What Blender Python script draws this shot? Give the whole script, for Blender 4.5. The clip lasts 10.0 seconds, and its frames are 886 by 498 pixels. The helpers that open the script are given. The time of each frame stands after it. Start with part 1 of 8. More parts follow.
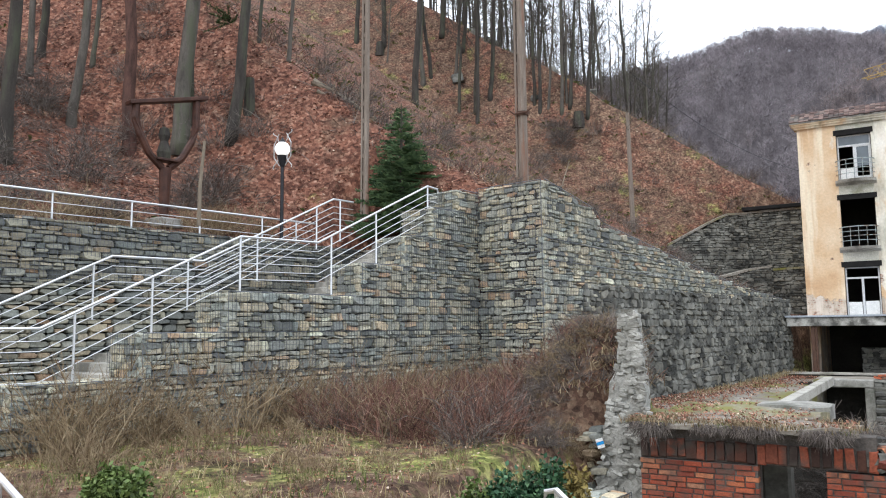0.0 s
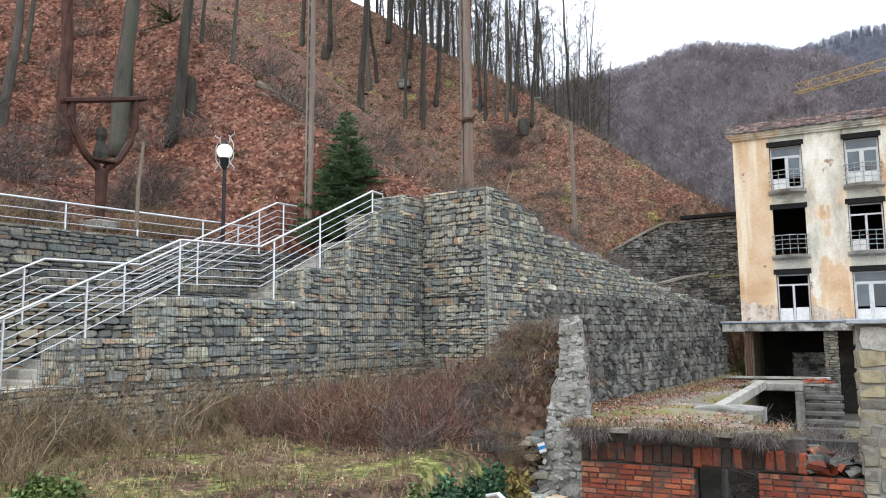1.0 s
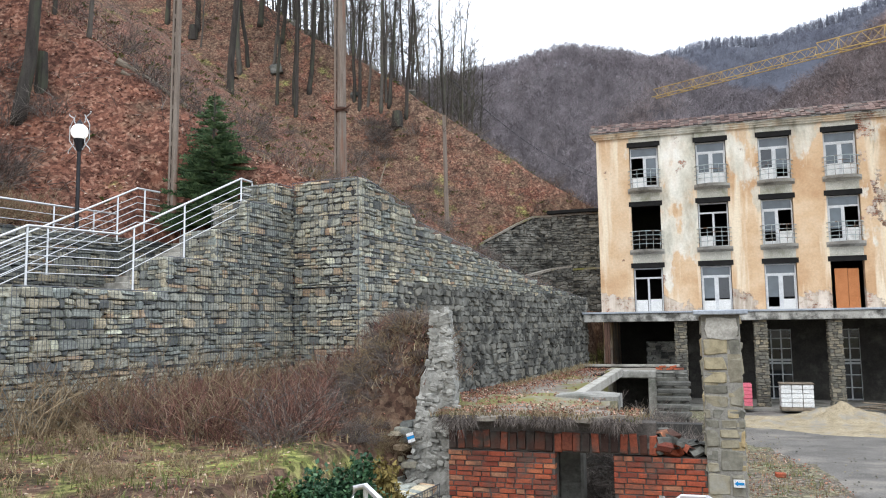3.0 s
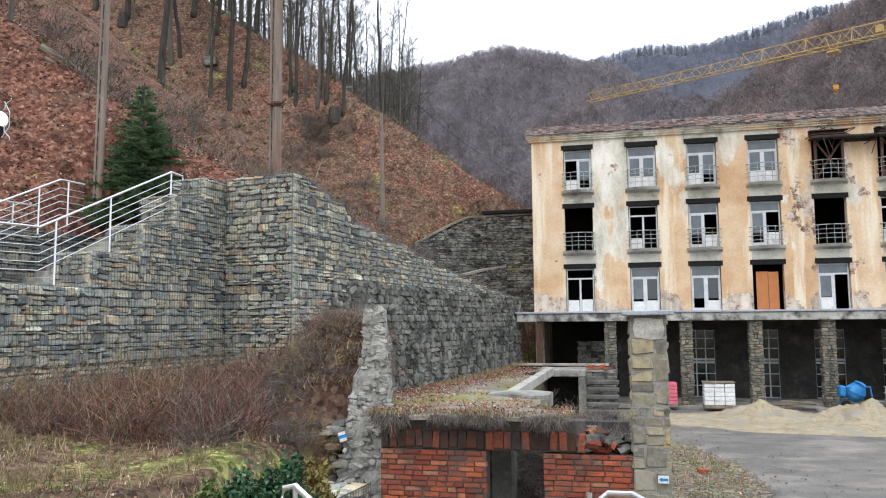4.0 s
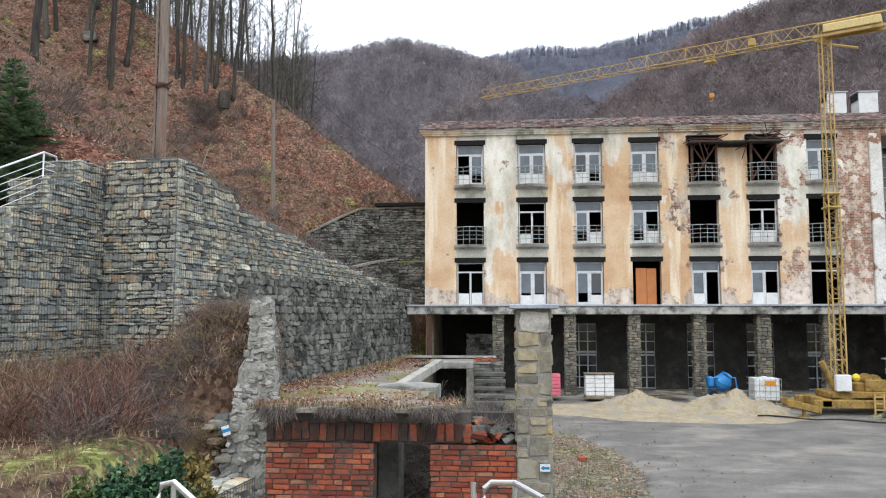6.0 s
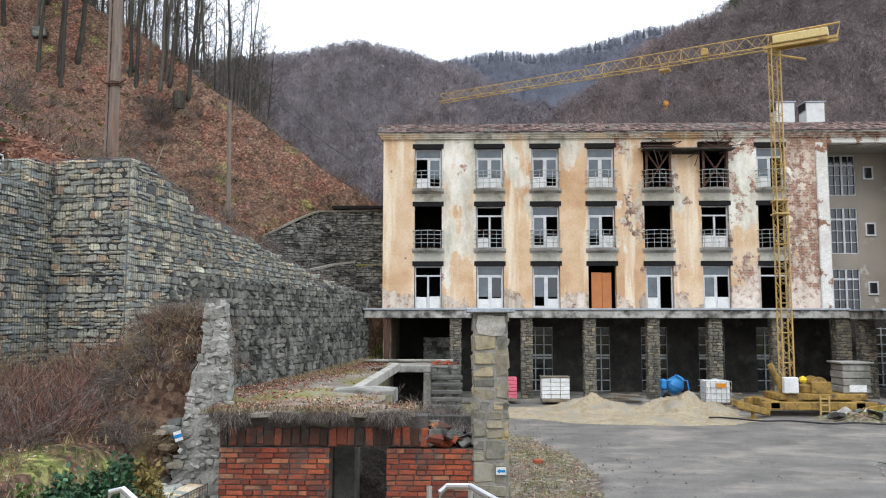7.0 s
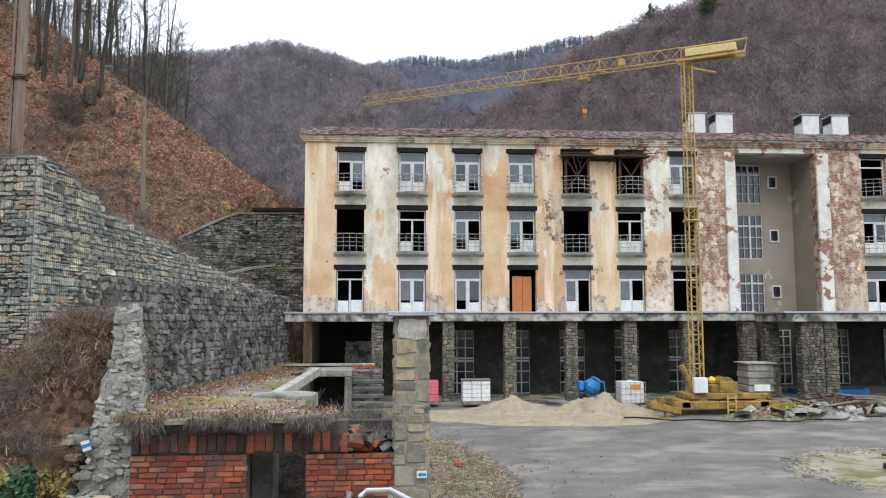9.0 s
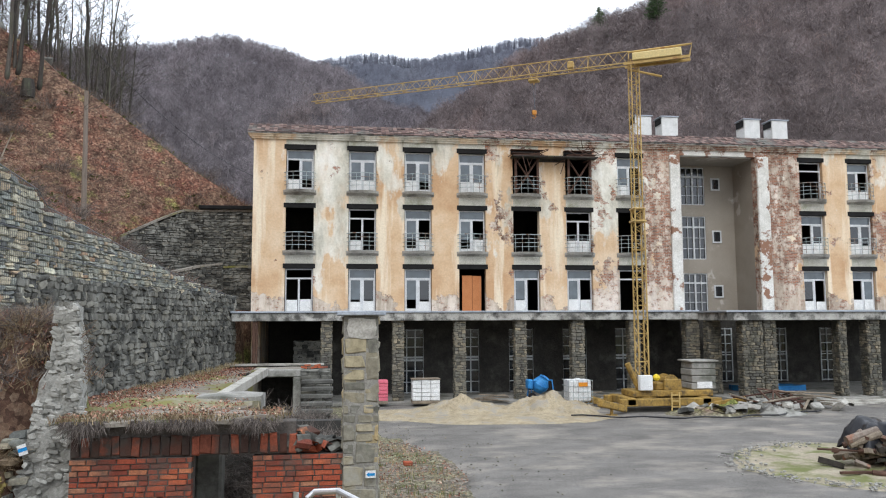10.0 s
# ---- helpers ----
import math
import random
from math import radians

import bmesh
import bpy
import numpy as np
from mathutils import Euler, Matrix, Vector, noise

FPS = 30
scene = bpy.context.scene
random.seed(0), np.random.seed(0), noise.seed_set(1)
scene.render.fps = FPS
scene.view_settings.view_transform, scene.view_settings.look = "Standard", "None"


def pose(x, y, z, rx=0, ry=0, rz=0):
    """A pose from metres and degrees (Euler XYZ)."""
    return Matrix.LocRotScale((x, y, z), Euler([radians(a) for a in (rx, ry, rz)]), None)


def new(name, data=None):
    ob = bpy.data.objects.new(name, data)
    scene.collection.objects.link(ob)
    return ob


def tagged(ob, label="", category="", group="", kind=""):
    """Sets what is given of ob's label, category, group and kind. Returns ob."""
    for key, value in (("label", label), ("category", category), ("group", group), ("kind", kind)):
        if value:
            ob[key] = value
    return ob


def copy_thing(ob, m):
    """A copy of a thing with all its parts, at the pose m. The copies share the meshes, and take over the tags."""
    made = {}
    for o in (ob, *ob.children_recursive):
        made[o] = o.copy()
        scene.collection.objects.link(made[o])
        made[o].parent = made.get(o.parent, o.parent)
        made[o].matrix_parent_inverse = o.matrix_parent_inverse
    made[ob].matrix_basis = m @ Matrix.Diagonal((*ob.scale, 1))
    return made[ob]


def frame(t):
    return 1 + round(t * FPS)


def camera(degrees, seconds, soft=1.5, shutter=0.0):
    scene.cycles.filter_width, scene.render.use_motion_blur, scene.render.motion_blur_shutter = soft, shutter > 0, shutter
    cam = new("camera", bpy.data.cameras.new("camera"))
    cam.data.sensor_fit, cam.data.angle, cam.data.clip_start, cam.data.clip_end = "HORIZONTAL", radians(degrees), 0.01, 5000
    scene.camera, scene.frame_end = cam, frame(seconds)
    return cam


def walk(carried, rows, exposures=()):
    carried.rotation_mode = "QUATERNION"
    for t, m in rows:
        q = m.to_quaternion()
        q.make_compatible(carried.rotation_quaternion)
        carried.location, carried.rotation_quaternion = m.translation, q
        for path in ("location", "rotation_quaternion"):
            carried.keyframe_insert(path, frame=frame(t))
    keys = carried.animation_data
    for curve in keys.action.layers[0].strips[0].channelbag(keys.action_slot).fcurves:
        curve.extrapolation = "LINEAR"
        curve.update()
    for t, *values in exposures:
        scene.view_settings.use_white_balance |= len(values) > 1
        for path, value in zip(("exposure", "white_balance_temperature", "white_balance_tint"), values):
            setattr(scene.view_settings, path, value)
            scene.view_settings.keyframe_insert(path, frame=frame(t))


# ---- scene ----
cam = camera(60.01, 10.0, 1.1)
EYE, ARM = 4.0, 0.09  # eye above the courtyard; the phone swings round the wrist
# seconds, yaw, pitch, roll
ROWS = [
    (0.0, 31.43, 6.03, 0.59),
    (0.5, 29.37, 6.26, 0.63),
    (1.0, 27.29, 6.39, 0.61),
    (1.5, 25.10, 6.33, 0.39),
    (2.0, 22.73, 5.99, 0.39),
    (2.5, 20.32, 5.72, 0.69),
    (4.0, 12.92, 5.48, 0.45),
    (4.5, 11.00, 5.24, 0.17),
    (5.0, 8.98, 4.91, 0.13),
    (5.5, 6.78, 4.81, 0.10),
    (7.0, 1.70, 5.14, -0.04),
    (7.5, 0.22, 5.31, 0.08),
    (8.0, -1.17, 5.41, 0.14),
    (8.5, -2.36, 5.55, 0.10),
    (9.0, -4.10, 5.40, 0.15),
    (9.5, -6.05, 5.25, 0.03),
    (10.0, -7.82, 5.33, 0.25),
]


def stand(yaw, pitch, roll):
    a = radians(yaw)
    return Matrix.Translation((-math.sin(a) * ARM, math.cos(a) * ARM, EYE)) @ pose(0, 0, 0, 0, 0, yaw) @ pose(0, 0, 0, 90 + pitch) @ pose(0, 0, 0, 0, 0, -roll)


walk(cam, [(t, stand(yaw, pitch, roll)) for t, yaw, pitch, roll in ROWS], [(0.0, 1.32), (4.0, 1.27), (10.0, 1.12)])

# ---- light: an even overcast winter sky ----
world = bpy.data.worlds.new("overcast")
scene.world = world
world.use_nodes = True
wn, wl = world.node_tree.nodes, world.node_tree.links
sky = wn.new("ShaderNodeTexSky")
sky.sky_type, sky.sun_disc, sky.sun_elevation, sky.sun_rotation = "NISHITA", False, radians(38), radians(200)
dim = wn.new("ShaderNodeMix")
dim.data_type = "RGBA"
dim.inputs[0].default_value = 0.93
scl = wn.new("ShaderNodeVectorMath")
scl.operation = "SCALE"
scl.inputs[3].default_value = 0.1
wl.new(sky.outputs[0], scl.inputs[0])
wl.new(scl.outputs[0], dim.inputs[6])
dim.inputs[7].default_value = (0.87, 0.945, 1.06, 1)
wl.new(dim.outputs[2], wn["Background"].inputs[0])
wn["Background"].inputs[1].default_value = 1.0
sun_data = bpy.data.lights.new("sun", "SUN")
sun_data.energy, sun_data.angle, sun_data.color = 0.5, radians(25), (1, 0.97, 0.92)
sun = new("sun", sun_data)
sun.matrix_world = pose(0, 0, 60, 42, 0, -20)


# ---- materials ----
def ramp_node(n, stops):
    r = n.new("ShaderNodeValToRGB")
    e = r.color_ramp.elements
    while len(e) < len(stops):
        e.new(0.5)
    for el, (pos, c) in zip(e, stops):
        el.position, el.color = pos, (*c, 1)
    return r


def noise_node(n, l, scale, detail=6, rough=0.6, vec=None, kind="ShaderNodeTexNoise"):
    t = n.new(kind)
    t.inputs["Scale"].default_value = scale
    if kind == "ShaderNodeTexNoise":
        t.inputs["Detail"].default_value, t.inputs["Roughness"].default_value = detail, rough
    if vec is not None:
        l.new(vec, t.inputs["Vector"])
    return t


def mixc(n, l, fac, a, b, mode="MIX"):
    m = n.new("ShaderNodeMix")
    m.data_type, m.blend_type = "RGBA", mode
    for sock, v in ((m.inputs[0], fac), (m.inputs[6], a), (m.inputs[7], b)):
        if isinstance(v, (int, float)):
            sock.default_value = v
        elif isinstance(v, tuple):
            sock.default_value = (*v, 1)
        else:
            l.new(v, sock)
    return m.outputs[2]


def base_mat(name):
    m = bpy.data.materials.new(name)
    m.use_nodes = True
    n, l = m.node_tree.nodes, m.node_tree.links
    n["Principled BSDF"].inputs["Specular IOR Level"].default_value = 0.22
    return m, n, l, n["Principled BSDF"]


def position(n, l, stretch=(1, 1, 1)):
    g = n.new("ShaderNodeNewGeometry")
    mp = n.new("ShaderNodeMapping")
    mp.inputs["Scale"].default_value = stretch
    l.new(g.outputs["Position"], mp.inputs["Vector"])
    return mp.outputs[0]


def bump(n, l, b, height, strength=0.4, dist=0.02):
    bp = n.new("ShaderNodeBump")
    bp.inputs["Strength"].default_value, bp.inputs["Distance"].default_value = strength, dist
    l.new(height, bp.inputs["Height"])
    l.new(bp.outputs[0], b.inputs["Normal"])


def surface(name, c1, c2, scale=4.0, grain=40.0, rough=0.85, metal=0.0, stain=None, stain_scale=0.7, stain_lo=0.5, stain_hi=0.62,
            bumps=0.35, bump_dist=0.01, stretch=(1, 1, 1), grain_amt=0.35):
    """A weathered surface: two colours at a coarse scale, a fine grain, and stains of their own shape."""
    m, n, l, b = base_mat(name)
    v = position(n, l, stretch)
    coarse = noise_node(n, l, scale, 6, 0.65, v)
    r = ramp_node(n, [(0.3, c1), (0.7, c2)])
    l.new(coarse.outputs[0], r.inputs[0])
    fine = noise_node(n, l, grain, 4, 0.7, v)
    fr = ramp_node(n, [(0.3, (1 - grain_amt,) * 3), (0.7, (1 + grain_amt * 0.4,) * 3)])
    l.new(fine.outputs[0], fr.inputs[0])
    c = mixc(n, l, 1.0, r.outputs[0], fr.outputs[0], "MULTIPLY")
    if stain:
        s = noise_node(n, l, stain_scale, 8, 0.65, v)
        sr = ramp_node(n, [(stain_lo, (0, 0, 0)), (stain_hi, (1, 1, 1))])
        l.new(s.outputs[0], sr.inputs[0])
        c = mixc(n, l, sr.outputs[0], c, stain)
    l.new(c, b.inputs["Base Color"])
    b.inputs["Roughness"].default_value, b.inputs["Metallic"].default_value = rough, metal
    if bumps:
        bump(n, l, b, fine.outputs[0], bumps, bump_dist)
    return m


def pieces_mat(name, stops, per_object, grain=30.0, rough=0.85, stain=None, stain_scale=1.0, bumps=0.5, lo=0.52, hi=0.66):
    """Stones, bricks or leaves: each piece takes its own colour from the stops, with grain over it."""
    m, n, l, b = base_mat(name)
    if per_object:
        src = n.new("ShaderNodeObjectInfo").outputs["Random"]
    else:
        src = n.new("ShaderNodeNewGeometry").outputs["Random Per Island"]
    r = ramp_node(n, stops)
    r.color_ramp.interpolation = "LINEAR"
    l.new(src, r.inputs[0])
    v = position(n, l)
    f = noise_node(n, l, grain, 5, 0.7, v)
    fr = ramp_node(n, [(0.28, (0.55, 0.55, 0.55)), (0.72, (1.2, 1.2, 1.2))])
    l.new(f.outputs[0], fr.inputs[0])
    c = mixc(n, l, 1.0, r.outputs[0], fr.outputs[0], "MULTIPLY")
    if stain:
        s = noise_node(n, l, stain_scale, 7, 0.65, v)
        sr = ramp_node(n, [(lo, (0, 0, 0)), (hi, (1, 1, 1))])
        l.new(s.outputs[0], sr.inputs[0])
        c = mixc(n, l, sr.outputs[0], c, stain)
    l.new(c, b.inputs["Base Color"])
    b.inputs["Roughness"].default_value = rough
    bump(n, l, b, f.outputs[0], bumps, 0.02)
    return m


GAB = [(0.0, (0.13, 0.135, 0.13)), (0.14, (0.26, 0.275, 0.255)), (0.34, (0.43, 0.415, 0.33)), (0.5, (0.29, 0.325, 0.3)), (0.66, (0.52, 0.475, 0.345)),
       (0.8, (0.35, 0.325, 0.255)), (0.91, (0.62, 0.51, 0.33)), (0.965, (0.48, 0.29, 0.17)), (1.0, (0.78, 0.7, 0.52))]
GAB = [(p, tuple(min(0.8, (0.8 * v + 0.2 * w * sum(c) / 3) * 1.15) for v, w in zip(c, (1.03, 1.03, 0.9)))) for p, c in GAB]
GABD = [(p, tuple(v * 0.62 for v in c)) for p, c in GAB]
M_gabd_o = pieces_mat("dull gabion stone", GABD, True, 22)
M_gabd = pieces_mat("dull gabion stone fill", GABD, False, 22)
M_gab_o = pieces_mat("gabion stone", GAB, True, 22, stain=(0.14, 0.15, 0.13), stain_scale=1.3, lo=0.55, hi=0.75)
M_gab = pieces_mat("gabion stone fill", GAB, False, 22, stain=(0.14, 0.15, 0.13), stain_scale=1.3, lo=0.55, hi=0.75)
DARK = [(0.0, (0.04, 0.04, 0.036)), (0.4, (0.08, 0.079, 0.071)), (0.75, (0.135, 0.13, 0.113)), (1.0, (0.24, 0.225, 0.185))]
M_old_joint = surface("lime mortar joint", (0.05, 0.049, 0.044), (0.17, 0.165, 0.148), 1.2, 25, bumps=0.8, bump_dist=0.04)
M_dark_o = pieces_mat("old wall stone", DARK, True, 9, bumps=0.9, stain=(0.25, 0.245, 0.215), stain_scale=1.4, lo=0.45, hi=0.66)
M_dark = pieces_mat("old wall stone fill", DARK, False, 9, bumps=0.9, stain=(0.25, 0.245, 0.215), stain_scale=1.4, lo=0.45, hi=0.66)
COL = [(0.0, (0.1, 0.097, 0.083)), (0.5, (0.18, 0.17, 0.138)), (0.85, (0.26, 0.23, 0.17)), (1.0, (0.34, 0.29, 0.2))]
# porch columns: column stone colours scaled to 0.8, with a darker stain
M_col_dark = pieces_mat("damp porch stone", [(p, tuple(v * 0.8 for v in c)) for p, c in COL], False, 14, stain=(0.05, 0.052, 0.04), stain_scale=0.9)
M_col = pieces_mat("column stone", COL, False, 14, stain=(0.12, 0.115, 0.1), stain_scale=1.1)
M_col_o = pieces_mat("pillar stone", [(0.0, (0.16, 0.155, 0.13)), (0.5, (0.26, 0.235, 0.175)), (0.85, (0.34, 0.29, 0.185)), (1.0, (0.42, 0.32, 0.17))], True, 9, stain=(0.3, 0.29, 0.25), stain_scale=2.0, lo=0.56, hi=0.7)
BRK = [(0.0, (0.17, 0.045, 0.03)), (0.35, (0.33, 0.075, 0.04)), (0.75, (0.43, 0.115, 0.055)), (0.93, (0.5, 0.2, 0.1)), (1.0, (0.2, 0.15, 0.12))]
M_brick_o = pieces_mat("red brick", BRK, True, 35, stain=(0.1, 0.065, 0.052), stain_scale=2.6, lo=0.45, hi=0.66)
M_brick = pieces_mat("red brick fill", BRK, False, 35, stain=(0.1, 0.065, 0.052), stain_scale=2.6, lo=0.45, hi=0.66)
M_pillar_joint = surface("pillar mortar", (0.17, 0.16, 0.14), (0.33, 0.315, 0.28), 3, 40, bumps=0.6)
M_mortar = surface("mortar", (0.16, 0.14, 0.12), (0.3, 0.27, 0.24), 6, 60)
SOOT = [(0.0, (0.035, 0.025, 0.022)), (0.5, (0.09, 0.04, 0.028)), (0.8, (0.2, 0.06, 0.035)), (1.0, (0.33, 0.09, 0.05))]
M_soot_o = pieces_mat("sooty soldier brick", SOOT, True, 25, stain=(0.06, 0.05, 0.042), stain_scale=2.2, lo=0.48, hi=0.62)
M_soot = pieces_mat("sooty soldier brick fill", SOOT, False, 25)
M_dark_mortar = surface("sooty brick mortar", (0.07, 0.06, 0.055), (0.13, 0.115, 0.1), 5, 40)
# the shade in gaps between stones is painted as a near-black core
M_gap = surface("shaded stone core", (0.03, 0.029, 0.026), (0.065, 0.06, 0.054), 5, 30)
M_rubble_core = surface("lime mortar core", (0.27, 0.262, 0.235), (0.44, 0.43, 0.39), 2.5, 22, stain=(0.17, 0.165, 0.145), stain_scale=1.6, bumps=0.8, bump_dist=0.04)
RUB = [(0.0, (0.19, 0.185, 0.165)), (0.5, (0.32, 0.312, 0.28)), (1.0, (0.48, 0.47, 0.43))]
M_rub = pieces_mat("lime washed rubble", RUB, False, 14, stain=(0.2, 0.195, 0.17), stain_scale=1.7)
M_wire = surface("galvanised wire", (0.12, 0.13, 0.145), (0.2, 0.21, 0.23), 3, 30, rough=0.5, metal=0.6, bumps=0)
M_steel = surface("brushed stainless steel", (0.6, 0.61, 0.62), (0.72, 0.72, 0.73), 3, 60, rough=0.32, metal=0.75, bumps=0, grain_amt=0.1)
M_conc = surface("old concrete", (0.24, 0.23, 0.205), (0.37, 0.36, 0.33), 1.5, 30, stain=(0.12, 0.12, 0.1), stain_scale=0.9, bumps=0.5)
M_conc_pale = surface("pale concrete", (0.36, 0.34, 0.3), (0.5, 0.48, 0.43), 1.5, 30, stain=(0.2, 0.19, 0.165), stain_scale=1.2, bumps=0.4)
M_white = surface("chalky white paint", (0.62, 0.62, 0.6), (0.78, 0.78, 0.76), 2, 40, stain=(0.35, 0.34, 0.31), stain_scale=1.5, stain_lo=0.56, stain_hi=0.75)
M_whiteframe = surface("weathered window paint", (0.48, 0.49, 0.49), (0.68, 0.69, 0.69), 3, 40, rough=0.6, bumps=0)
M_greyframe = surface("grey steel sash", (0.36, 0.38, 0.38), (0.52, 0.54, 0.54), 3, 40, rough=0.6, bumps=0)
M_black = surface("tarred shutter slot", (0.008, 0.008, 0.008), (0.02, 0.019, 0.018), 3, 30, rough=0.9, bumps=0)
M_rail = surface("weathered balcony iron", (0.27, 0.33, 0.33), (0.42, 0.47, 0.46), 5, 30, rough=0.65, stain=(0.16, 0.09, 0.05), stain_scale=3, bumps=0)
# near-black walls and floors: the gloom of the rooms is in the colour
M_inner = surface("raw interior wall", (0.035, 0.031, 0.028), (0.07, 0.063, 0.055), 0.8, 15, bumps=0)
M_zinc = surface("zinc flashing", (0.3, 0.33, 0.37), (0.42, 0.45, 0.49), 1.5, 20, rough=0.5, metal=0.3, bumps=0)
M_post = surface("rust brown paint", (0.06, 0.035, 0.026), (0.125, 0.068, 0.048), 3, 30)
M_wood = surface("weathered timber", (0.15, 0.12, 0.09), (0.29, 0.24, 0.18), 3, 40, stretch=(1, 1, 0.15))
M_woodred = surface("oiled reddish timber", (0.03, 0.014, 0.01), (0.095, 0.04, 0.027), 3, 40, rough=0.5)
M_woodgrey = surface("grey timber pole", (0.15, 0.115, 0.092), (0.28, 0.235, 0.195), 2.5, 40, stretch=(4, 4, 0.3), stain=(0.22, 0.1, 0.06), stain_scale=0.5)
M_bark = surface("beech bark", (0.05, 0.043, 0.036), (0.135, 0.118, 0.1), 2, 25, stain=(0.08, 0.082, 0.055), stain_scale=0.8, stretch=(3, 3, 0.6))
M_barkdark = surface("dark wet bark", (0.026, 0.022, 0.019), (0.07, 0.06, 0.051), 2, 25, stain=(0.06, 0.062, 0.042), stain_scale=0.8, stretch=(3, 3, 0.6))
M_barkred = surface("pine bark", (0.04, 0.022, 0.018), (0.13, 0.065, 0.05), 3, 25, stretch=(3, 3, 0.6))
M_asphalt = surface("worn asphalt", (0.12, 0.112, 0.102), (0.235, 0.22, 0.2), 0.8, 26, rough=0.7, stain=(0.3, 0.27, 0.23), stain_scale=0.45, stain_lo=0.5, stain_hi=0.7, bumps=0.8, bump_dist=0.03, stretch=(0.8, 1.2, 1), grain_amt=0.5)
M_canopy = surface("peeling whitewashed concrete", (0.30, 0.29, 0.26), (0.55, 0.54, 0.5), 1.2, 20, stain=(0.08, 0.078, 0.07), stain_scale=1.6, stain_lo=0.46, stain_hi=0.6)
M_yellow_dirty = surface("greasy yellow paint", (0.22, 0.135, 0.035), (0.42, 0.27, 0.075), 2, 15, rough=0.6, stain=(0.06, 0.045, 0.03), stain_scale=4.5, stain_lo=0.5, stain_hi=0.7)
M_sand = surface("building sand", (0.29, 0.235, 0.15), (0.5, 0.42, 0.29), 2.2, 16, stain=(0.3, 0.27, 0.22), stain_scale=1.1, stain_lo=0.52, stain_hi=0.6, bumps=0.8, bump_dist=0.06)
M_yellow = surface("chipped yellow crane paint", (0.40, 0.27, 0.09), (0.54, 0.38, 0.15), 2, 20, rough=0.5, stain=(0.28, 0.15, 0.06), stain_scale=2.5, stain_lo=0.58, stain_hi=0.66, bumps=0.1)
M_blue = surface("blue tarpaulin", (0.02, 0.16, 0.42), (0.05, 0.27, 0.58), 2, 20, rough=0.45)
M_plasticwhite = surface("milky plastic", (0.62, 0.63, 0.62), (0.78, 0.78, 0.77), 2, 20, rough=0.4, bumps=0)
M_blackplastic = surface("black sheeting", (0.012, 0.012, 0.014), (0.03, 0.03, 0.034), 4, 30, rough=0.3)


def glass(name, tint=(0.28, 0.31, 0.33), rough=0.08):
    m, n, l, b = base_mat(name)
    b.inputs["Base Color"].default_value = (*tint, 1)
    b.inputs["Roughness"].default_value, b.inputs["Specular IOR Level"].default_value = rough, 0.6
    v = position(n, l)
    f = noise_node(n, l, 1.5, 3, 0.5, v)
    r = ramp_node(n, [(0.3, tuple(c * 0.55 for c in tint)), (0.7, tint)])
    l.new(f.outputs[0], r.inputs[0])
    l.new(r.outputs[0], b.inputs["Base Color"])
    return m


M_pane = glass("dusty window pane", (0.085, 0.105, 0.118))
M_pane_dark = glass("dark window pane", (0.02, 0.023, 0.026))


def math_node(n, l, op, a, b=0.0, c=None):
    m = n.new("ShaderNodeMath")
    m.operation = op
    for sock, v in zip(m.inputs, (a, b, c)):
        if isinstance(v, (int, float)):
            sock.default_value = v
        elif v is not None:
            l.new(v, sock)
    return m.outputs[0]


def range_node(n, l, v, a, b, c, d):
    m = n.new("ShaderNodeMapRange")
    for k, q in enumerate((a, b, c, d)):
        m.inputs[k + 1].default_value = q
    l.new(v, m.inputs[0])
    return m.outputs[0]


def along_front(n, l, x, steps):
    """A value that goes from pier to pier along the front: (x in metres, value)."""
    r = ramp_node(n, [((p + 5) / 46, (v, v, v)) for p, v in steps])
    l.new(range_node(n, l, x, -5, 41, 0, 1), r.inputs[0])
    return r.outputs[0]


# how far each pier has lost its ochre coat, and its plaster
PALE = [(-5, 0.42), (-2.6, 0.42), (-2.0, 0.72), (0.6, 0.72), (1.3, 0.58), (4.2, 0.58), (4.5, 0.36), (7.2, 0.36), (7.5, 0.6), (10.2, 0.6), (10.5, 0.5), (13.2, 0.5), (13.6, 0.8), (26.8, 0.8), (27.6, 0.4), (40, 0.45)]
BARE = [(-5, 0.3), (1.5, 0.3), (7.4, 0.33), (8.0, 0.44), (9.6, 0.44), (10.4, 0.36), (13.0, 0.36), (14.0, 0.52), (16.4, 0.54), (17.0, 0.78), (26.6, 0.74), (27.6, 0.34), (29.8, 0.34), (31, 0.5), (40, 0.5)]


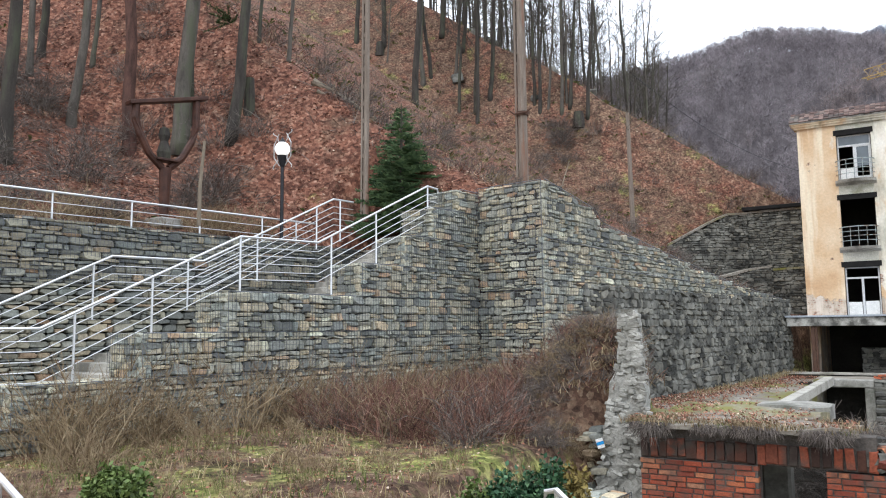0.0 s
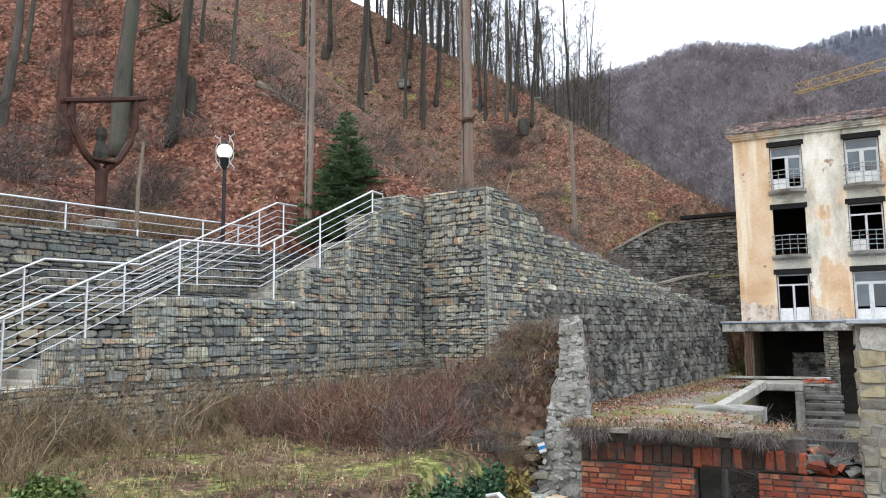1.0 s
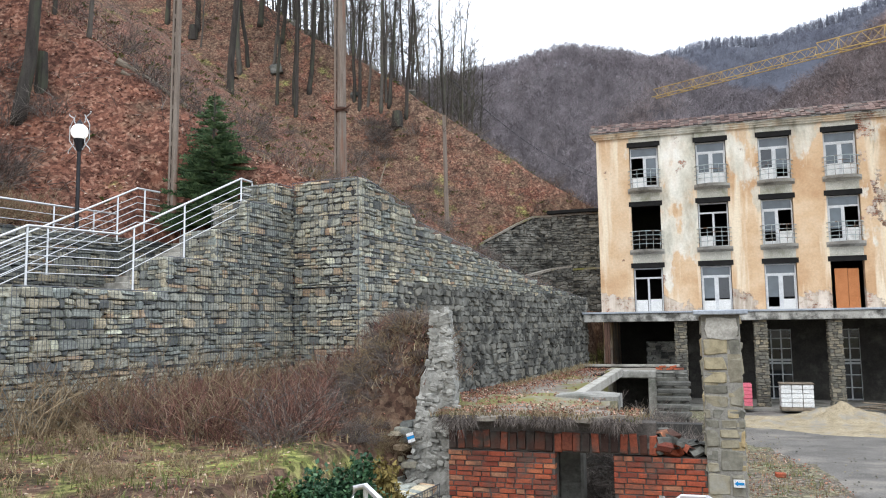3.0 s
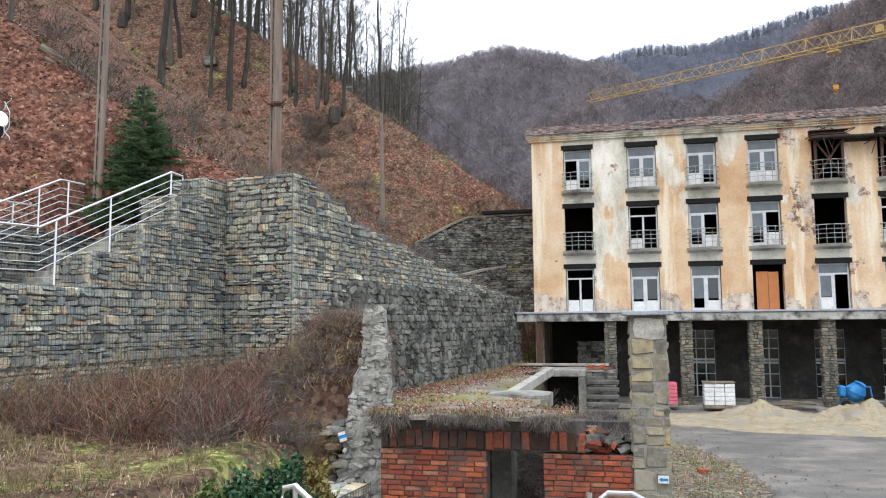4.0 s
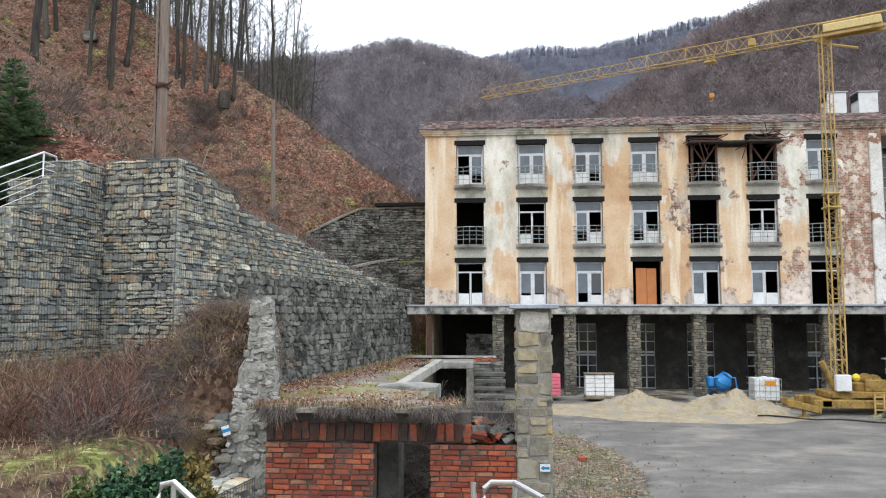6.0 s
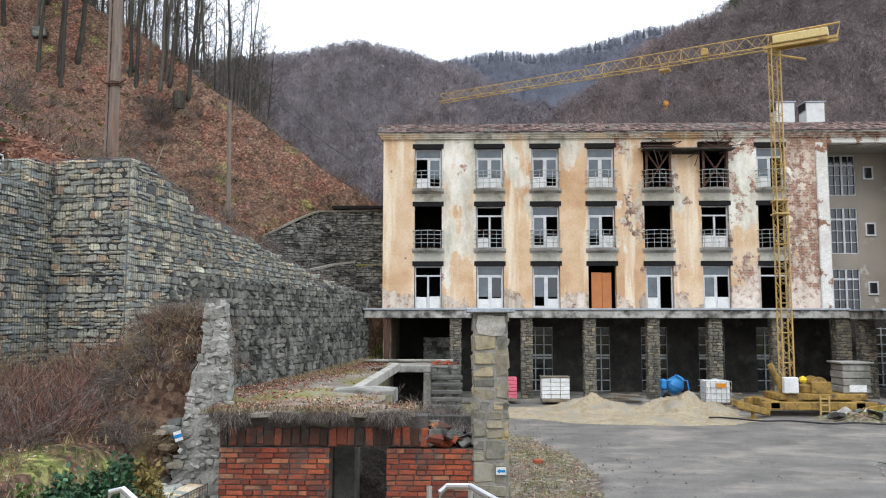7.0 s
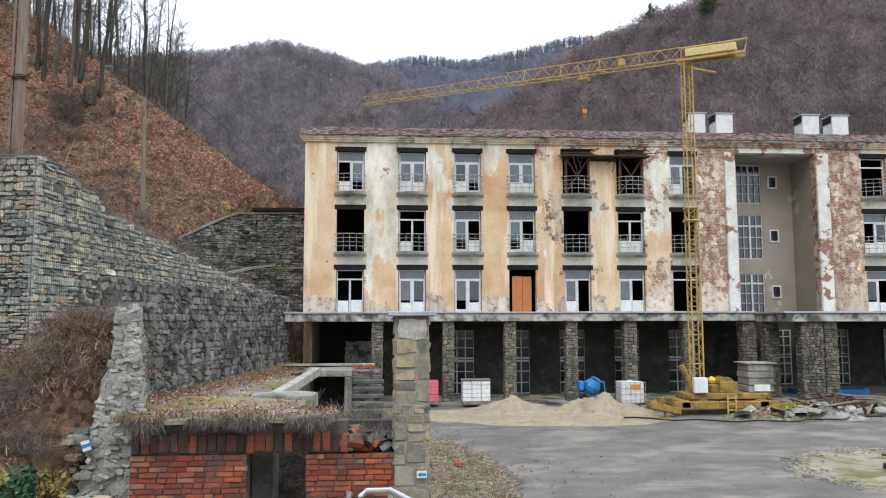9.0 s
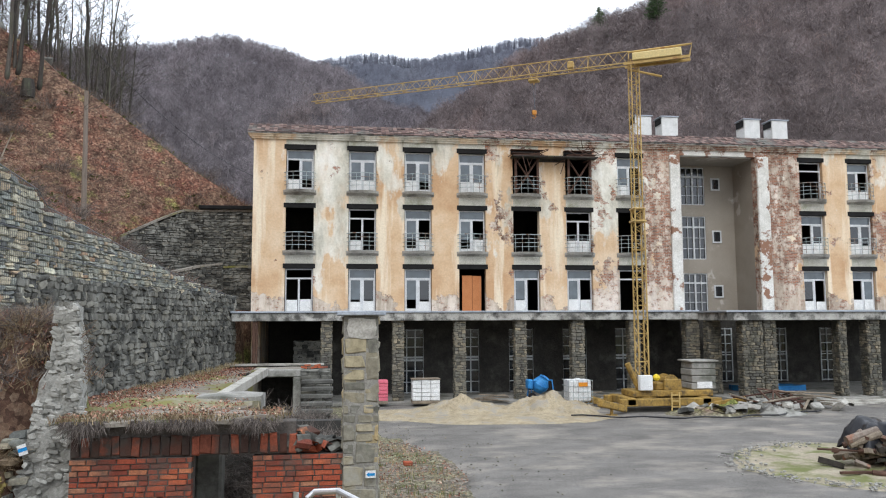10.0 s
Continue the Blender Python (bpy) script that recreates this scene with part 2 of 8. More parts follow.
def facade_mat():
    """Ochre limewash in washes and runs over cream plaster, which has fallen from the brick in places."""
    m, n, l, b = base_mat("flaking ochre plaster")
    v = position(n, l)
    vs = position(n, l, (1, 1, 0.1))
    g = n.new("ShaderNodeNewGeometry")
    sep = n.new("ShaderNodeSeparateXYZ")
    l.new(g.outputs["Position"], sep.inputs[0])
    X, Z = sep.outputs[0], sep.outputs[2]
    tone = noise_node(n, l, 0.45, 7, 0.6, v)
    ochre = ramp_node(n, [(0.34, (0.50, 0.31, 0.17)), (0.5, (0.60, 0.42, 0.26)), (0.66, (0.68, 0.53, 0.37))])
    l.new(tone.outputs[0], ochre.inputs[0])
    runs = noise_node(n, l, 1.5, 4, 0.55, vs)
    rr = ramp_node(n, [(0.5, (0, 0, 0)), (0.62, (0.85, 0.85, 0.85))])
    l.new(runs.outputs[0], rr.inputs[0])
    c = mixc(n, l, rr.outputs[0], ochre.outputs[0], (0.76, 0.66, 0.5))
    # cream plaster where the wash has gone, more of it high up
    wash = noise_node(n, l, 0.55, 9, 0.6, position(n, l, (1, 1, 0.5)))
    hi = range_node(n, l, Z, 5.0, 13.5, -0.13, 0.05)
    pale = math_node(n, l, "ADD", math_node(n, l, "MULTIPLY_ADD", along_front(n, l, X, PALE), 0.5, -0.28), math_node(n, l, "ADD", wash.outputs[0], hi))
    pr = ramp_node(n, [(0.5, (0, 0, 0)), (0.535, (0.75, 0.75, 0.75)), (0.62, (1, 1, 1))])
    l.new(pale, pr.inputs[0])
    cn = noise_node(n, l, 0.9, 8, 0.68, position(n, l, (1, 1, 0.4)))
    cream = ramp_node(n, [(0.34, (0.34, 0.32, 0.26)), (0.46, (0.56, 0.53, 0.44)), (0.56, (0.70, 0.67, 0.58)), (0.66, (0.80, 0.78, 0.71))])
    l.new(cn.outputs[0], cream.inputs[0])
    c = mixc(n, l, pr.outputs[0], c, cream.outputs[0])
    # sooty green runs from the eaves
    gn = noise_node(n, l, 1.3, 7, 0.65, vs)
    grime = math_node(n, l, "ADD", gn.outputs[0], range_node(n, l, Z, 9.5, 13.6, -0.3, -0.01))
    gr = ramp_node(n, [(0.56, (0, 0, 0)), (0.7, (0.85, 0.85, 0.85))])
    l.new(grime, gr.inputs[0])
    c = mixc(n, l, gr.outputs[0], c, (0.13, 0.125, 0.085))
    fine = noise_node(n, l, 9, 8, 0.7, v)
    fr = ramp_node(n, [(0.3, (0.85, 0.85, 0.85)), (0.65, (1.06, 1.06, 1.06))])
    l.new(fine.outputs[0], fr.inputs[0])
    c = mixc(n, l, 1.0, c, fr.outputs[0], "MULTIPLY")
    # bare brick, partly still smeared with lime
    mp = n.new("ShaderNodeMapping")
    mp.inputs["Rotation"].default_value = (radians(90), 0, 0)
    l.new(g.outputs["Position"], mp.inputs["Vector"])
    bk = n.new("ShaderNodeTexBrick")
    bk.inputs["Scale"].default_value = 1.0
    bk.inputs["Brick Width"].default_value, bk.inputs["Row Height"].default_value, bk.inputs["Mortar Size"].default_value = 0.26, 0.085, 0.014
    bk.inputs["Color1"].default_value, bk.inputs["Color2"].default_value = (0.16, 0.06, 0.038, 1), (0.38, 0.15, 0.085, 1)
    bk.inputs["Mortar"].default_value = (0.3, 0.27, 0.22, 1)
    l.new(mp.outputs[0], bk.inputs["Vector"])
    smear = noise_node(n, l, 2.6, 8, 0.75, v)
    fade = math_node(n, l, "ADD", smear.outputs[0], range_node(n, l, Z, 4.9, 6.4, 0.1, 0.0))
    sm = ramp_node(n, [(0.47, (0, 0, 0)), (0.56, (0.8, 0.8, 0.8)), (0.66, (1, 1, 1))])
    l.new(fade, sm.inputs[0])
    brick_c = mixc(n, l, sm.outputs[0], bk.outputs[0], mixc(n, l, 0.35, cream.outputs[0], (0.5, 0.32, 0.23)))
    sn = noise_node(n, l, 0.8, 8, 0.75, vs)
    soot = ramp_node(n, [(0.36, (0.55, 0.53, 0.5)), (0.55, (1.05, 1.05, 1.05))])
    l.new(sn.outputs[0], soot.inputs[0])
    brick_c = mixc(n, l, 1.0, brick_c, soot.outputs[0], "MULTIPLY")
    flake = noise_node(n, l, 0.6, 10, 0.68, v)
    loss = math_node(n, l, "ADD", math_node(n, l, "MULTIPLY_ADD", along_front(n, l, X, BARE), 0.55, -0.2), math_node(n, l, "ADD", flake.outputs[0], range_node(n, l, Z, 4.9, 5.75, 0.17, 0.0)))
    br = ramp_node(n, [(0.6, (0, 0, 0)), (0.62, (1, 1, 1))])
    l.new(loss, br.inputs[0])
    c = mixc(n, l, br.outputs[0], c, brick_c)
    l.new(c, b.inputs["Base Color"])
    b.inputs["Roughness"].default_value = 0.92
    edge = math_node(n, l, "MULTIPLY_ADD", br.outputs[0], -1.5, fine.outputs[0])
    bump(n, l, b, edge, 0.5, 0.025)
    return m


M_spandrel = surface("damp cream render", (0.42, 0.4, 0.33), (0.62, 0.6, 0.52), 1.2, 18, stain=(0.25, 0.25, 0.17), stain_scale=1.0, stain_lo=0.52, stain_hi=0.68)
M_flake = surface("flaking whitewash over brick", (0.55, 0.53, 0.47), (0.76, 0.74, 0.69), 1.5, 20, stain=(0.24, 0.13, 0.085), stain_scale=0.85, stain_lo=0.54, stain_hi=0.57, bumps=0.5)
M_facade = facade_mat()
M_recess = surface("grey brown render", (0.27, 0.235, 0.19), (0.36, 0.32, 0.265), 0.5, 20, stain=(0.44, 0.40, 0.35), stain_scale=0.45, stain_lo=0.6, stain_hi=0.63)
M_tile = pieces_mat("faded roof tile", [(0, (0.045, 0.034, 0.032)), (0.5, (0.125, 0.075, 0.063)), (1, (0.24, 0.165, 0.14))], False, 20, stain=(0.13, 0.125, 0.11), stain_scale=0.8)


def ground_mat():
    """Leaf litter on the hill, moss and grass in patches, grit on the flat."""
    m, n, l, b = base_mat("leaf litter and moss")
    v = position(n, l)
    leaf0 = noise_node(n, l, 5.5, 10, 0.85, v)
    cell = noise_node(n, l, 11.0, vec=v, kind="ShaderNodeTexVoronoi")
    cs = n.new("ShaderNodeSeparateColor")
    l.new(cell.outputs["Color"], cs.inputs[0])
    lm = n.new("ShaderNodeMix")
    lm.inputs[0].default_value = 0.42
    cr = n.new("ShaderNodeMapRange")
    cr.inputs[3].default_value, cr.inputs[4].default_value = 0.3, 0.72
    l.new(cs.outputs[0], cr.inputs[0])
    l.new(leaf0.outputs[0], lm.inputs[2])
    l.new(cr.outputs[0], lm.inputs[3])
    leaf = lm
    lr = ramp_node(n, [(0.36, (0.036, 0.017, 0.012)), (0.46, (0.135, 0.055, 0.037)), (0.55, (0.24, 0.108, 0.072)), (0.64, (0.42, 0.25, 0.18))])
    l.new(leaf.outputs[0], lr.inputs[0])
    broad = noise_node(n, l, 0.16, 6, 0.6, v)
    dr = ramp_node(n, [(0.42, (0, 0, 0)), (0.64, (1, 1, 1))])
    l.new(broad.outputs[0], dr.inputs[0])
    dull = ramp_node(n, [(0.34, (0.035, 0.021, 0.015)), (0.48, (0.125, 0.07, 0.048)), (0.58, (0.215, 0.14, 0.095)), (0.68, (0.4, 0.3, 0.21))])
    l.new(leaf.outputs[0], dull.inputs[0])
    cleared = n.new("ShaderNodeMapRange")
    cleared.inputs[1].default_value, cleared.inputs[2].default_value = 17.0, 42.0
    cleared.inputs[3].default_value, cleared.inputs[4].default_value = -0.02, 0.13
    g0 = n.new("ShaderNodeNewGeometry")
    s0 = n.new("ShaderNodeSeparateXYZ")
    l.new(g0.outputs["Position"], s0.inputs[0])
    l.new(s0.outputs[1], cleared.inputs[0])
    mid = noise_node(n, l, 0.7, 7, 0.7, v)
    ad0 = n.new("ShaderNodeMath")
    l.new(mid.outputs[0], ad0.inputs[0])
    l.new(cleared.outputs[0], ad0.inputs[1])
    dr2 = ramp_node(n, [(0.5, (0, 0, 0)), (0.66, (1, 1, 1))])
    l.new(ad0.outputs[0], dr2.inputs[0])
    tame = n.new("ShaderNodeMapRange")
    tame.inputs[1].default_value, tame.inputs[2].default_value = 5.4, 4.4
    l.new(s0.outputs[2], tame.inputs[0])
    either = n.new("ShaderNodeMath")
    either.operation = "MAXIMUM"
    l.new(dr2.outputs[0], either.inputs[0])
    l.new(tame.outputs[0], either.inputs[1])
    hill = mixc(n, l, either.outputs[0], lr.outputs[0], dull.outputs[0])
    moss = noise_node(n, l, 0.5, 8, 0.7, v)
    g = n.new("ShaderNodeNewGeometry")
    sep = n.new("ShaderNodeSeparateXYZ")
    l.new(g.outputs["Position"], sep.inputs[0])
    low = n.new("ShaderNodeMapRange")
    low.inputs[1].default_value, low.inputs[2].default_value = 2.3, 2.9
    low.inputs[3].default_value, low.inputs[4].default_value = 0.11, -0.07
    l.new(sep.outputs[2], low.inputs[0])
    ad = n.new("ShaderNodeMath")
    l.new(moss.outputs[0], ad.inputs[0])
    l.new(low.outputs[0], ad.inputs[1])
    glade = n.new("ShaderNodeMapRange")
    glade.inputs[1].default_value, glade.inputs[2].default_value = 22.0, 32.0
    glade.inputs[3].default_value, glade.inputs[4].default_value = 0.0, 0.06
    l.new(sep.outputs[1], glade.inputs[0])
    ad1 = n.new("ShaderNodeMath")
    l.new(ad.outputs[0], ad1.inputs[0])
    l.new(glade.outputs[0], ad1.inputs[1])
    mr = ramp_node(n, [(0.57, (0, 0, 0)), (0.7, (1, 1, 1))])
    l.new(ad1.outputs[0], mr.inputs[0])
    green = ramp_node(n, [(0.38, (0.05, 0.058, 0.02)), (0.5, (0.18, 0.2, 0.055)), (0.62, (0.42, 0.43, 0.13))])
    l.new(leaf.outputs[0], green.inputs[0])
    c = mixc(n, l, mr.outputs[0], hill, green.outputs[0])
    wet = noise_node(n, l, 1.6, 9, 0.8, v)
    wr = ramp_node(n, [(0.38, (0.35, 0.34, 0.33)), (0.5, (0.85, 0.85, 0.85)), (0.64, (1.25, 1.22, 1.16))])
    l.new(wet.outputs[0], wr.inputs[0])
    c = mixc(n, l, 1.0, c, wr.outputs[0], "MULTIPLY")
    # the flat yard: grey grit
    flat = n.new("ShaderNodeMapRange")
    flat.inputs[1].default_value, flat.inputs[2].default_value = 0.35, 0.1
    l.new(sep.outputs[2], flat.inputs[0])
    grit = ramp_node(n, [(0.36, (0.05, 0.042, 0.034)), (0.5, (0.14, 0.115, 0.088)), (0.66, (0.34, 0.31, 0.265))])
    l.new(leaf.outputs[0], grit.inputs[0])
    gritty = mixc(n, l, mr.outputs[0], grit.outputs[0], mixc(n, l, 0.72, green.outputs[0], grit.outputs[0]))
    c = mixc(n, l, flat.outputs[0], c, gritty)
    l.new(c, b.inputs["Base Color"])
    b.inputs["Roughness"].default_value = 0.95
    bump(n, l, b, leaf.outputs[0], 0.8, 0.08)
    return m


M_ground = ground_mat()


# ---- building helpers ----
def mesh_of(name, verts, faces, material, smooth=False):
    me = bpy.data.meshes.new(name)
    me.from_pydata([tuple(v) for v in verts], [], faces)
    me.materials.append(material)
    if smooth:
        me.polygons.foreach_set("use_smooth", [True] * len(me.polygons))
    me.update()
    return me


def thing(name, label="", category="", group="", kind="", at=None):
    return tagged(new(name), label, category, group, kind) if at is None else place(tagged(new(name), label, category, group, kind), at)


def place(ob, m):
    ob.matrix_basis = m
    return ob


def part(name, geo, material, parent=None, label="", kind=""):
    """Links a Geo (or mesh) as one mesh object under a thing or part."""
    me = geo.mesh(name, material) if isinstance(geo, Geo) else geo
    ob = new(name, me)
    if parent is not None:
        ob.parent = parent
    return tagged(ob, label, "", "", kind)


class Geo:
    """Verts and faces gathered into one mesh."""

    def __init__(self):
        self.v, self.f = [], []

    def add(self, verts, faces):
        k = len(self.v)
        self.v += [tuple(p) for p in verts]
        self.f += [tuple(i + k for i in f) for f in faces]
        return self

    def mesh(self, name, material, smooth=False):
        return mesh_of(name, self.v, self.f, material, smooth)

    def box(self, x0, x1, y0, y1, z0, z1, m=None, bev=0.0):
        if bev:
            vs = []
            for sx, sy, sz in ((0, 0, 0), (1, 0, 0), (1, 1, 0), (0, 1, 0), (0, 0, 1), (1, 0, 1), (1, 1, 1), (0, 1, 1)):
                px, py, pz = (x1 if sx else x0), (y1 if sy else y0), (z1 if sz else z0)
                dx, dy, dz = (-bev if sx else bev), (-bev if sy else bev), (-bev if sz else bev)
                vs += [(px, py + dy, pz + dz), (px + dx, py, pz + dz), (px + dx, py + dy, pz)]
            q = lambda c, a: c * 3 + a
            fs = [[q(0, 0), q(4, 0), q(7, 0), q(3, 0)], [q(1, 0), q(2, 0), q(6, 0), q(5, 0)], [q(0, 1), q(1, 1), q(5, 1), q(4, 1)], [q(3, 1), q(7, 1), q(6, 1), q(2, 1)],
                  [q(0, 2), q(3, 2), q(2, 2), q(1, 2)], [q(4, 2), q(5, 2), q(6, 2), q(7, 2)]]
            for a, b_, axis in ((0, 1, 0), (1, 2, 1), (2, 3, 0), (3, 0, 1), (4, 5, 0), (5, 6, 1), (6, 7, 0), (7, 4, 1), (0, 4, 2), (1, 5, 2), (2, 6, 2), (3, 7, 2)):
                o = [k for k in (0, 1, 2) if k != axis]
                fs.append([q(a, o[0]), q(b_, o[0]), q(b_, o[1]), q(a, o[1])])
            for c in range(8):
                fs.append([q(c, 0), q(c, 1), q(c, 2)])
        else:
            vs = [(x0, y0, z0), (x1, y0, z0), (x1, y1, z0), (x0, y1, z0), (x0, y0, z1), (x1, y0, z1), (x1, y1, z1), (x0, y1, z1)]
            fs = [(0, 3, 2, 1), (4, 5, 6, 7), (0, 1, 5, 4), (1, 2, 6, 5), (2, 3, 7, 6), (3, 0, 4, 7)]
        if m is not None:
            vs = [m @ Vector(p) for p in vs]
        return self.add(vs, fs)

    def tube(self, pts, r, sides=8, r_end=None, caps=True, radii=None):
        """A round bar along a polyline; r may taper to r_end."""
        pts = [Vector(p) for p in pts]
        n = len(pts)
        k = len(self.v)
        for i, p in enumerate(pts):
            d = (pts[min(i + 1, n - 1)] - pts[max(i - 1, 0)])
            d = d.normalized() if d.length > 1e-9 else Vector((0, 0, 1))
            a = d.cross(Vector((0, 0, 1)) if abs(d.z) < 0.95 else Vector((1, 0, 0))).normalized()
            b = d.cross(a)
            rr = r if r_end is None else r + (r_end - r) * i / max(1, n - 1)
            rr = radii[i] if radii else rr
            for s in range(sides):
                t = 2 * math.pi * s / sides
                self.v.append(tuple(p + a * math.cos(t) * rr + b * math.sin(t) * rr))
        for i in range(n - 1):
            for s in range(sides):
                s2 = (s + 1) % sides
                self.f.append((k + i * sides + s, k + i * sides + s2, k + (i + 1) * sides + s2, k + (i + 1) * sides + s))
        if caps:
            self.f.append(tuple(k + s for s in range(sides))[::-1])
            self.f.append(tuple(k + (n - 1) * sides + s for s in range(sides)))
        return self

    def lathe(self, profile, m=None, sides=20):
        """Rings (radius, z) turned round z."""
        k = len(self.v)
        for r, z in profile:
            for s in range(sides):
                t = 2 * math.pi * s / sides
                p = Vector((r * math.cos(t), r * math.sin(t), z))
                self.v.append(tuple(m @ p if m is not None else p))
        for i in range(len(profile) - 1):
            for s in range(sides):
                s2 = (s + 1) % sides
                self.f.append((k + i * sides + s, k + i * sides + s2, k + (i + 1) * sides + s2, k + (i + 1) * sides + s))
        return self


def stone_shape(rnd, rough=0.12, square=0.62):
    """A unit split stone with eight uneven sides, x across, z up, its face towards -y."""
    def j(a):
        return (rnd.random() - 0.5) * a
    outline = []
    for sx, sz in ((1, 1), (-1, 1), (-1, -1), (1, -1)):
        cx_, cz = rnd.uniform(0.02, square * 0.5), rnd.uniform(0.04, square * 0.7)
        ox, oz = j(rough * 0.35), j(rough * 0.35)
        pair = [(sx * 0.5 + ox, sz * (0.5 - cz) + oz), (sx * (0.5 - cx_) + ox, sz * 0.5 + oz)]
        outline += pair if sx * sz > 0 else pair[::-1]
    v = [(x, 0.5, z) for x, z in outline]
    v += [(x, -0.32 + j(0.16), z) for x, z in outline]
    tx, tz = j(0.12), j(0.12)
    v += [(x * (0.88 + j(0.1)) + tx * 0.4, -0.46 + j(0.08) + x * tx * 2 + z * tz * 2, z * (0.82 + j(0.14)) + tz * 0.4) for x, z in outline]
    f = []
    for a in range(8):
        b = (a + 1) % 8
        f += [(a, b, 8 + b, 8 + a), (8 + a, 8 + b, 16 + b, 16 + a)]
    f.append(tuple(range(16, 24)))
    return v, f


def block_shape(rnd, rough=0.03):
    """A unit brick with softly broken edges; 18 triangles."""
    def j(a):
        return (rnd.random() - 0.5) * a
    ring = [(-0.5, -0.5), (0.5, -0.5), (0.5, 0.5), (-0.5, 0.5)]
    v = [(x, 0.5, z) for x, z in ring] + [(x * 0.99 + j(rough), -0.42, z * 0.99 + j(rough * 2)) for x, z in ring]
    v += [(x * 0.93 + j(rough), -0.5 + j(0.06), z * 0.84 + j(rough * 2)) for x, z in ring]
    f = []
    for a in range(4):
        b = (a + 1) % 4
        f += [(a, b, 4 + b, 4 + a), (4 + a, 4 + b, 8 + b, 8 + a)]
    f.append((8, 9, 10, 11))
    return v, f


RS = random.Random(5)
SHAPES = [stone_shape(RS, 0.4, 0.55) for _ in range(18)]
ASHLAR = [stone_shape(RS, 0.2, 0.3) for _ in range(10)]
BRICKS = [block_shape(RS, 0.04) for _ in range(8)]


def courses(width, low, high, sw, sh, rnd, gap=0.0, vary=0.5, tilt=9.0, top=None):
    """Stones (x, z, w, h, tilt) laid in uneven courses from low to high over a width; top(x) may cut the wall lower."""
    out = []
    z = low
    while z < high - sh * 0.3:
        h = min(sh * (1 + (rnd.random() - 0.5) * 2 * vary), high - z)
        x = -rnd.random() * sw * 0.5
        while x < width:
            w = sw * (1 + (rnd.random() - 0.5) * 2 * vary)
            x0, x1 = max(x, 0), min(x + w, width)
            if x1 - x0 > sw * 0.22:
                mid = (x0 + x1) / 2
                lim = top(mid) if top else high
                if z + h * 0.6 < lim:
                    if h > sh * 1.05 and rnd.random() < 0.4:
                        cut = h * (0.4 + 0.2 * rnd.random())
                        out.append((mid, z + cut / 2, x1 - x0 - gap, cut - gap, (rnd.random() - 0.5) * tilt))
                        out.append((mid, z + (h + cut) / 2, x1 - x0 - gap, h - cut - gap, (rnd.random() - 0.5) * tilt))
                    else:
                        out.append((mid, z + h / 2, x1 - x0 - gap, h - gap, (rnd.random() - 0.5) * tilt))
            x += w
        z += h
    return out


MESHES = {}


def lay(parent, name, stones, m, depth, mat_o, mat_j, singles=300, shapes=SHAPES, seed=1, near=None, proud=0.05):
    """Lays stones on the plane m (x along, z up, -y outwards): up to `singles` as parts, nearest first, the rest joined."""
    rnd = random.Random(seed)
    order = sorted(stones, key=near) if near else stones
    g = Geo()
    for i, (x, z, w, h, tilt) in enumerate(order):
        k = rnd.randrange(len(shapes))
        flip = rnd.choice((-1, 1))
        tm = m @ Matrix.Translation((x, rnd.uniform(-proud, proud * 0.4), z)) @ pose(0, 0, 0, rnd.uniform(-4, 4) if proud > 0.03 else 0, tilt, rnd.uniform(-4, 4) if proud > 0.03 else 0) @ Matrix.Diagonal((w * flip, depth, h, 1))
        if i < singles:
            key = (id(shapes), k, flip, mat_o.name)
            if key not in MESHES:
                v, f = shapes[k]
                MESHES[key] = mesh_of(name, v, [q[::-1] for q in f] if flip < 0 else f, mat_o)
            ob = new(name, MESHES[key])
            ob.parent = parent
            ob.matrix_basis = tm
        else:
            v, f = shapes[k]
            g.add([tm @ Vector(p) for p in v], [q[::-1] for q in f] if flip < 0 else f)
    if g.v:
        part(name + "_fill", g, mat_j, parent, kind="stuff")


def frame_of(a, b, z=0.0):
    """A wall's plane: x runs from a to b, z up, and -y faces to the right of that way."""
    d = Vector((b[0] - a[0], b[1] - a[1], 0)).normalized()
    y = Vector((-d.y, d.x, 0))
    m = Matrix.Identity(4)
    for i, c in enumerate((d, y, Vector((0, 0, 1)))):
        for r in range(3):
            m[r][i] = c[r]
    return Matrix.Translation((a[0], a[1], z)) @ m


def run(a, b):
    return math.hypot(b[0] - a[0], b[1] - a[1])


# ---- the lie of the land ----
def stair_x(y):
    return -11.34 + 0.148 * (y - 8.63)


def side_x(y):
    return -7.9 + 0.146 * (y - 17.8)


def smooth(a, b, t):
    t = min(1, max(0, (t - a) / (b - a)))
    return t * t * (3 - 2 * t)


def lerp_list(pts, t):
    if t <= pts[0][0]:
        return pts[0][1]
    for (a, va), (b, vb) in zip(pts, pts[1:]):
        if t <= b:
            return va + (vb - va) * (t - a) / (b - a)
    return pts[-1][1]


FOOT_X = [(-40, -22.0), (4, -17.0), (15, -15.2), (17.5, -11.4), (19, -8.6), (38, -5.8), (39.5, -8.6), (43, -12.0), (46.6, -8.4), (48, -4.2), (70, -2.0), (140, 2.0)]
FOOT_Z = [(-40, 6.0), (12, 6.1), (16, 6.6), (18.5, 7.6), (21, 6.9), (26, 6.1), (32, 5.5), (38, 5.0), (39.5, 5.7), (43, 8.5), (46.6, 10.2), (48, 10.4), (60, 9.2), (80, 6.5), (140, 4.0)]


def rough(x, y, s, a):
    return a * noise.fractal(Vector((x * s, y * s, 3.1)), 1.0, 2.0, 4)


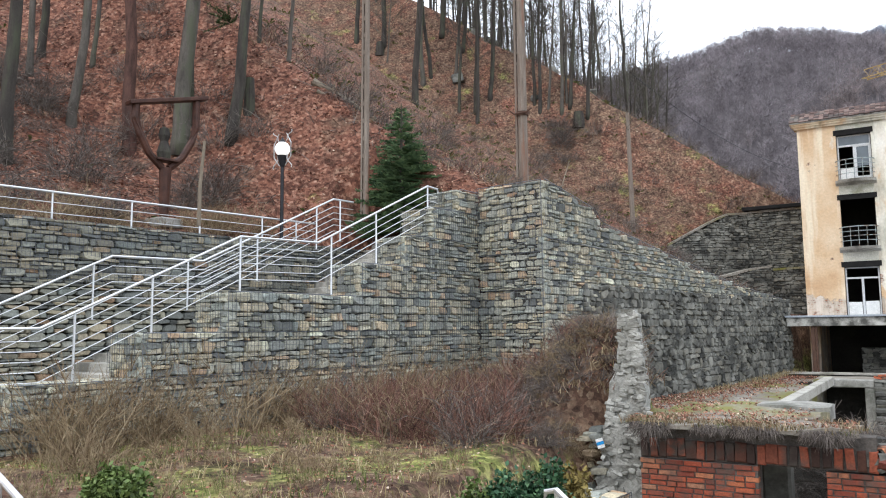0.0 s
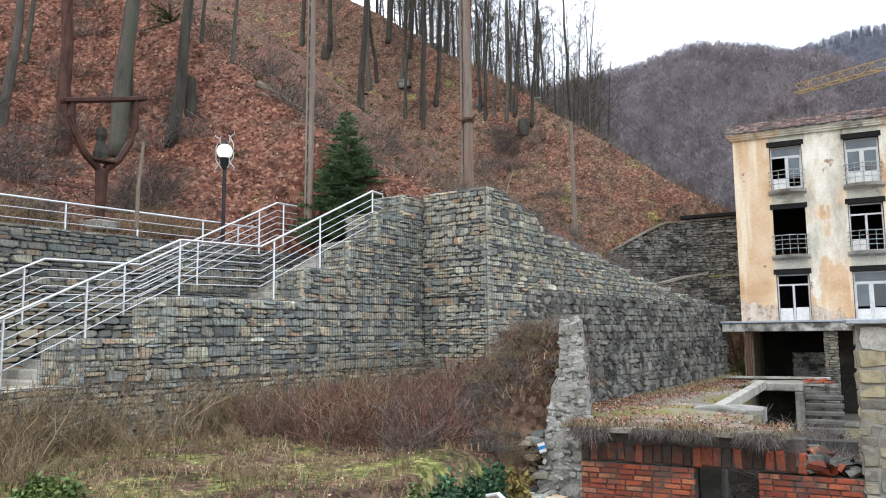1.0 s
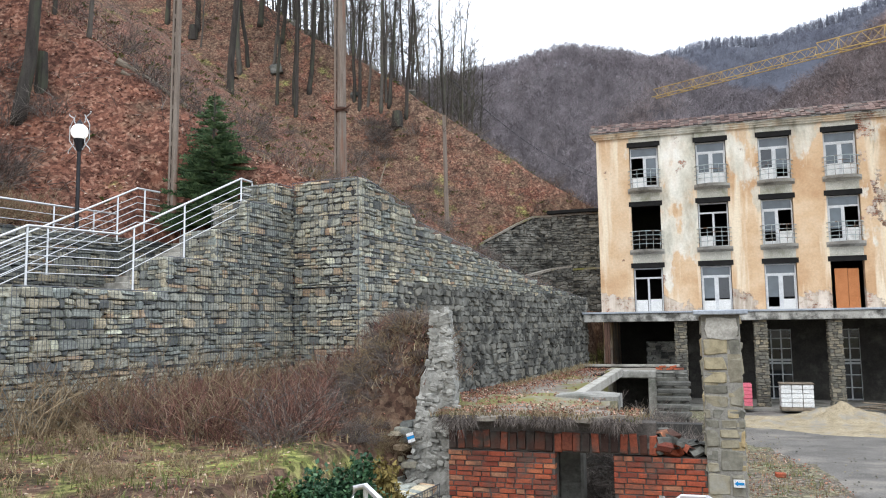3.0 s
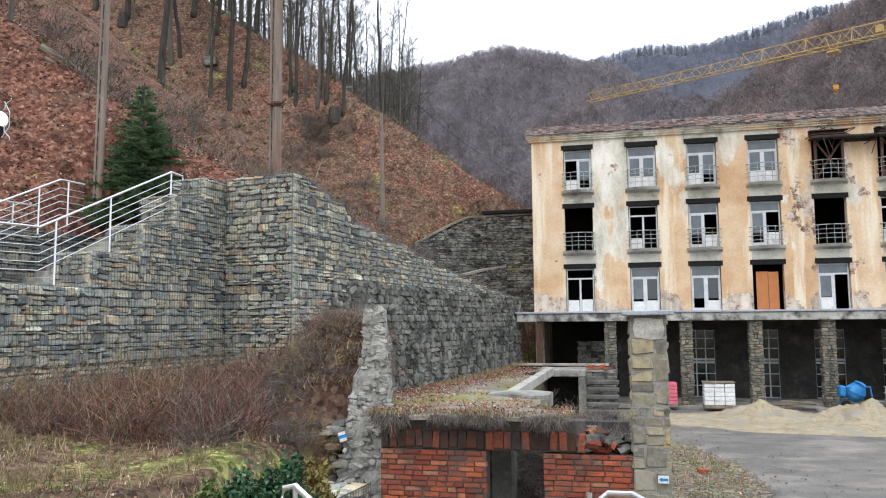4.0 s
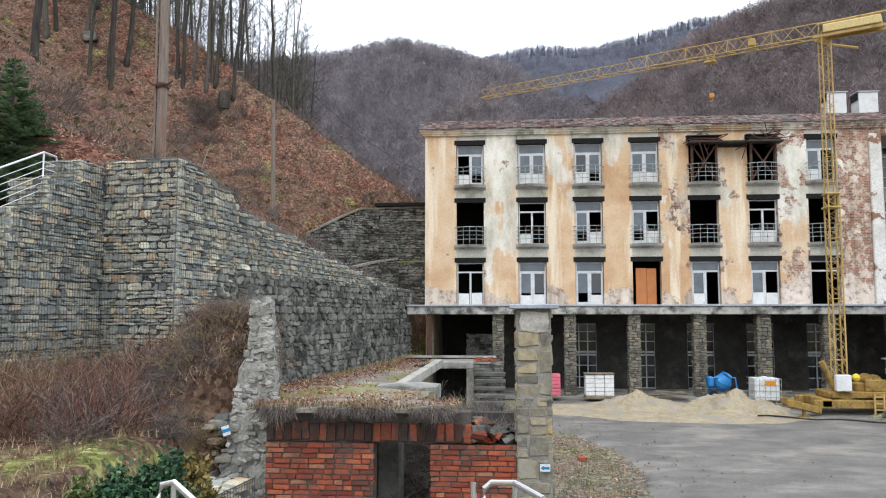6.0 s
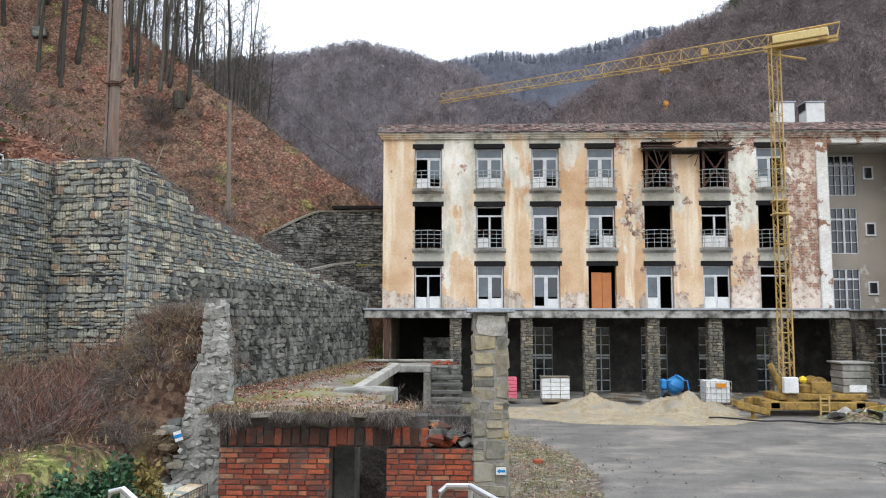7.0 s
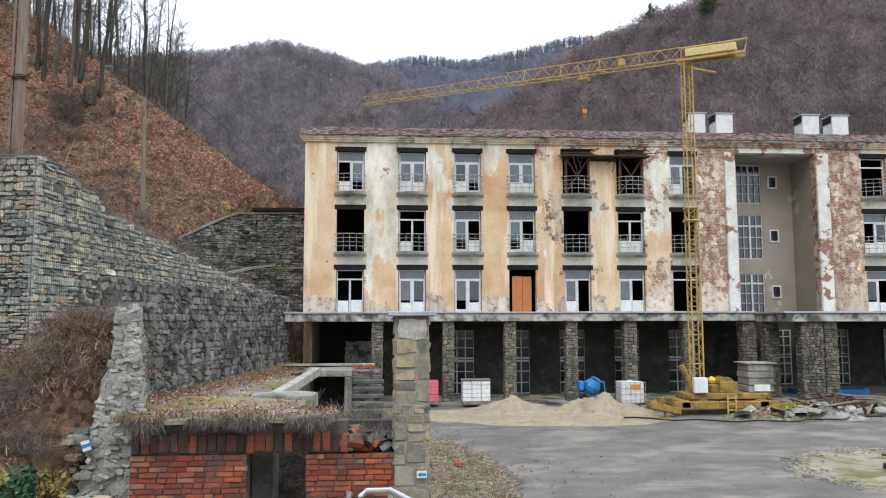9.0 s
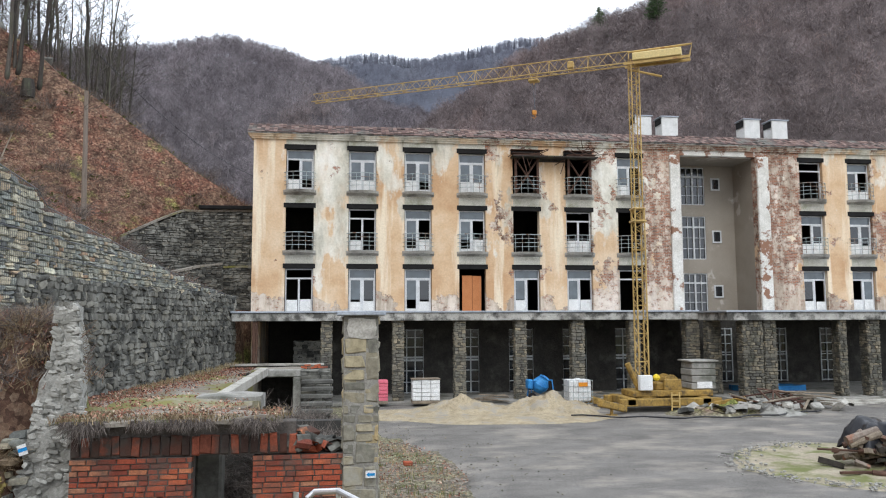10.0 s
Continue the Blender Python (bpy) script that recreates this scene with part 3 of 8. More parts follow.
def hill(x, y):
    """Height of the wooded slope, or None on the valley side of its foot."""
    fx = lerp_list(FOOT_X, y)
    u = fx - x
    if u < 0:
        return None
    z = lerp_list(FOOT_Z, y) + 0.55 * u + 0.17 * max(0, u - 3) ** 1.0
    z -= 0.0035 * max(0, y - 70) ** 2 * min(1, u / 40)
    return z + rough(x, y, 0.25, 0.28) * min(1, u / 2) + rough(x, y, 0.05, 1.2) * min(1, u / 12)


def bank(x, y):
    """The planted bank under the gabions and the ramp down to the yard."""
    yard = 2.35 * (1 - smooth(3.0, 12.5, y))
    z = 2.25 + rough(x, y, 0.5, 0.12)
    # the overgrown mound against the old wall
    cx = -4.7 - 0.32 * (y - 12.2)
    d = (x - cx) / 0.95
    z += 1.75 * math.exp(-d * d) * smooth(11.3, 13.2, y)
    k = smooth(-5.2, -4.0, x) if y < 12.2 else 0
    k = max(k, smooth(-3.2, -2.2, x))
    edge = -3.9 - 0.26 * (y - 12)
    if y > 12 and x > edge:
        return 0.0
    return z * (1 - k) + yard * k if y < 12.2 else z


def road_edge(y):
    return lerp_list([(12, 1.6), (17, 2.6), (20, 3.2), (24, 2.6), (28, 1.2), (34, 0.2), (37, 0.0)], y)


def height(x, y):
    h = hill(x, y)
    if y < 18 and x < stair_x(y) - 0.5:
        rear = stair_x(y) - 3.85
        if x > rear:
            return lerp_list([(5, 0.6), (8.6, 2.2), (10.3, 3.0), (13.1, 3.0), (16.5, 5.0), (18, 5.6)], y)
        return max(6.0 + rough(x, y, 0.5, 0.08), h if h is not None else 0)
    if h is not None and (y > 18 or x < -12):
        return h
    if y <= 19.5 and x < -2:
        return bank(x, y)
    if y > 19.5 and x < side_x(y) - 0.5:
        return lerp_list(FOOT_Z, y) if y < 38 else 4.6
    if y < 12.5:
        return 2.35 * (1 - smooth(3.0, 12.5, y)) + rough(x, y, 0.5, 0.04)
    if x > road_edge(y) - 0.3:
        return -0.03
    return rough(x, y, 0.6, 0.06) * smooth(34, 24, y) - 0.03


def axis(parts):
    out = []
    for a, b, s in parts:
        n = max(1, round((b - a) / s))
        out += [a + (b - a) * i / n for i in range(n)]
    return out + [parts[-1][1]]


xs_ = axis([(-900, -200, 70), (-200, -60, 8), (-60, -22, 1.2), (-22, -2, 0.34), (-2, 14, 0.6), (14, 60, 3), (60, 200, 20), (200, 900, 70)])
ys_ = axis([(-600, -40, 80), (-40, -4, 6), (-4, 4, 1), (4, 24, 0.34), (24, 60, 0.8), (60, 150, 5), (150, 1200, 75)])
gv = [(x, y, height(x, y)) for y in ys_ for x in xs_]
nx = len(xs_)
gf = [(j * nx + i, j * nx + i + 1, (j + 1) * nx + i + 1, (j + 1) * nx + i) for j in range(len(ys_) - 1) for i in range(nx - 1)]
ground = tagged(new("ground", mesh_of("ground", gv, gf, M_ground, True)), "sloping ground of red leaf litter, moss and grit", "ground", "", "structure")

# the worn yard road
rg = Geo()
ry = axis([(12.6, 40, 0.7)])
rx = axis([(1.0, 34, 0.9)])


rows_r = []
for y in ry:
    rows_r.append([(max(x, road_edge(y) + rough(x, y, 0.9, 0.25)), y, 0.03 + rough(x, y, 0.5, 0.022) if x > road_edge(y) + 0.3 else -0.07) for x in rx])
rg.add([p for r in rows_r for p in r], [(j * len(rx) + i, j * len(rx) + i + 1, (j + 1) * len(rx) + i + 1, (j + 1) * len(rx) + i) for j in range(len(ry) - 1) for i in range(len(rx) - 1)])
tagged(new("road", rg.mesh("road", M_asphalt, True)), "worn grey asphalt yard with muddy tracks", "road", "", "structure")


# ---- gabion walls and the old stone wall ----
def wire_net(parent, m, x0, x1, z0, z1, step=0.085):
    g = Geo()
    x = x0
    while x <= x1 + 1e-6:
        g.box(x - 0.003, x + 0.003, -0.003, 0.003, z0, z1, m)
        x += step
    z = z0
    while z <= z1 + 1e-6:
        g.box(x0, x1, -0.003, 0.003, z - 0.003, z + 0.003, m)
        z += step
    part("wire_net", g, M_wire, parent)


def gabion(a, b, low, high, label, seed, singles=0, thick=1.0, sw=0.25, sh=0.135, group="gabions", ends=False):
    """A wire basket packed with split stone, its face on the line a to b."""
    m = frame_of(a, b)
    w = run(a, b)
    ob = thing("gabion", label, "gabion wall", group)
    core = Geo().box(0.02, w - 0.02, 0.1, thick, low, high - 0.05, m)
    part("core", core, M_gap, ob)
    rnd = random.Random(seed)
    lay(ob, "stone", courses(w, low, high, sw, sh, rnd, 0.012, 0.64, 17), m @ Matrix.Translation((0, 0.1, 0)), 0.26, M_gab_o, M_gab, singles, seed=seed)
    if ends:
        d = Vector((b[0] - a[0], b[1] - a[1], 0)).normalized()
        ain = (a[0] - d.y * thick, a[1] + d.x * thick)
        me_ = frame_of(ain, a)
        lay(ob, "stone", courses(thick, low, high, sw, sh, rnd), me_ @ Matrix.Translation((0, 0.1, 0)), 0.26, M_gab_o, M_gab, 0, seed=seed + 3)
        wire_net(ob, me_ @ Matrix.Translation((0, -0.075, 0)), 0, thick, low, high)
    # stones on top
    top = Geo()
    for _ in range(int(w * thick * 16)):
        v, f = SHAPES[rnd.randrange(len(SHAPES))]
        tm = m @ Matrix.Translation((rnd.uniform(0.1, w - 0.1), rnd.uniform(0.1, thick - 0.1), high - 0.06)) @ pose(0, 0, 0, -90, 0, rnd.uniform(0, 180)) @ Matrix.Diagonal((0.26, 0.12, 0.2, 1))
        top.add([tm @ Vector(p) for p in v], f)
    part("top_fill", top, M_gab, ob, kind="stuff")
    wire_net(ob, m @ Matrix.Translation((0, -0.075, 0)), 0, w, low, high)
    edge = Geo()
    for x in (0, w):
        edge.tube([m @ Vector((x, -0.075, low)), m @ Vector((x, -0.075, high))], 0.007, 5)
    for z in (low, high):
        edge.tube([m @ Vector((0, -0.075, z)), m @ Vector((w, -0.075, z))], 0.009, 5)
    part("edge_wire", edge, M_wire, ob)
    return ob


def sp(y, off=0.0):
    return (stair_x(y) - off, y + 0.148 * off)


TIERS = [(4.2, 6.6, 2.6), (6.6, 8.63, 3.23), (8.63, 10.3, 4.0), (10.3, 13.75, 4.77), (13.75, 15.2, 5.52), (15.2, 16.2, 6.28), (16.2, 17.24, 7.06), (17.24, 18.1, 7.66)]
for k, (y0, y1, top) in enumerate(TIERS):
    # each tier is a basket course that carries on under the next
    under = TIERS[k - 1][2] if k else 1.9
    end = 18.1
    gabion(sp(y0), sp(end), under, top, "stepped wire gabion of grey and ochre split stone beside the stair", 20 + k, 60 if k < 5 else 0, ends=True)
TOWER_L, CORNER = sp(18.1), (-7.9, 17.8)
for k, (z0, z1) in enumerate(((1.9, 3.0), (3.0, 4.0), (4.0, 5.0), (5.0, 5.95), (5.95, 6.85), (6.85, 7.78))):
    gabion(TOWER_L, CORNER, z0, z1, "corner gabion tower of grey and ochre split stone", 40 + k, 60)


def wp(y, off=0.0):
    return (side_x(y) - off, y + 0.146 * off)


SIDE_TOP = [(17.8, 7.78), (20.4, 7.3), (20.45, 7.0), (26.0, 6.27), (31.4, 5.62), (38.0, 5.15)]
side = thing("gabion", "long gabion of pale split stone on the old wall", "gabion wall", "gabions")
ms = frame_of(wp(17.8), wp(38.0))
wside = run(wp(17.8), wp(38.0))
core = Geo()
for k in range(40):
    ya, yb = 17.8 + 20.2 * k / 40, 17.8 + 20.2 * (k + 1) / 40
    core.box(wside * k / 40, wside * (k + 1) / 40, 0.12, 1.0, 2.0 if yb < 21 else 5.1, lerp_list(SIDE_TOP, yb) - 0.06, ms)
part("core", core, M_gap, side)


def side_top(x):
    return lerp_list(SIDE_TOP, 17.8 + 20.2 * x / wside)


sst = [q for q in courses(wside, 2.0, 7.8, 0.28, 0.14, random.Random(61), 0.012, 0.64, 17, top=side_top) if q[1] > 5.1 or q[0] < 3.0]
lay(side, "stone", sst, ms @ Matrix.Translation((0, 0.1, 0)), 0.28, M_gab_o, M_gab, 300, seed=62, near=lambda q: q[0])
net = Geo()
for k in range(int(wside / 0.085)):
    x = k * 0.085
    net.box(x - 0.003, x + 0.003, -0.077, -0.073, 2.0 if x < 3 else 5.15, side_top(x), ms)
for k in range(62):
    z = 2.1 + k * 0.09
    xe = max([x * 0.2 for x in range(int(wside * 5)) if side_top(x * 0.2) > z] or [0])
    if z < 5.15:
        xe = 3.0
    net.box(0, xe, -0.077, -0.073, z - 0.003, z + 0.003, ms)
part("wire_net", net, M_wire, side)
edge = Geo().tube([ms @ Vector((wside * k / 40, -0.07, side_top(wside * k / 40) + 0.01)) for k in range(41)], 0.012, 5)
for z, x1 in ((6.3, 8.3), (5.75, 12.5)):
    edge.tube([ms @ Vector((0, -0.08, z)), ms @ Vector((x1, -0.08, z - 0.25))], 0.012, 5)
part("edge_wire", edge, M_wire, side)

old = thing("wall_old", "dark weathered rubble retaining wall under the gabions", "stone wall", "", "structure")
mo = frame_of(wp(19.6, -0.04), wp(38.2, -0.04))
wo = run(wp(19.6), wp(38.2))
part("core", Geo().box(0, wo, 0.0, 1.1, 0.5, 5.15, mo), M_old_joint, old)
lay(old, "stone", courses(wo, 0.9, 5.2, 0.34, 0.25, random.Random(7), gap=0.01, vary=0.6, tilt=44), mo @ Matrix.Translation((0, 0.1, 0)), 0.3, M_dark_o, M_dark, 300, seed=8, proud=0.07)

# ---- stair behind the gabions ----
st = thing("staircase", "grey concrete steps climbing between the gabion walls", "stairs", "", "structure")
FLIGHTS = [(5.2, 10.4, 1.35, 3.95), (13.0, 17.6, 3.95, 6.45)]
for y0, y1, z0, z1 in FLIGHTS:
    n = round((z1 - z0) / 0.168)
    for i in range(n):
        ya, yb = y0 + (y1 - y0) * i / n, y0 + (y1 - y0) * (i + 1) / n
        z = z0 + (z1 - z0) * (i + 1) / n
        m = frame_of(sp(ya, 0.95), sp(yb, 0.95))
        part("step", Geo().box(0, run(sp(ya), sp(yb)) + 0.03, 0.0, 2.3, z - 0.3, z, m, bev=0.012), M_conc_pale, st)
m = frame_of(sp(10.4, 0.95), sp(13.0, 0.95))
part("landing", Geo().box(0, run(sp(10.4), sp(13.0)), 0, 2.3, 3.65, 3.95, m, bev=0.012), M_conc_pale, st)

rear = thing("gabion_terrace_wall", "low gabion terrace wall of dark flat stone above the stair", "gabion wall")
a, b = sp(3.0, 3.2), sp(17.4, 3.2)
mr = frame_of(a, b)
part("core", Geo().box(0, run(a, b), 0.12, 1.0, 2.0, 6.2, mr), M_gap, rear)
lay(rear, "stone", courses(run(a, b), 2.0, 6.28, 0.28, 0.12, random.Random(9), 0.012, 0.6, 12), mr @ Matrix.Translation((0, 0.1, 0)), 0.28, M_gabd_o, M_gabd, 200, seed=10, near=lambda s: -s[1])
wire_net(rear, mr @ Matrix.Translation((0, -0.075, 0)), 0, run(a, b), 5.0, 6.28)


# ---- steel railings ----
def railing(path, posts, label, drops=(0.2, 0.36, 0.52, 0.68, 0.84), r=0.024, tall=1.05, curl=None):
    """A stainless handrail along path with posts and thin bars under it. path: (x, y, z of the handrail)."""
    ob = thing("stair_railing", label, "railing", "steel railings")
    pts = [Vector(p) for p in path]
    part("handrail", Geo().tube(pts + ([Vector(c) for c in curl] if curl else []), r, 10), M_steel, ob)
    for d in drops:
        part("bar", Geo().tube([p - Vector((0, 0, d)) for p in pts], 0.009, 6), M_steel, ob)
    for x, y, zt, zb in posts:
        part("post", Geo().tube([(x, y, zb), (x, y, zt)], 0.021, 8).box(x - 0.05, x + 0.05, y - 0.05, y + 0.05, zb, zb + 0.012), M_steel, ob)
    return ob


def rp(y, z, off=0.15):
    p = sp(y, off)
    return (p[0], p[1], z)


R1 = [rp(4.6, 4.07), rp(7.05, 4.09), rp(10.7, 5.86), rp(12.65, 5.9), rp(16.22, 7.63), rp(16.6, 7.6)]


def on_path(path, y):
    for a, b in zip(path, path[1:]):
        if a[1] <= y <= b[1]:
            t = (y - a[1]) / (b[1] - a[1])
            return tuple(a[i] + (b[i] - a[i]) * t for i in range(3))
    return path[-1]


def posts_on(path, ys, tall):
    out = []
    for y, zb in ys:
        p = on_path(path, y)
        out.append((p[0], p[1], p[2], p[2] - tall if zb is None else zb))
    return out


railing(R1, posts_on(R1, [(5.9, 2.6), (7.6, 3.24), (8.92, 4.0), (10.72, 4.77), (13.05, 4.78), (14.42, 5.53), (16.24, 7.0)], 1.05), "stainless steel stair railing with five thin bars on the gabions", curl=[rp(16.62, 7.52)])
R2 = [rp(4.6, 3.9, 2.5), rp(6.1, 3.95, 2.5), rp(9.35, 5.55, 2.5), rp(11.4, 5.58, 2.5), rp(15.2, 7.45, 2.5), rp(15.9, 7.45, 2.5)]
railing(R2, posts_on(R2, [(7.0, None), (9.35, None), (11.4, None), (13.2, None), (15.0, None), (15.8, None)], 1.1), "stainless steel stair railing along the inner side of the steps")
R3 = [rp(2.0, 6.9, 3.7), rp(9.0, 6.92, 3.7), rp(15.6, 6.95, 3.7)]
railing(R3, posts_on(R3, [(7.6, 6.05), (9.2, 6.05), (10.9, 6.05), (12.6, 6.05), (14.4, 6.05), (15.5, 6.05)], 0.9), "low stainless steel railing along the upper path", drops=(0.22, 0.44, 0.66))

# ---- ruined brick room and its roof slab ----
ruin = thing("brick_ruin", "roofless red brick wall with a doorway under a mossy slab", "ruin")
mb = frame_of((-3.77, 11.5), (0.12, 11.5))
door0, door1 = 1.76, 2.6
bricks = []
for i in range(27):
    z = 0.02 + i * 0.077
    x = -0.2 * RS.random()
    while x < 3.9:
        bw = 0.25 if RS.random() < 0.55 else 0.125
        x0, x1 = max(x, 0.12), min(x + bw, 3.88)
        for p, q in (((x0, min(x1, door0)) if x0 < door0 else (9, 0)), ((max(x0, door1), x1) if x1 > door1 else (9, 0))):
            if q - p > 0.04:
                bricks.append(((p + q) / 2, z + 0.035, q - p - 0.004, 0.063, RS.uniform(-1.5, 1.5)))
        x += bw + 0.013
core = Geo().box(0.12, door0 - 0.01, 0.05, 0.38, 0, 2.1, mb).box(door1 + 0.01, 3.87, 0.05, 0.38, 0, 2.09, mb)
part("mortar_core", core, M_dark_mortar, ruin)
lay(ruin, "brick", bricks, mb @ Matrix.Translation((0, 0.1, 0)), 0.13, M_brick_o, M_brick, 300, BRICKS, seed=4, near=lambda s: -s[1], proud=0.02)
sold = []
x = 0.13
while x < 3.2:
    sold.append((x + 0.06, 2.26 + RS.uniform(-0.015, 0.015), 0.105 if RS.random() < 0.7 else 0.16, 0.27, RS.uniform(-4, 4)))
    x += 0.135
lay(ruin, "soldier_brick", sold, mb @ Matrix.Translation((0, 0.1, 0)), 0.16, M_soot_o, M_soot, 300, BRICKS, seed=5, proud=0.02)
part("lintel", Geo().box(0.12, 3.2, 0.06, 0.38, 2.11, 2.56, mb), M_dark_mortar, ruin)


def lumpy(x0, x1, y0, y1, z0, z1, step, amp, seed, m=None):
    """A slab with an uneven top and broken edges."""
    g = Geo()
    nx_, ny_ = max(2, round((x1 - x0) / step)), max(2, round((y1 - y0) / step))
    for lvl in (0, 1):
        for j in range(ny_ + 1):
            for i in range(nx_ + 1):
                x, y = x0 + (x1 - x0) * i / nx_, y0 + (y1 - y0) * j / ny_
                e = noise.noise(Vector((x * 2.1, y * 2.1, seed)))
                ex = e * amp if i in (0, nx_) else 0
                ey = noise.noise(Vector((x * 2.3, y * 1.7, seed + 4))) * amp if j in (0, ny_) else 0
                z = (z1 + noise.noise(Vector((x * 1.3, y * 1.3, seed + 9))) * amp * 0.7) if lvl else z0
                p = Vector((x + ex, y + ey, z))
                g.v.append(tuple(m @ p if m else p))
    w = nx_ + 1
    top = (ny_ + 1) * w
    for j in range(ny_):
        for i in range(nx_):
            q = j * w + i
            g.f += [(top + q, top + q + 1, top + q + w + 1, top + q + w), (q, q + w, q + w + 1, q + 1)]
    for i in range(nx_):
        g.f += [(i, i + 1, top + i + 1, top + i), (ny_ * w + i + 1, ny_ * w + i, top + ny_ * w + i, top + ny_ * w + i + 1)]
    for j in range(ny_):
        g.f += [((j + 1) * w, j * w, top + j * w, top + (j + 1) * w), (j * w + nx_, (j + 1) * w + nx_, top + (j + 1) * w + nx_, top + j * w + nx_)]
    return g


M_slabmoss = surface("leaf strewn concrete", (0.15, 0.12, 0.09), (0.33, 0.31, 0.27), 0.8, 20, stain=(0.17, 0.16, 0.05), stain_scale=0.45, stain_lo=0.5, stain_hi=0.6)
part("roof_slab", lumpy(-3.68, -1.35, 12.3, 14.6, 2.57, 2.65, 0.16, 0.17, 2.0), M_slabmoss, ruin)
part("roof_edge", lumpy(-3.68, -0.78, 11.35, 12.35, 2.565, 2.64, 0.14, 0.16, 12.0), M_slabmoss, ruin)
terr = thing("terrace_slab", "mossy concrete terrace slab strewn with red leaves", "terrace", "", "structure")
part("slab", lumpy(-8.5, -3.05, 14.6, 38.3, 0.6, 1.78, 0.5, 0.1, 5.0), M_slabmoss, terr)

# ---- stone pillar ----
pil = thing("stone_pillar", "tall free-standing pillar of squared ochre and grey stone", "pillar")
for k, (a, b) in enumerate((((0.1, 11.5), (0.62, 11.5)), ((0.1, 12.05), (0.1, 11.5)), ((0.62, 11.5), (0.62, 12.05)))):
    m = frame_of(a, b)
    lay(pil, "stone", courses(run(a, b), 0.0, 4.08, 0.3, 0.25, random.Random(80 + k), gap=0.018, vary=0.55, tilt=5), m @ Matrix.Translation((0, 0.09, 0)), 0.2, M_col_o, M_col, 300, ASHLAR, seed=81 + k, proud=0.012)
part("core", Geo().box(0.108, 0.612, 11.506, 12.03, 0, 4.08), M_pillar_joint, pil)
for k, (x0, x1, z0, z1) in enumerate(((0.14, 0.61, 3.72, 4.06),)):
    n = 16
    ring = []
    for i in range(n):
        a = 2 * math.pi * i / n
        u = max(-1, min(1, 1.25 * math.cos(a))) * (0.8 + 0.2 * RS.random())
        w = max(-1, min(1, 1.25 * math.sin(a))) * (0.75 + 0.25 * RS.random())
        ring.append(((x0 + x1) / 2 + u * (x1 - x0) / 2, (z0 + z1) / 2 + w * (z1 - z0) / 2))
    pg = Geo().add([(x, 11.478, z) for x, z in ring] + [(x, 11.52, z) for x, z in ring], [tuple(range(n))] + [(i, i + n, (i + 1) % n + n, (i + 1) % n) for i in range(n)])
    part("render_patch", pg, M_conc_pale, pil, "patch of peeling whitewash")
part("cap", Geo().box(0.0, 0.72, 11.38, 12.15, 4.08, 4.15, bev=0.012), M_zinc, pil, "folded zinc cap")

# ---- broken buttress of lime washed rubble ----
but = thing("rubble_buttress", "broken end of a lime washed rubble wall", "wall ruin")
OUT = [(0.0, -4.58, -3.62), (1.6, -4.5, -3.62), (2.2, -4.42, -3.64), (2.9, -4.28, -3.67), (3.45, -4.12, -3.7), (4.0, -4.06, -3.76), (4.3, -4.02, -3.8)]
bg = Geo()
NZ, NX, NY = 34, 8, 6
grid = {}
for i in range(NZ + 1):
    z = 4.3 * i / NZ
    xl, xr = lerp_list([(a, b) for a, b, c in OUT], z), lerp_list([(a, c) for a, b, c in OUT], z)
    for s in range(NX + 1 + NY + 1):
        if s <= NX:
            x, y = xl + (xr - xl) * s / NX, 12.0
        else:
            x, y = xr - 0.31 * (s - NX), 12.0 + 1.05 * (s - NX)
        d = noise.noise(Vector((x * 4, y * 2, z * 4))) * 0.09 + noise.noise(Vector((x * 11, y * 5, z * 11))) * 0.035
        bg.v.append((x + d * 0.6, y + d, z + d * 0.3))
W_ = NX + NY + 2
bg.f = [(i * W_ + s, i * W_ + s + 1, (i + 1) * W_ + s + 1, (i + 1) * W_ + s) for i in range(NZ) for s in range(W_ - 1)]
part("core", bg, M_rubble_core, but)


# ---- the gutted building ----
FY, LX, RX = 41.0, -4.45, 40.0
WX = [-2.02, 1.29, 4.28, 7.25, 10.27, 13.27, 16.28, 27.35, 30.4, 33.4, 36.4]
WW = 0.74
ROWS_Z = [(4.47, 7.03), (7.72, 10.25), (10.93, 13.4)]
house = thing("sanatorium_building", "gutted four-storey building with flaking ochre plaster", "building")
xs = [LX]
for x in WX:
    xs += [x - WW, x + WW]
xs.append(RX)
REC = (19.3, 23.9)
for i in range(0, len(xs), 2):
    a, b = xs[i], xs[i + 1]
    for a2, b2 in ([(a, REC[0]), (REC[1], b)] if a < REC[0] < b else [(a, b)]):
        part("wall_pier", Geo().box(a2, b2, FY, FY + 0.45, 4.2, 13.9), M_facade, house)
for x in WX:
    for z0, z1 in ((4.2, 4.47), (7.03, 7.72), (10.25, 10.93), (13.4, 13.9)):
        part("spandrel", Geo().box(x - WW, x + WW, FY + 0.004, FY + 0.446, z0, z1), M_spandrel, house)
part("bay_lintel", Geo().box(REC[0], REC[1], FY + 0.004, FY + 0.446, 13.35, 13.9), M_flake, house)
part("gable_wall", Geo().box(LX, LX + 0.45, FY + 0.45, FY + 13, 0, 13.9), M_facade, house)
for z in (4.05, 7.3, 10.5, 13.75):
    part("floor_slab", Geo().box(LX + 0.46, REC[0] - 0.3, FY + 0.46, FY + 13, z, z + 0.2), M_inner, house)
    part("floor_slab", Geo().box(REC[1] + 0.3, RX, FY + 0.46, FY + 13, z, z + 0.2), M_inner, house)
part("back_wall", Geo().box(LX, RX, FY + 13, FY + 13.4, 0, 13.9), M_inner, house)
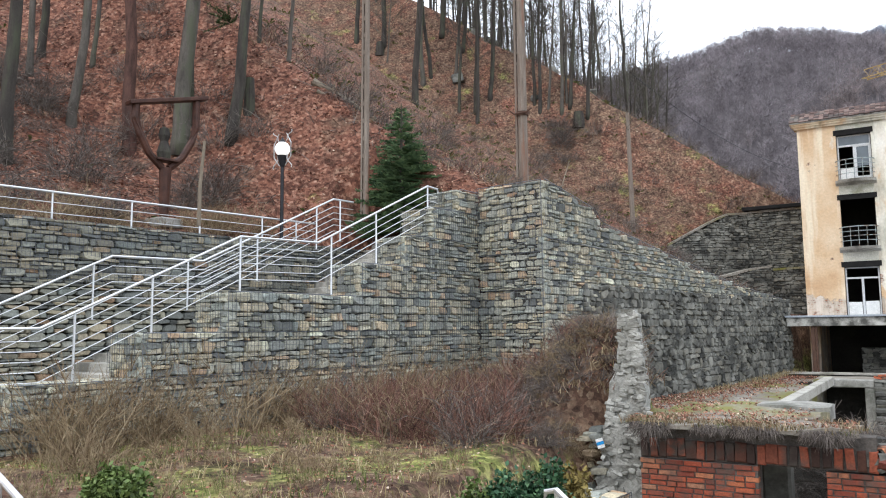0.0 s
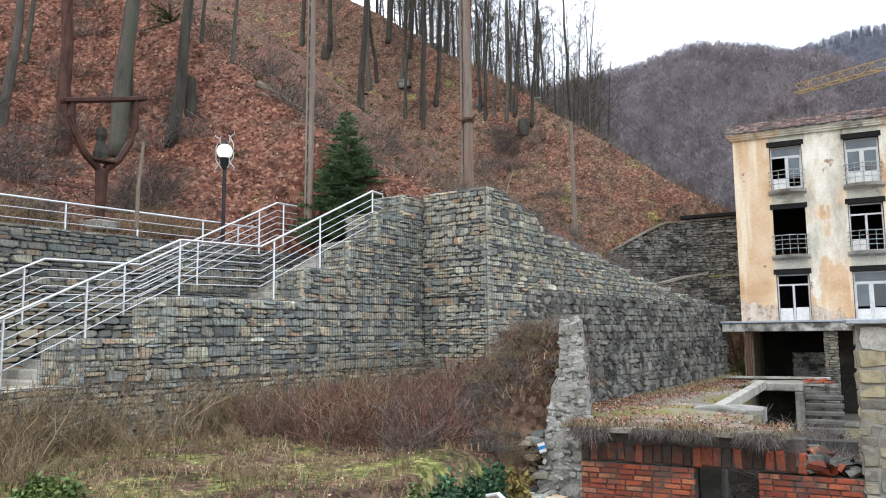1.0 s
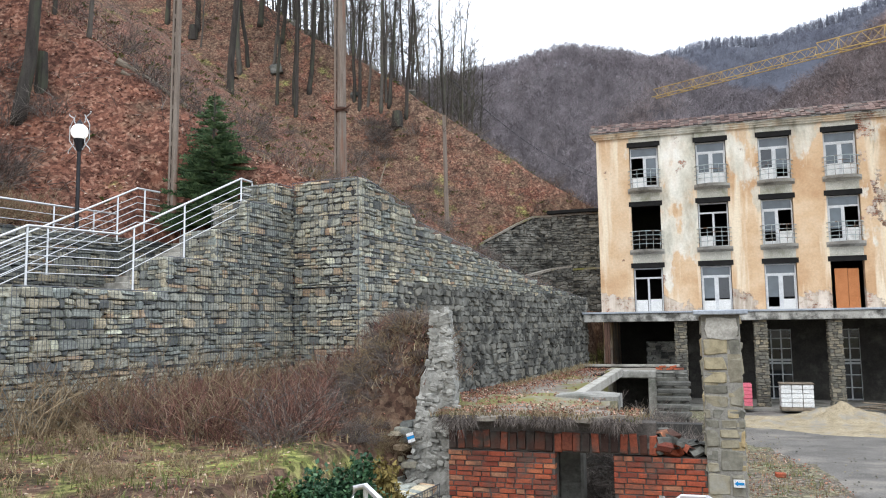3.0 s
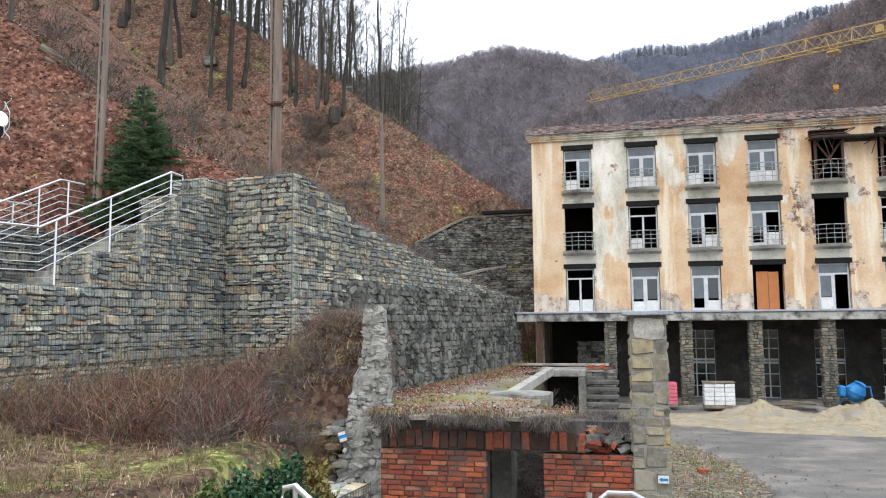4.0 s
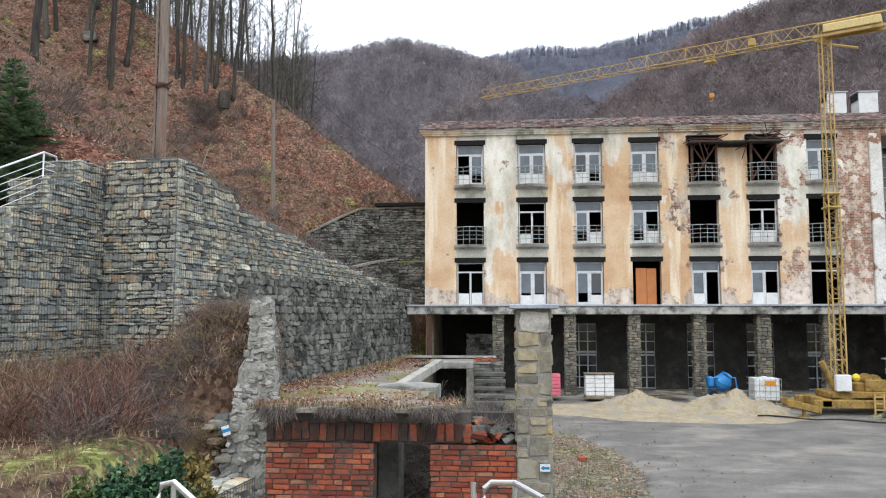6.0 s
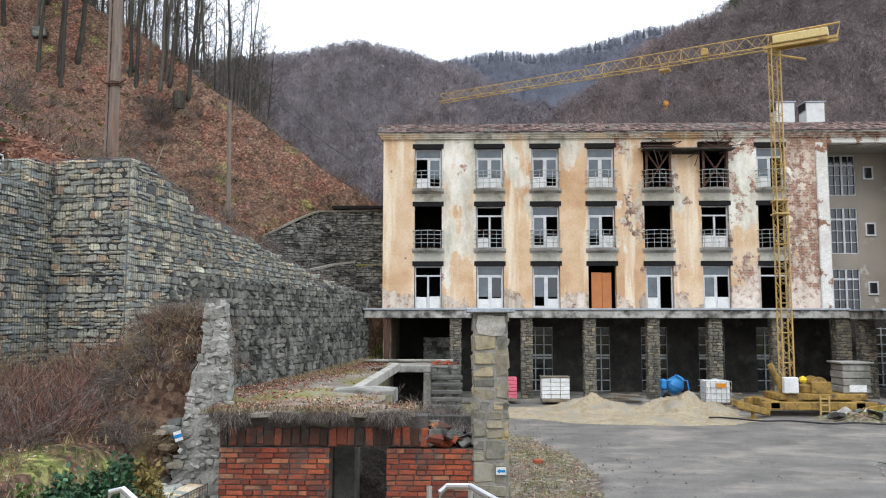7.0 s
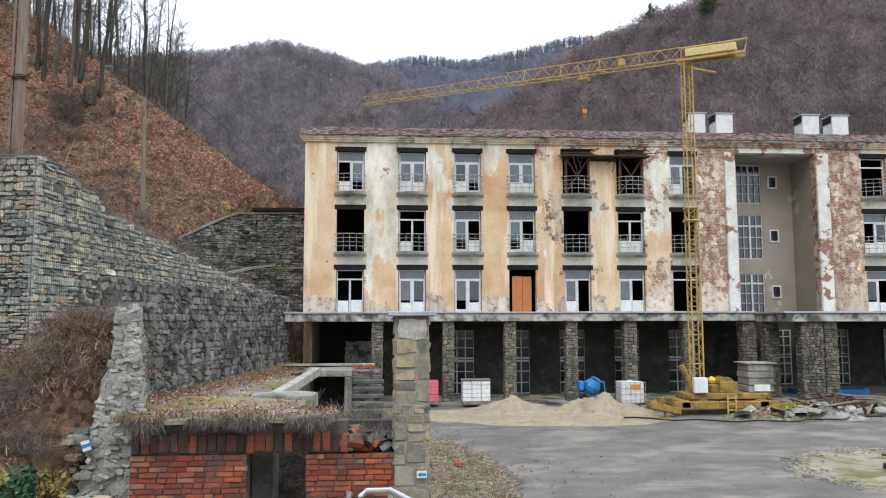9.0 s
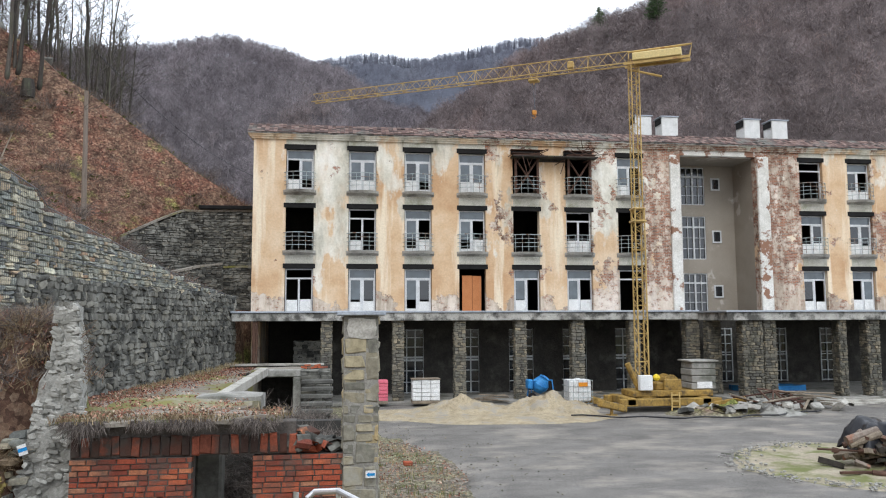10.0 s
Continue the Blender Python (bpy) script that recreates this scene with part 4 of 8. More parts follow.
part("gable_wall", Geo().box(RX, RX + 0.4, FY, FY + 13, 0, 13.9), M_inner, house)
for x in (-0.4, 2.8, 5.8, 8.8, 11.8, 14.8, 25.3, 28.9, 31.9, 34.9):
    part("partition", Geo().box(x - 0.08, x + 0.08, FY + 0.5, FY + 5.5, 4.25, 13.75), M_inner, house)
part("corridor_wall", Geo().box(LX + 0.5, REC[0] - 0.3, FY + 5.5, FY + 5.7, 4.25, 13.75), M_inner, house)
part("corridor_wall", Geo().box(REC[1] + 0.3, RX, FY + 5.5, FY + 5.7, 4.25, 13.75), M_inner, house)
# the recessed bay
rec = Geo()
rec.box(REC[0] - 0.3, REC[0], FY + 0.45, FY + 3.0, 4.2, 13.9).box(REC[1], REC[1] + 0.3, FY + 0.45, FY + 3.0, 4.2, 13.9)
W0, W1 = (20.53), (22.04)
rec.box(REC[0], W0, FY + 2.6, FY + 2.9, 4.2, 13.9).box(W1, REC[1], FY + 2.6, FY + 2.9, 4.2, 13.9)
for z0, z1 in ((4.2, 4.45), (6.75, 7.6), (10.2, 10.9), (13.2, 13.9)):
    rec.box(W0, W1, FY + 2.604, FY + 2.896, z0, z1)
part("recess_wall", rec, M_recess, house, "grey brown rendered recess wall")
part("recess_soffit", Geo().box(REC[0], REC[1], FY + 0.45, FY + 2.6, 13.3, 13.5), M_recess, house)
for cx, w in ((18.95, 0.62), (24.3, 0.72)):
    part("pilaster", Geo().box(cx - w / 2, cx + w / 2, FY - 0.12, FY + 0.5, 4.45, 13.35, bev=0.04), M_flake, house, "peeling whitewashed pilaster")
for z in (5.3, 8.6, 11.8):
    w = part("small_window", Geo().box(22.42, 22.5, FY + 2.53, FY + 2.6, z, z + 0.75).box(22.92, 23.0, FY + 2.53, FY + 2.6, z, z + 0.75).box(22.5, 22.92, FY + 2.53, FY + 2.6, z, z + 0.08).box(22.5, 22.92, FY + 2.53, FY + 2.6, z + 0.67, z + 0.75), M_whiteframe, house)
    part("pane", Geo().box(22.5, 22.92, FY + 2.57, FY + 2.59, z + 0.08, z + 0.67), M_pane_dark, w)


def sash(parent, cx, y, z0, z1, w, rnd, state, mat=None):
    """A window: frame, transom, two leaves; state says what is left in it."""
    mat = mat or M_whiteframe
    f = Geo()
    x0, x1 = cx - w + 0.03, cx + w - 0.03
    t = 0.06
    outer, inner = [(x0, z0), (x1, z0), (x1, z1), (x0, z1)], [(x0 + t, z0 + t), (x1 - t, z0 + t), (x1 - t, z1 - t), (x0 + t, z1 - t)]
    f.add([(x, q, z) for q in (y, y + 0.09) for x, z in outer + inner],
          [q for a in range(4) for q in ((a, (a + 1) % 4, 4 + (a + 1) % 4, 4 + a), (8 + a, 12 + a, 12 + (a + 1) % 4, 8 + (a + 1) % 4), (a, 8 + a, 8 + (a + 1) % 4, (a + 1) % 4), (4 + a, 4 + (a + 1) % 4, 12 + (a + 1) % 4, 12 + a))])
    win = part("window", f, mat, parent)
    tr = z1 - 0.55
    part("transom", Geo().box(x0 + t, x1 - t, y - 0.01, y + 0.08, tr, tr + 0.08), mat, win)
    if state != "gone":
        part("mullion", Geo().box(cx - 0.05, cx + 0.05, y - 0.012, y + 0.085, z0 + t, tr), mat, win)
    if state in ("full", "half", "panel"):
        part("transom_pane", Geo().box(x0 + t, x1 - t, y + 0.03, y + 0.045, tr + 0.08, z1 - t), M_pane, win)
    sides = {"full": (0, 1), "half": (rnd.choice((0, 1)),), "open": (), "gone": (), "panel": (0, 1)}[state]
    for s in sides:
        a, b = (x0 + t, cx - 0.05) if s == 0 else (cx + 0.05, x1 - t)
        part("leaf", Geo().box(a, a + 0.05, y, y + 0.05, z0 + t, tr).box(b - 0.05, b, y, y + 0.05, z0 + t, tr).box(a + 0.05, b - 0.05, y, y + 0.05, tr - 0.05, tr).box(a + 0.05, b - 0.05, y, y + 0.05, z0 + t, z0 + t + 0.12), mat, win)
        part("pane", Geo().box(a + 0.05, b - 0.05, y + 0.02, y + 0.035, z0 + t + 0.6, tr - 0.05), M_pane if rnd.random() < 0.7 else M_pane_dark, win)
    if state in ("full", "half", "open"):
        for s in (0, 1):
            if rnd.random() < 0.8:
                a, b = (x0 + t, cx - 0.05) if s == 0 else (cx + 0.05, x1 - t)
                part("lower_panel", lumpy(a + 0.02, b - 0.02, y - 0.03, y + 0.02, z0 + t, z0 + t + 0.58 + rnd.uniform(-0.12, 0.05), 0.12, 0.02, rnd.random() * 9), M_white, win, "flaking white lower panel")
    return win


def balcony(parent, cx, z, rnd, bulge=0.42):
    """A thin bowed concrete slab with an iron rail of curved bars."""
    n = 10
    w = 0.86
    arc = [(cx - w + 2 * w * i / n, FY - 0.12 - bulge * math.sin(math.pi * i / n) ** 0.6) for i in range(n + 1)]
    g = Geo()
    for zz in (z - 0.15, z - 0.02):
        for x, y in arc:
            g.v.append((x, y if zz > z - 0.1 else FY - (FY - y) * 0.8, zz))
    g.v += [(cx - w, FY, z - 0.26), (cx + w, FY, z - 0.26), (cx - w, FY, z - 0.02), (cx + w, FY, z - 0.02)]
    k = n + 1
    for i in range(n):
        g.f.append((i, i + 1, k + i + 1, k + i))
    g.f += [tuple([2 * k + 2] + list(range(k, 2 * k)) + [2 * k + 3]), tuple([2 * k + 1] + list(range(k - 1, -1, -1)) + [2 * k]), (2 * k, 0, k, 2 * k + 2), (k - 1, 2 * k + 1, 2 * k + 3, 2 * k - 1)]
    bal = part("balcony", g, M_conc_pale, parent)
    for h in (0.92, 0.7, 0.48, 0.26):
        part("rail_bar", Geo().tube([(cx - w + 0.04, FY, z + h)] + [(x, y + 0.05, z + h) for x, y in arc[1:-1]] + [(cx + w - 0.04, FY, z + h)], 0.022 if h > 0.9 else 0.015, 5), M_rail, bal)
    for i in (1, 3, 5, 7, 9):
        part("rail_upright", Geo().tube([(arc[i][0], arc[i][1] + 0.05, z - 0.02), (arc[i][0], arc[i][1] + 0.05, z + 0.93)], 0.014, 5), M_rail, bal)
    return bal


part("shelter_board", Geo().box(9.4, 14.2, FY - 0.75, FY - 0.05, 12.9, 12.97).box(11.05, 12.5, FY - 0.06, FY - 0.01, 12.75, 12.9), M_barkdark, house, "dark timber shelf under the eaves")
M_orange = surface("orange brown door leaf", (0.42, 0.16, 0.06), (0.5, 0.2, 0.08), 2, 30, bumps=0)
rb = random.Random(31)
STATE = [["open", "full", "full", "door", "half", "half", "gone", "half", "half", "full", "full"],
         ["gone", "open", "half", "half", "gone", "open", "gone", "half", "full", "half", "full"],
         ["half", "full", "full", "full", "brace", "brace", "half", "gone", "half", "full", "full"]]
for r, (z0, z1) in enumerate(ROWS_Z):
    for c, x in enumerate(WX):
        s = STATE[r][c]
        # a black box stands for the shade in the shutter gap under the lintel
        part("shutter_slot", Geo().box(x - WW - 0.1, x + WW + 0.1, FY - 0.03, FY + 0.12, z1 - 0.26, z1 - 0.01), M_black, house)
        if s == "door":
            part("door_leaf", Geo().box(x - 0.55, x, FY + 0.2, FY + 0.25, z0, z1 - 0.6).box(x + 0.02, x + 0.5, FY + 0.21, FY + 0.26, z0, z1 - 0.62), M_orange, house, "orange brown plywood door leaves")
        elif s == "brace":
            tb = part("timber_brace", Geo().box(x - 0.8, x + 0.8, FY - 0.6, FY - 0.08, z1 - 0.42, z1 - 0.36), M_post, house, "rust brown timber shoring frame")
            for sx in (-1, 1):
                part("diagonal", Geo().tube([(x - sx * 0.6, FY - 0.25, z0 + 0.05), (x + sx * 0.6, FY - 0.25, z0 + 1.9)], 0.05, 4), M_post, tb)
                part("upright", Geo().box(x + sx * 0.62 - 0.06, x + sx * 0.62 + 0.06, FY - 0.3, FY - 0.18, z0, z1 - 0.42), M_post, tb)
            for k in range(14):
                p = Vector((x + rb.uniform(-1.0, 1.0), FY - rb.uniform(0.1, 0.8), z1 - rb.uniform(-0.15, 0.7)))
                q = p + Vector((rb.gauss(0, 0.5), rb.gauss(0, 0.2), rb.gauss(0, 0.35)))
                part("rod", Geo().tube([p, q], 0.024, 4), M_post, tb)
            for k in range(2):
                part("board", Geo().box(x - 0.75 + rb.uniform(-0.2, 0.1), x + 0.75 + rb.uniform(-0.1, 0.2), FY - 0.55, FY - 0.15, z1 - 0.3 + k * 0.2, z1 - 0.265 + k * 0.2), M_post, tb)
        elif not (s == "gone" and r == 1):
            sash(house, x, FY + 0.2, z0, z1 - 0.27, WW, rb, s)
        if r:
            balcony(house, x, z0, rb)
for z0, z1 in ((4.45, 6.75), (7.6, 10.2), (10.9, 13.2)):
    f = Geo()
    y = FY + 2.65
    for k in range(5):
        xx = W0 + (W1 - W0) * k / 4
        hw = 0.05 if k in (0, 2, 4) else 0.016
        f.box(xx - hw, xx + hw, y, y + 0.08, z0, z1)
    for k in range(5):
        zz = z0 + (z1 - z0) * k / 4
        hw = 0.05 if k in (0, 3, 4) else 0.016
        f.box(W0, W1, y + 0.004, y + 0.076, zz - hw, zz + hw)
    part("grid_window", f, M_whiteframe, house, "white many-paned stair window")
    part("pane", Geo().box(W0, W1, y + 0.085, y + 0.095, z0, z1), M_pane_dark, house)
# cornice and roof edge
cor = Geo()
for a, b, d in ((13.9, 14.0, 0.12), (14.0, 14.1, 0.2), (14.1, 14.16, 0.28)):
    cor.box(LX - d, RX, FY - d, FY + 0.4, a - 0.25, b - 0.25)
part("cornice", cor, M_facade, house)
part("gutter_edge", Geo().box(LX - 0.3, RX, FY - 0.32, FY + 0.2, 13.9, 13.98), M_canopy, house, "flaking white eaves board")
roof = Geo()
rt = random.Random(12)
part("roof_deck", Geo().add([(LX - 0.28, FY - 0.3, 13.93), (RX, FY - 0.3, 13.93), (RX, FY + 0.75, 14.58), (LX - 0.28, FY + 0.75, 14.58)], [(0, 1, 2, 3)]).box(LX, RX, FY + 0.7, FY + 13.4, 14.4, 14.54), M_gap, house)
for j in range(6):
    x = LX - 0.3
    while x < RX:
        w = 0.22
        y0, z0 = FY - 0.36 + j * 0.175, 13.96 + j * 0.108
        dz = rt.uniform(-0.014, 0.02)
        if rt.random() < 0.975:
            roof.add([(x, y0, z0 + dz), (x + w - 0.015, y0, z0 + dz), (x + w - 0.015, y0 + 0.2, z0 + 0.124 + dz), (x, y0 + 0.2, z0 + 0.124 + dz), (x, y0 - 0.015, z0 + 0.03 + dz), (x + w - 0.015, y0 - 0.015, z0 + 0.03 + dz), (x + w - 0.015, y0 + 0.19, z0 + 0.154 + dz), (x, y0 + 0.19, z0 + 0.154 + dz)],
                     [(0, 1, 5, 4), (4, 5, 6, 7), (1, 2, 6, 5), (3, 0, 4, 7)])
        x += w
part("roof_tiles", roof, M_tile, house, "faded red brown roof tiles", kind="stuff")
for x, y in ((18.45, 44.5), (20.15, 44.5), (25.55, 44.5), (27.4, 44.5)):
    ch = part("chimney", Geo().box(x - 0.52, x + 0.52, y - 0.5, y + 0.5, 14.3, 16.4, bev=0.02), M_white, house, "freshly whitewashed chimney block")
    part("chimney_cap", Geo().box(x - 0.6, x + 0.6, y - 0.55, y + 0.55, 16.4, 16.47, bev=0.01), M_zinc, ch)
    part("vent", Geo().add([(x - 0.556, y - 0.45, 15.97), (x - 0.556, y + 0.45, 15.97), (x - 0.556, y + 0.45, 16.36), (x - 0.556, y - 0.45, 16.36)], [(0, 3, 2, 1)]), M_black, ch)

# ---- ground floor: colonnade, canopy, stone wall behind ----
col = thing("colonnade", "stone columns carrying a weathered concrete canopy", "colonnade", "", "structure")
canopy = Geo().box(-4.9, 18.2, 37.1, 40.996, 4.0, 4.38, bev=0.02)
part("canopy", canopy, M_canopy, col)
part("canopy_edge", Geo().box(-4.95, 18.2, 37.02, 40.99, 4.385, 4.47, bev=0.01), M_zinc, col, "dented zinc canopy flashing")
porch = Geo().box(18.2, 33, 34.2, 40.996, 3.95, 4.33, bev=0.02)
part("porch_canopy", porch, M_canopy, col)
part("porch_edge", Geo().box(18.1, 33, 34.1, 40.99, 4.335, 4.42, bev=0.01), M_zinc, col)


def column(x0, x1, y0, z1, seed, depth=0.55, mat=M_col):
    c = part("column", Geo().box(x0 + 0.05, x1 - 0.05, y0 + 0.05, y0 + depth, 0, z1), M_dark_mortar, col)
    for k, (a, b) in enumerate((((x0, y0), (x1, y0)), ((x0, y0 + depth), (x0, y0)), ((x1, y0), (x1, y0 + depth)))):
        m = frame_of(a, b)
        lay(c, "stone", courses(run(a, b), 0.05, z1, 0.24, 0.15, random.Random(seed + k), gap=0.02, tilt=5), m @ Matrix.Translation((0, 0.06, 0)), 0.16, M_col_o, mat, 0, seed=seed + k, proud=0.02)


for k, (a, b) in enumerate(((-0.75, -0.25), (2.67, 3.19), (5.68, 6.22), (8.7, 9.26), (11.6, 12.23), (14.6, 15.15), (17.6, 18.3))):
    column(a, b, 37.3, 4.0, 200 + 5 * k)
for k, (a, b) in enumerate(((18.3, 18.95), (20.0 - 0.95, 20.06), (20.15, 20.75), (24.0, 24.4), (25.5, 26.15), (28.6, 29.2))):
    column(a, b, 34.4 if k else 36.3, 3.95, 260 + 5 * k, 0.6, M_col_dark)
part("post", Geo().box(-3.95, -3.8, 37.2, 37.35, 0, 4.0).box(-3.78, -3.7, 37.22, 37.32, 0, 4.0), M_post, col, "rusty brown steel post")
# the shade under canopy and porch is put into this wall colour
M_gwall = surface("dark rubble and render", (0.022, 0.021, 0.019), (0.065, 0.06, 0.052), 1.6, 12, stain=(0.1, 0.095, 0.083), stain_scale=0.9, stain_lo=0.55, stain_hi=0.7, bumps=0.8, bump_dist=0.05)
GW = [3.9, 6.9, 9.9, 12.9, 15.9]
edges = [-0.2]
for x in GW:
    edges += [x - 0.68, x + 0.68]
edges += [19.0]
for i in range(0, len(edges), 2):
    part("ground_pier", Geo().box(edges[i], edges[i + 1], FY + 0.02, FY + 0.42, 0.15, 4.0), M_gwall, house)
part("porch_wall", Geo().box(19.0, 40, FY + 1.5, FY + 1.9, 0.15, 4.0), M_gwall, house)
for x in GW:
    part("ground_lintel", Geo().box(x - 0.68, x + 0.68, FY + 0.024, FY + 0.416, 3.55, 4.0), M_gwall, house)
part("ground_back", Geo().box(LX, RX, 46.5, 46.8, 0, 4.05), M_inner, house)
for x in GW:
    f = Geo()
    y = FY + 0.1
    for k in range(4):
        xx = x - 0.68 + 1.36 * k / 3
        f.box(xx - 0.03, xx + 0.03, y, y + 0.07, 0.15, 3.55)
    for k, zz in enumerate((0.2, 0.75, 1.35, 1.9, 2.05, 2.6, 3.1, 3.5)):
        t = 0.05 if k in (3, 4) else 0.022
        f.box(x - 0.68, x + 0.68, y + 0.004, y + 0.066, zz - t, zz + t)
    f2 = part("tall_window", f, M_greyframe, house, "tall grey many-paned ground floor window")
    part("pane", Geo().box(x - 0.66, x + 0.66, y + 0.075, y + 0.085, 0.2, 3.5), M_pane_dark, f2)
for x in (22.2, 25.6, 29.0):
    f = Geo()
    y = FY + 1.42
    for k in range(4):
        xx = x - 0.6 + 1.2 * k / 3
        f.box(xx - 0.03, xx + 0.03, y, y + 0.07, 0.4, 3.5)
    for zz in (0.45, 1.0, 1.6, 1.95, 2.1, 2.6, 3.1, 3.45):
        f.box(x - 0.6, x + 0.6, y + 0.004, y + 0.066, zz - 0.025, zz + 0.025)
    f2 = part("tall_window", f, M_greyframe, house, "tall grey many-paned window under the porch")
    part("pane", Geo().box(x - 0.6, x + 0.6, y + 0.072, y + 0.078, 0.4, 3.5), M_pane_dark, f2)
part("plinth", Geo().box(-4.6, 18.4, 36.9, FY + 0.4, 0.0, 0.16, bev=0.02).box(18.4, 33, 34.0, FY + 1.5, 0.0, 0.3, bev=0.02), M_conc, col)
for k in range(3):
    part("entrance_step", Geo().box(19.4 + 0.1 * k, 33, 33.7 - 0.34 * k, 34.04 - 0.34 * k, 0, 0.3 - 0.09 * (k + 1), bev=0.015), M_conc_pale, col)
left_back = thing("wall_basement", "stone wall deep inside the open bay", "stone wall", "", "structure")
part("core", Geo().box(-2.2, -0.5, 40.2, 40.6, 0.3, 3.0), M_gap, left_back)
lay(left_back, "stone", courses(1.7, 1.4, 3.0, 0.3, 0.15, random.Random(3)), frame_of((-2.2, 40.2), (-0.5, 40.2)), 0.2, M_dark_o, M_dark, 0, seed=4)

# ---- far hills ----
def far_hill(name, prof, dist, back, base, mat, label, seed, amp):
    """A wooded ridge as a sheet from the valley up to its crest; prof: (bearing, crest elevation)."""
    g = Geo()
    a0, a1 = prof[0][0], prof[-1][0]
    n, rows_n = 150, 16
    for j in range(rows_n + 1):
        t = j / rows_n
        for i in range(n + 1):
            az = a0 + (a1 - a0) * i / n
            e = 0
            ks = [p for p in prof]
            for (p, ev), (q, fv) in zip(ks, ks[1:]):
                if p <= az <= q:
                    s = smooth(p, q, az)
                    e = ev + (fv - ev) * s
            d = dist + back * t
            crest = (dist + back) * math.tan(radians(e)) - 6.0
            z = base + (crest - base) * math.sin(t * math.pi / 2) ** 0.9
            x, y = d * math.sin(radians(az)), d * math.cos(radians(az))
            z += noise.fractal(Vector((x * 0.008, y * 0.008, seed)), 1.0, 2.0, 4) * amp * (0.3 + 0.7 * math.sin(t * math.pi))
            g.v.append((x, y, z))
    for j in range(rows_n):
        for i in range(n):
            q = j * (n + 1) + i
            g.f.append((q, q + 1, q + n + 2, q + n + 1))
    ob = new(name, g.mesh(name, mat, True))
    return tagged(ob, label, "hill", "", "structure"), g


M_hillL = surface("bare winter wood", (0.075, 0.065, 0.069), (0.11, 0.097, 0.102), 0.02, 0.3, stretch=(1, 1, 0.4), grain_amt=0.4, bumps=0)
M_hillR = surface("brown winter wood", (0.07, 0.056, 0.054), (0.105, 0.086, 0.083), 0.02, 0.3, stretch=(1, 1, 0.4), grain_amt=0.4, bumps=0)
# distance haze is mixed into this ridge colour as blue
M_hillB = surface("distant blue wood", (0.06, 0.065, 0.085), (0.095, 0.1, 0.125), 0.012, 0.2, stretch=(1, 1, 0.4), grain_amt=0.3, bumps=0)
hl, GL = far_hill("backdrop_hill", [(-50, 17.5), (-26, 16.2), (-19.5, 16.6), (-16.8, 17.1), (-12.7, 17.6), (-8.8, 18.3), (-5, 17.8), (-1, 17.0), (5, 14.5), (14, 10), (22, 4)], 375, 425, -12, M_hillL, "wooded hill of bare grey trees", 1.0, 14)
hr, GR = far_hill("backdrop_hill", [(-10, 4), (-2, 8.0), (4, 11.5), (9, 14.6), (14.6, 17.4), (17.2, 18.6), (21, 20.0), (30, 22), (60, 24)], 300, 375, -12, M_hillR, "wooded hill of bare brown trees", 2.0, 12)
hb, GB = far_hill("backdrop_hill", [(-30, 15.4), (-14, 16.8), (-6, 17.3), (0, 17.9), (5, 18.1), (9, 18.5), (14, 19.2), (30, 19.6)], 825, 650, 0, M_hillB, "far wooded ridge, blue grey with painted haze", 3.0, 20)

# ---- trees, poles and undergrowth ----
def limb_points(p, d, length, n, rnd, bend=0.25, lift=0.0):
    pts = [Vector(p)]
    d = Vector(d).normalized()
    for _ in range(n):
        d = (d + Vector((rnd.gauss(0, bend), rnd.gauss(0, bend), rnd.gauss(0, bend) + lift)) * 0.5).normalized()
        pts.append(pts[-1] + d * length / n)
    return pts


def bare_tree(h, r, seed, mat, label, crown_from=0.35, limbs=26, spread=0.32, wob=0.012, twigs=7, twig_r=0.012):
    """A tall bare tree: a tapered wavering trunk, and limbs that fork into twigs."""
    rnd = random.Random(seed)
    ob = thing("bare_tree", label, "tree", "bare trees")
    n = 12
    pts = [Vector((0, 0, -0.4))]
    off = Vector((0, 0, 0))
    for i in range(1, n + 1):
        off += Vector((rnd.gauss(0, wob), rnd.gauss(0, wob), 0)) * h / n * 3
        pts.append(Vector((off.x, off.y, h * i / n)))
    low_ = [Vector((0, 0, -0.4)), Vector((0, 0, 0.05)), Vector((0, 0, 0.35))]
    g = Geo().tube(low_ + pts[1:], r, 10, radii=[r * 1.35, r * 1.16, r * 1.04] + [r * (1 - 0.84 * i / n) for i in range(1, n + 1)])
    me = g.mesh("trunk", mat, True)
    part("trunk", me, mat, ob)
    c = Geo()
    for k in range(limbs):
        t = crown_from + (0.98 - crown_from) * (k + rnd.random()) / limbs
        i = min(n - 1, int(t * n))
        p = pts[i].lerp(pts[i + 1], t * n - i)
        a = rnd.uniform(0, 2 * math.pi)
        L = h * spread * (1.12 - t) * rnd.uniform(0.5, 1.2)
        q = limb_points(p, (math.cos(a), math.sin(a), rnd.uniform(0.5, 1.3)), L, 4, rnd, 0.22, 0.1)
        c.tube(q, max(0.014, r * 0.22 * (1.1 - t)), 4, twig_r * 0.7, caps=False)
        for _ in range(twigs):
            j = rnd.randint(1, 3)
            d = (q[j + 1] - q[j]).normalized() + Vector((rnd.gauss(0, 0.6), rnd.gauss(0, 0.6), rnd.gauss(0.15, 0.4)))
            w = limb_points(q[j].lerp(q[j + 1], rnd.random()), d, L * rnd.uniform(0.2, 0.5), 2, rnd, 0.3, 0.1)
            c.tube(w, twig_r, 3, twig_r * 0.4, caps=False)
    part("crown", c, mat, ob)
    return ob


def on_hill(x, y, sink=0.0):
    h = hill(x, y)
    return (h if h is not None else height(x, y)) - sink


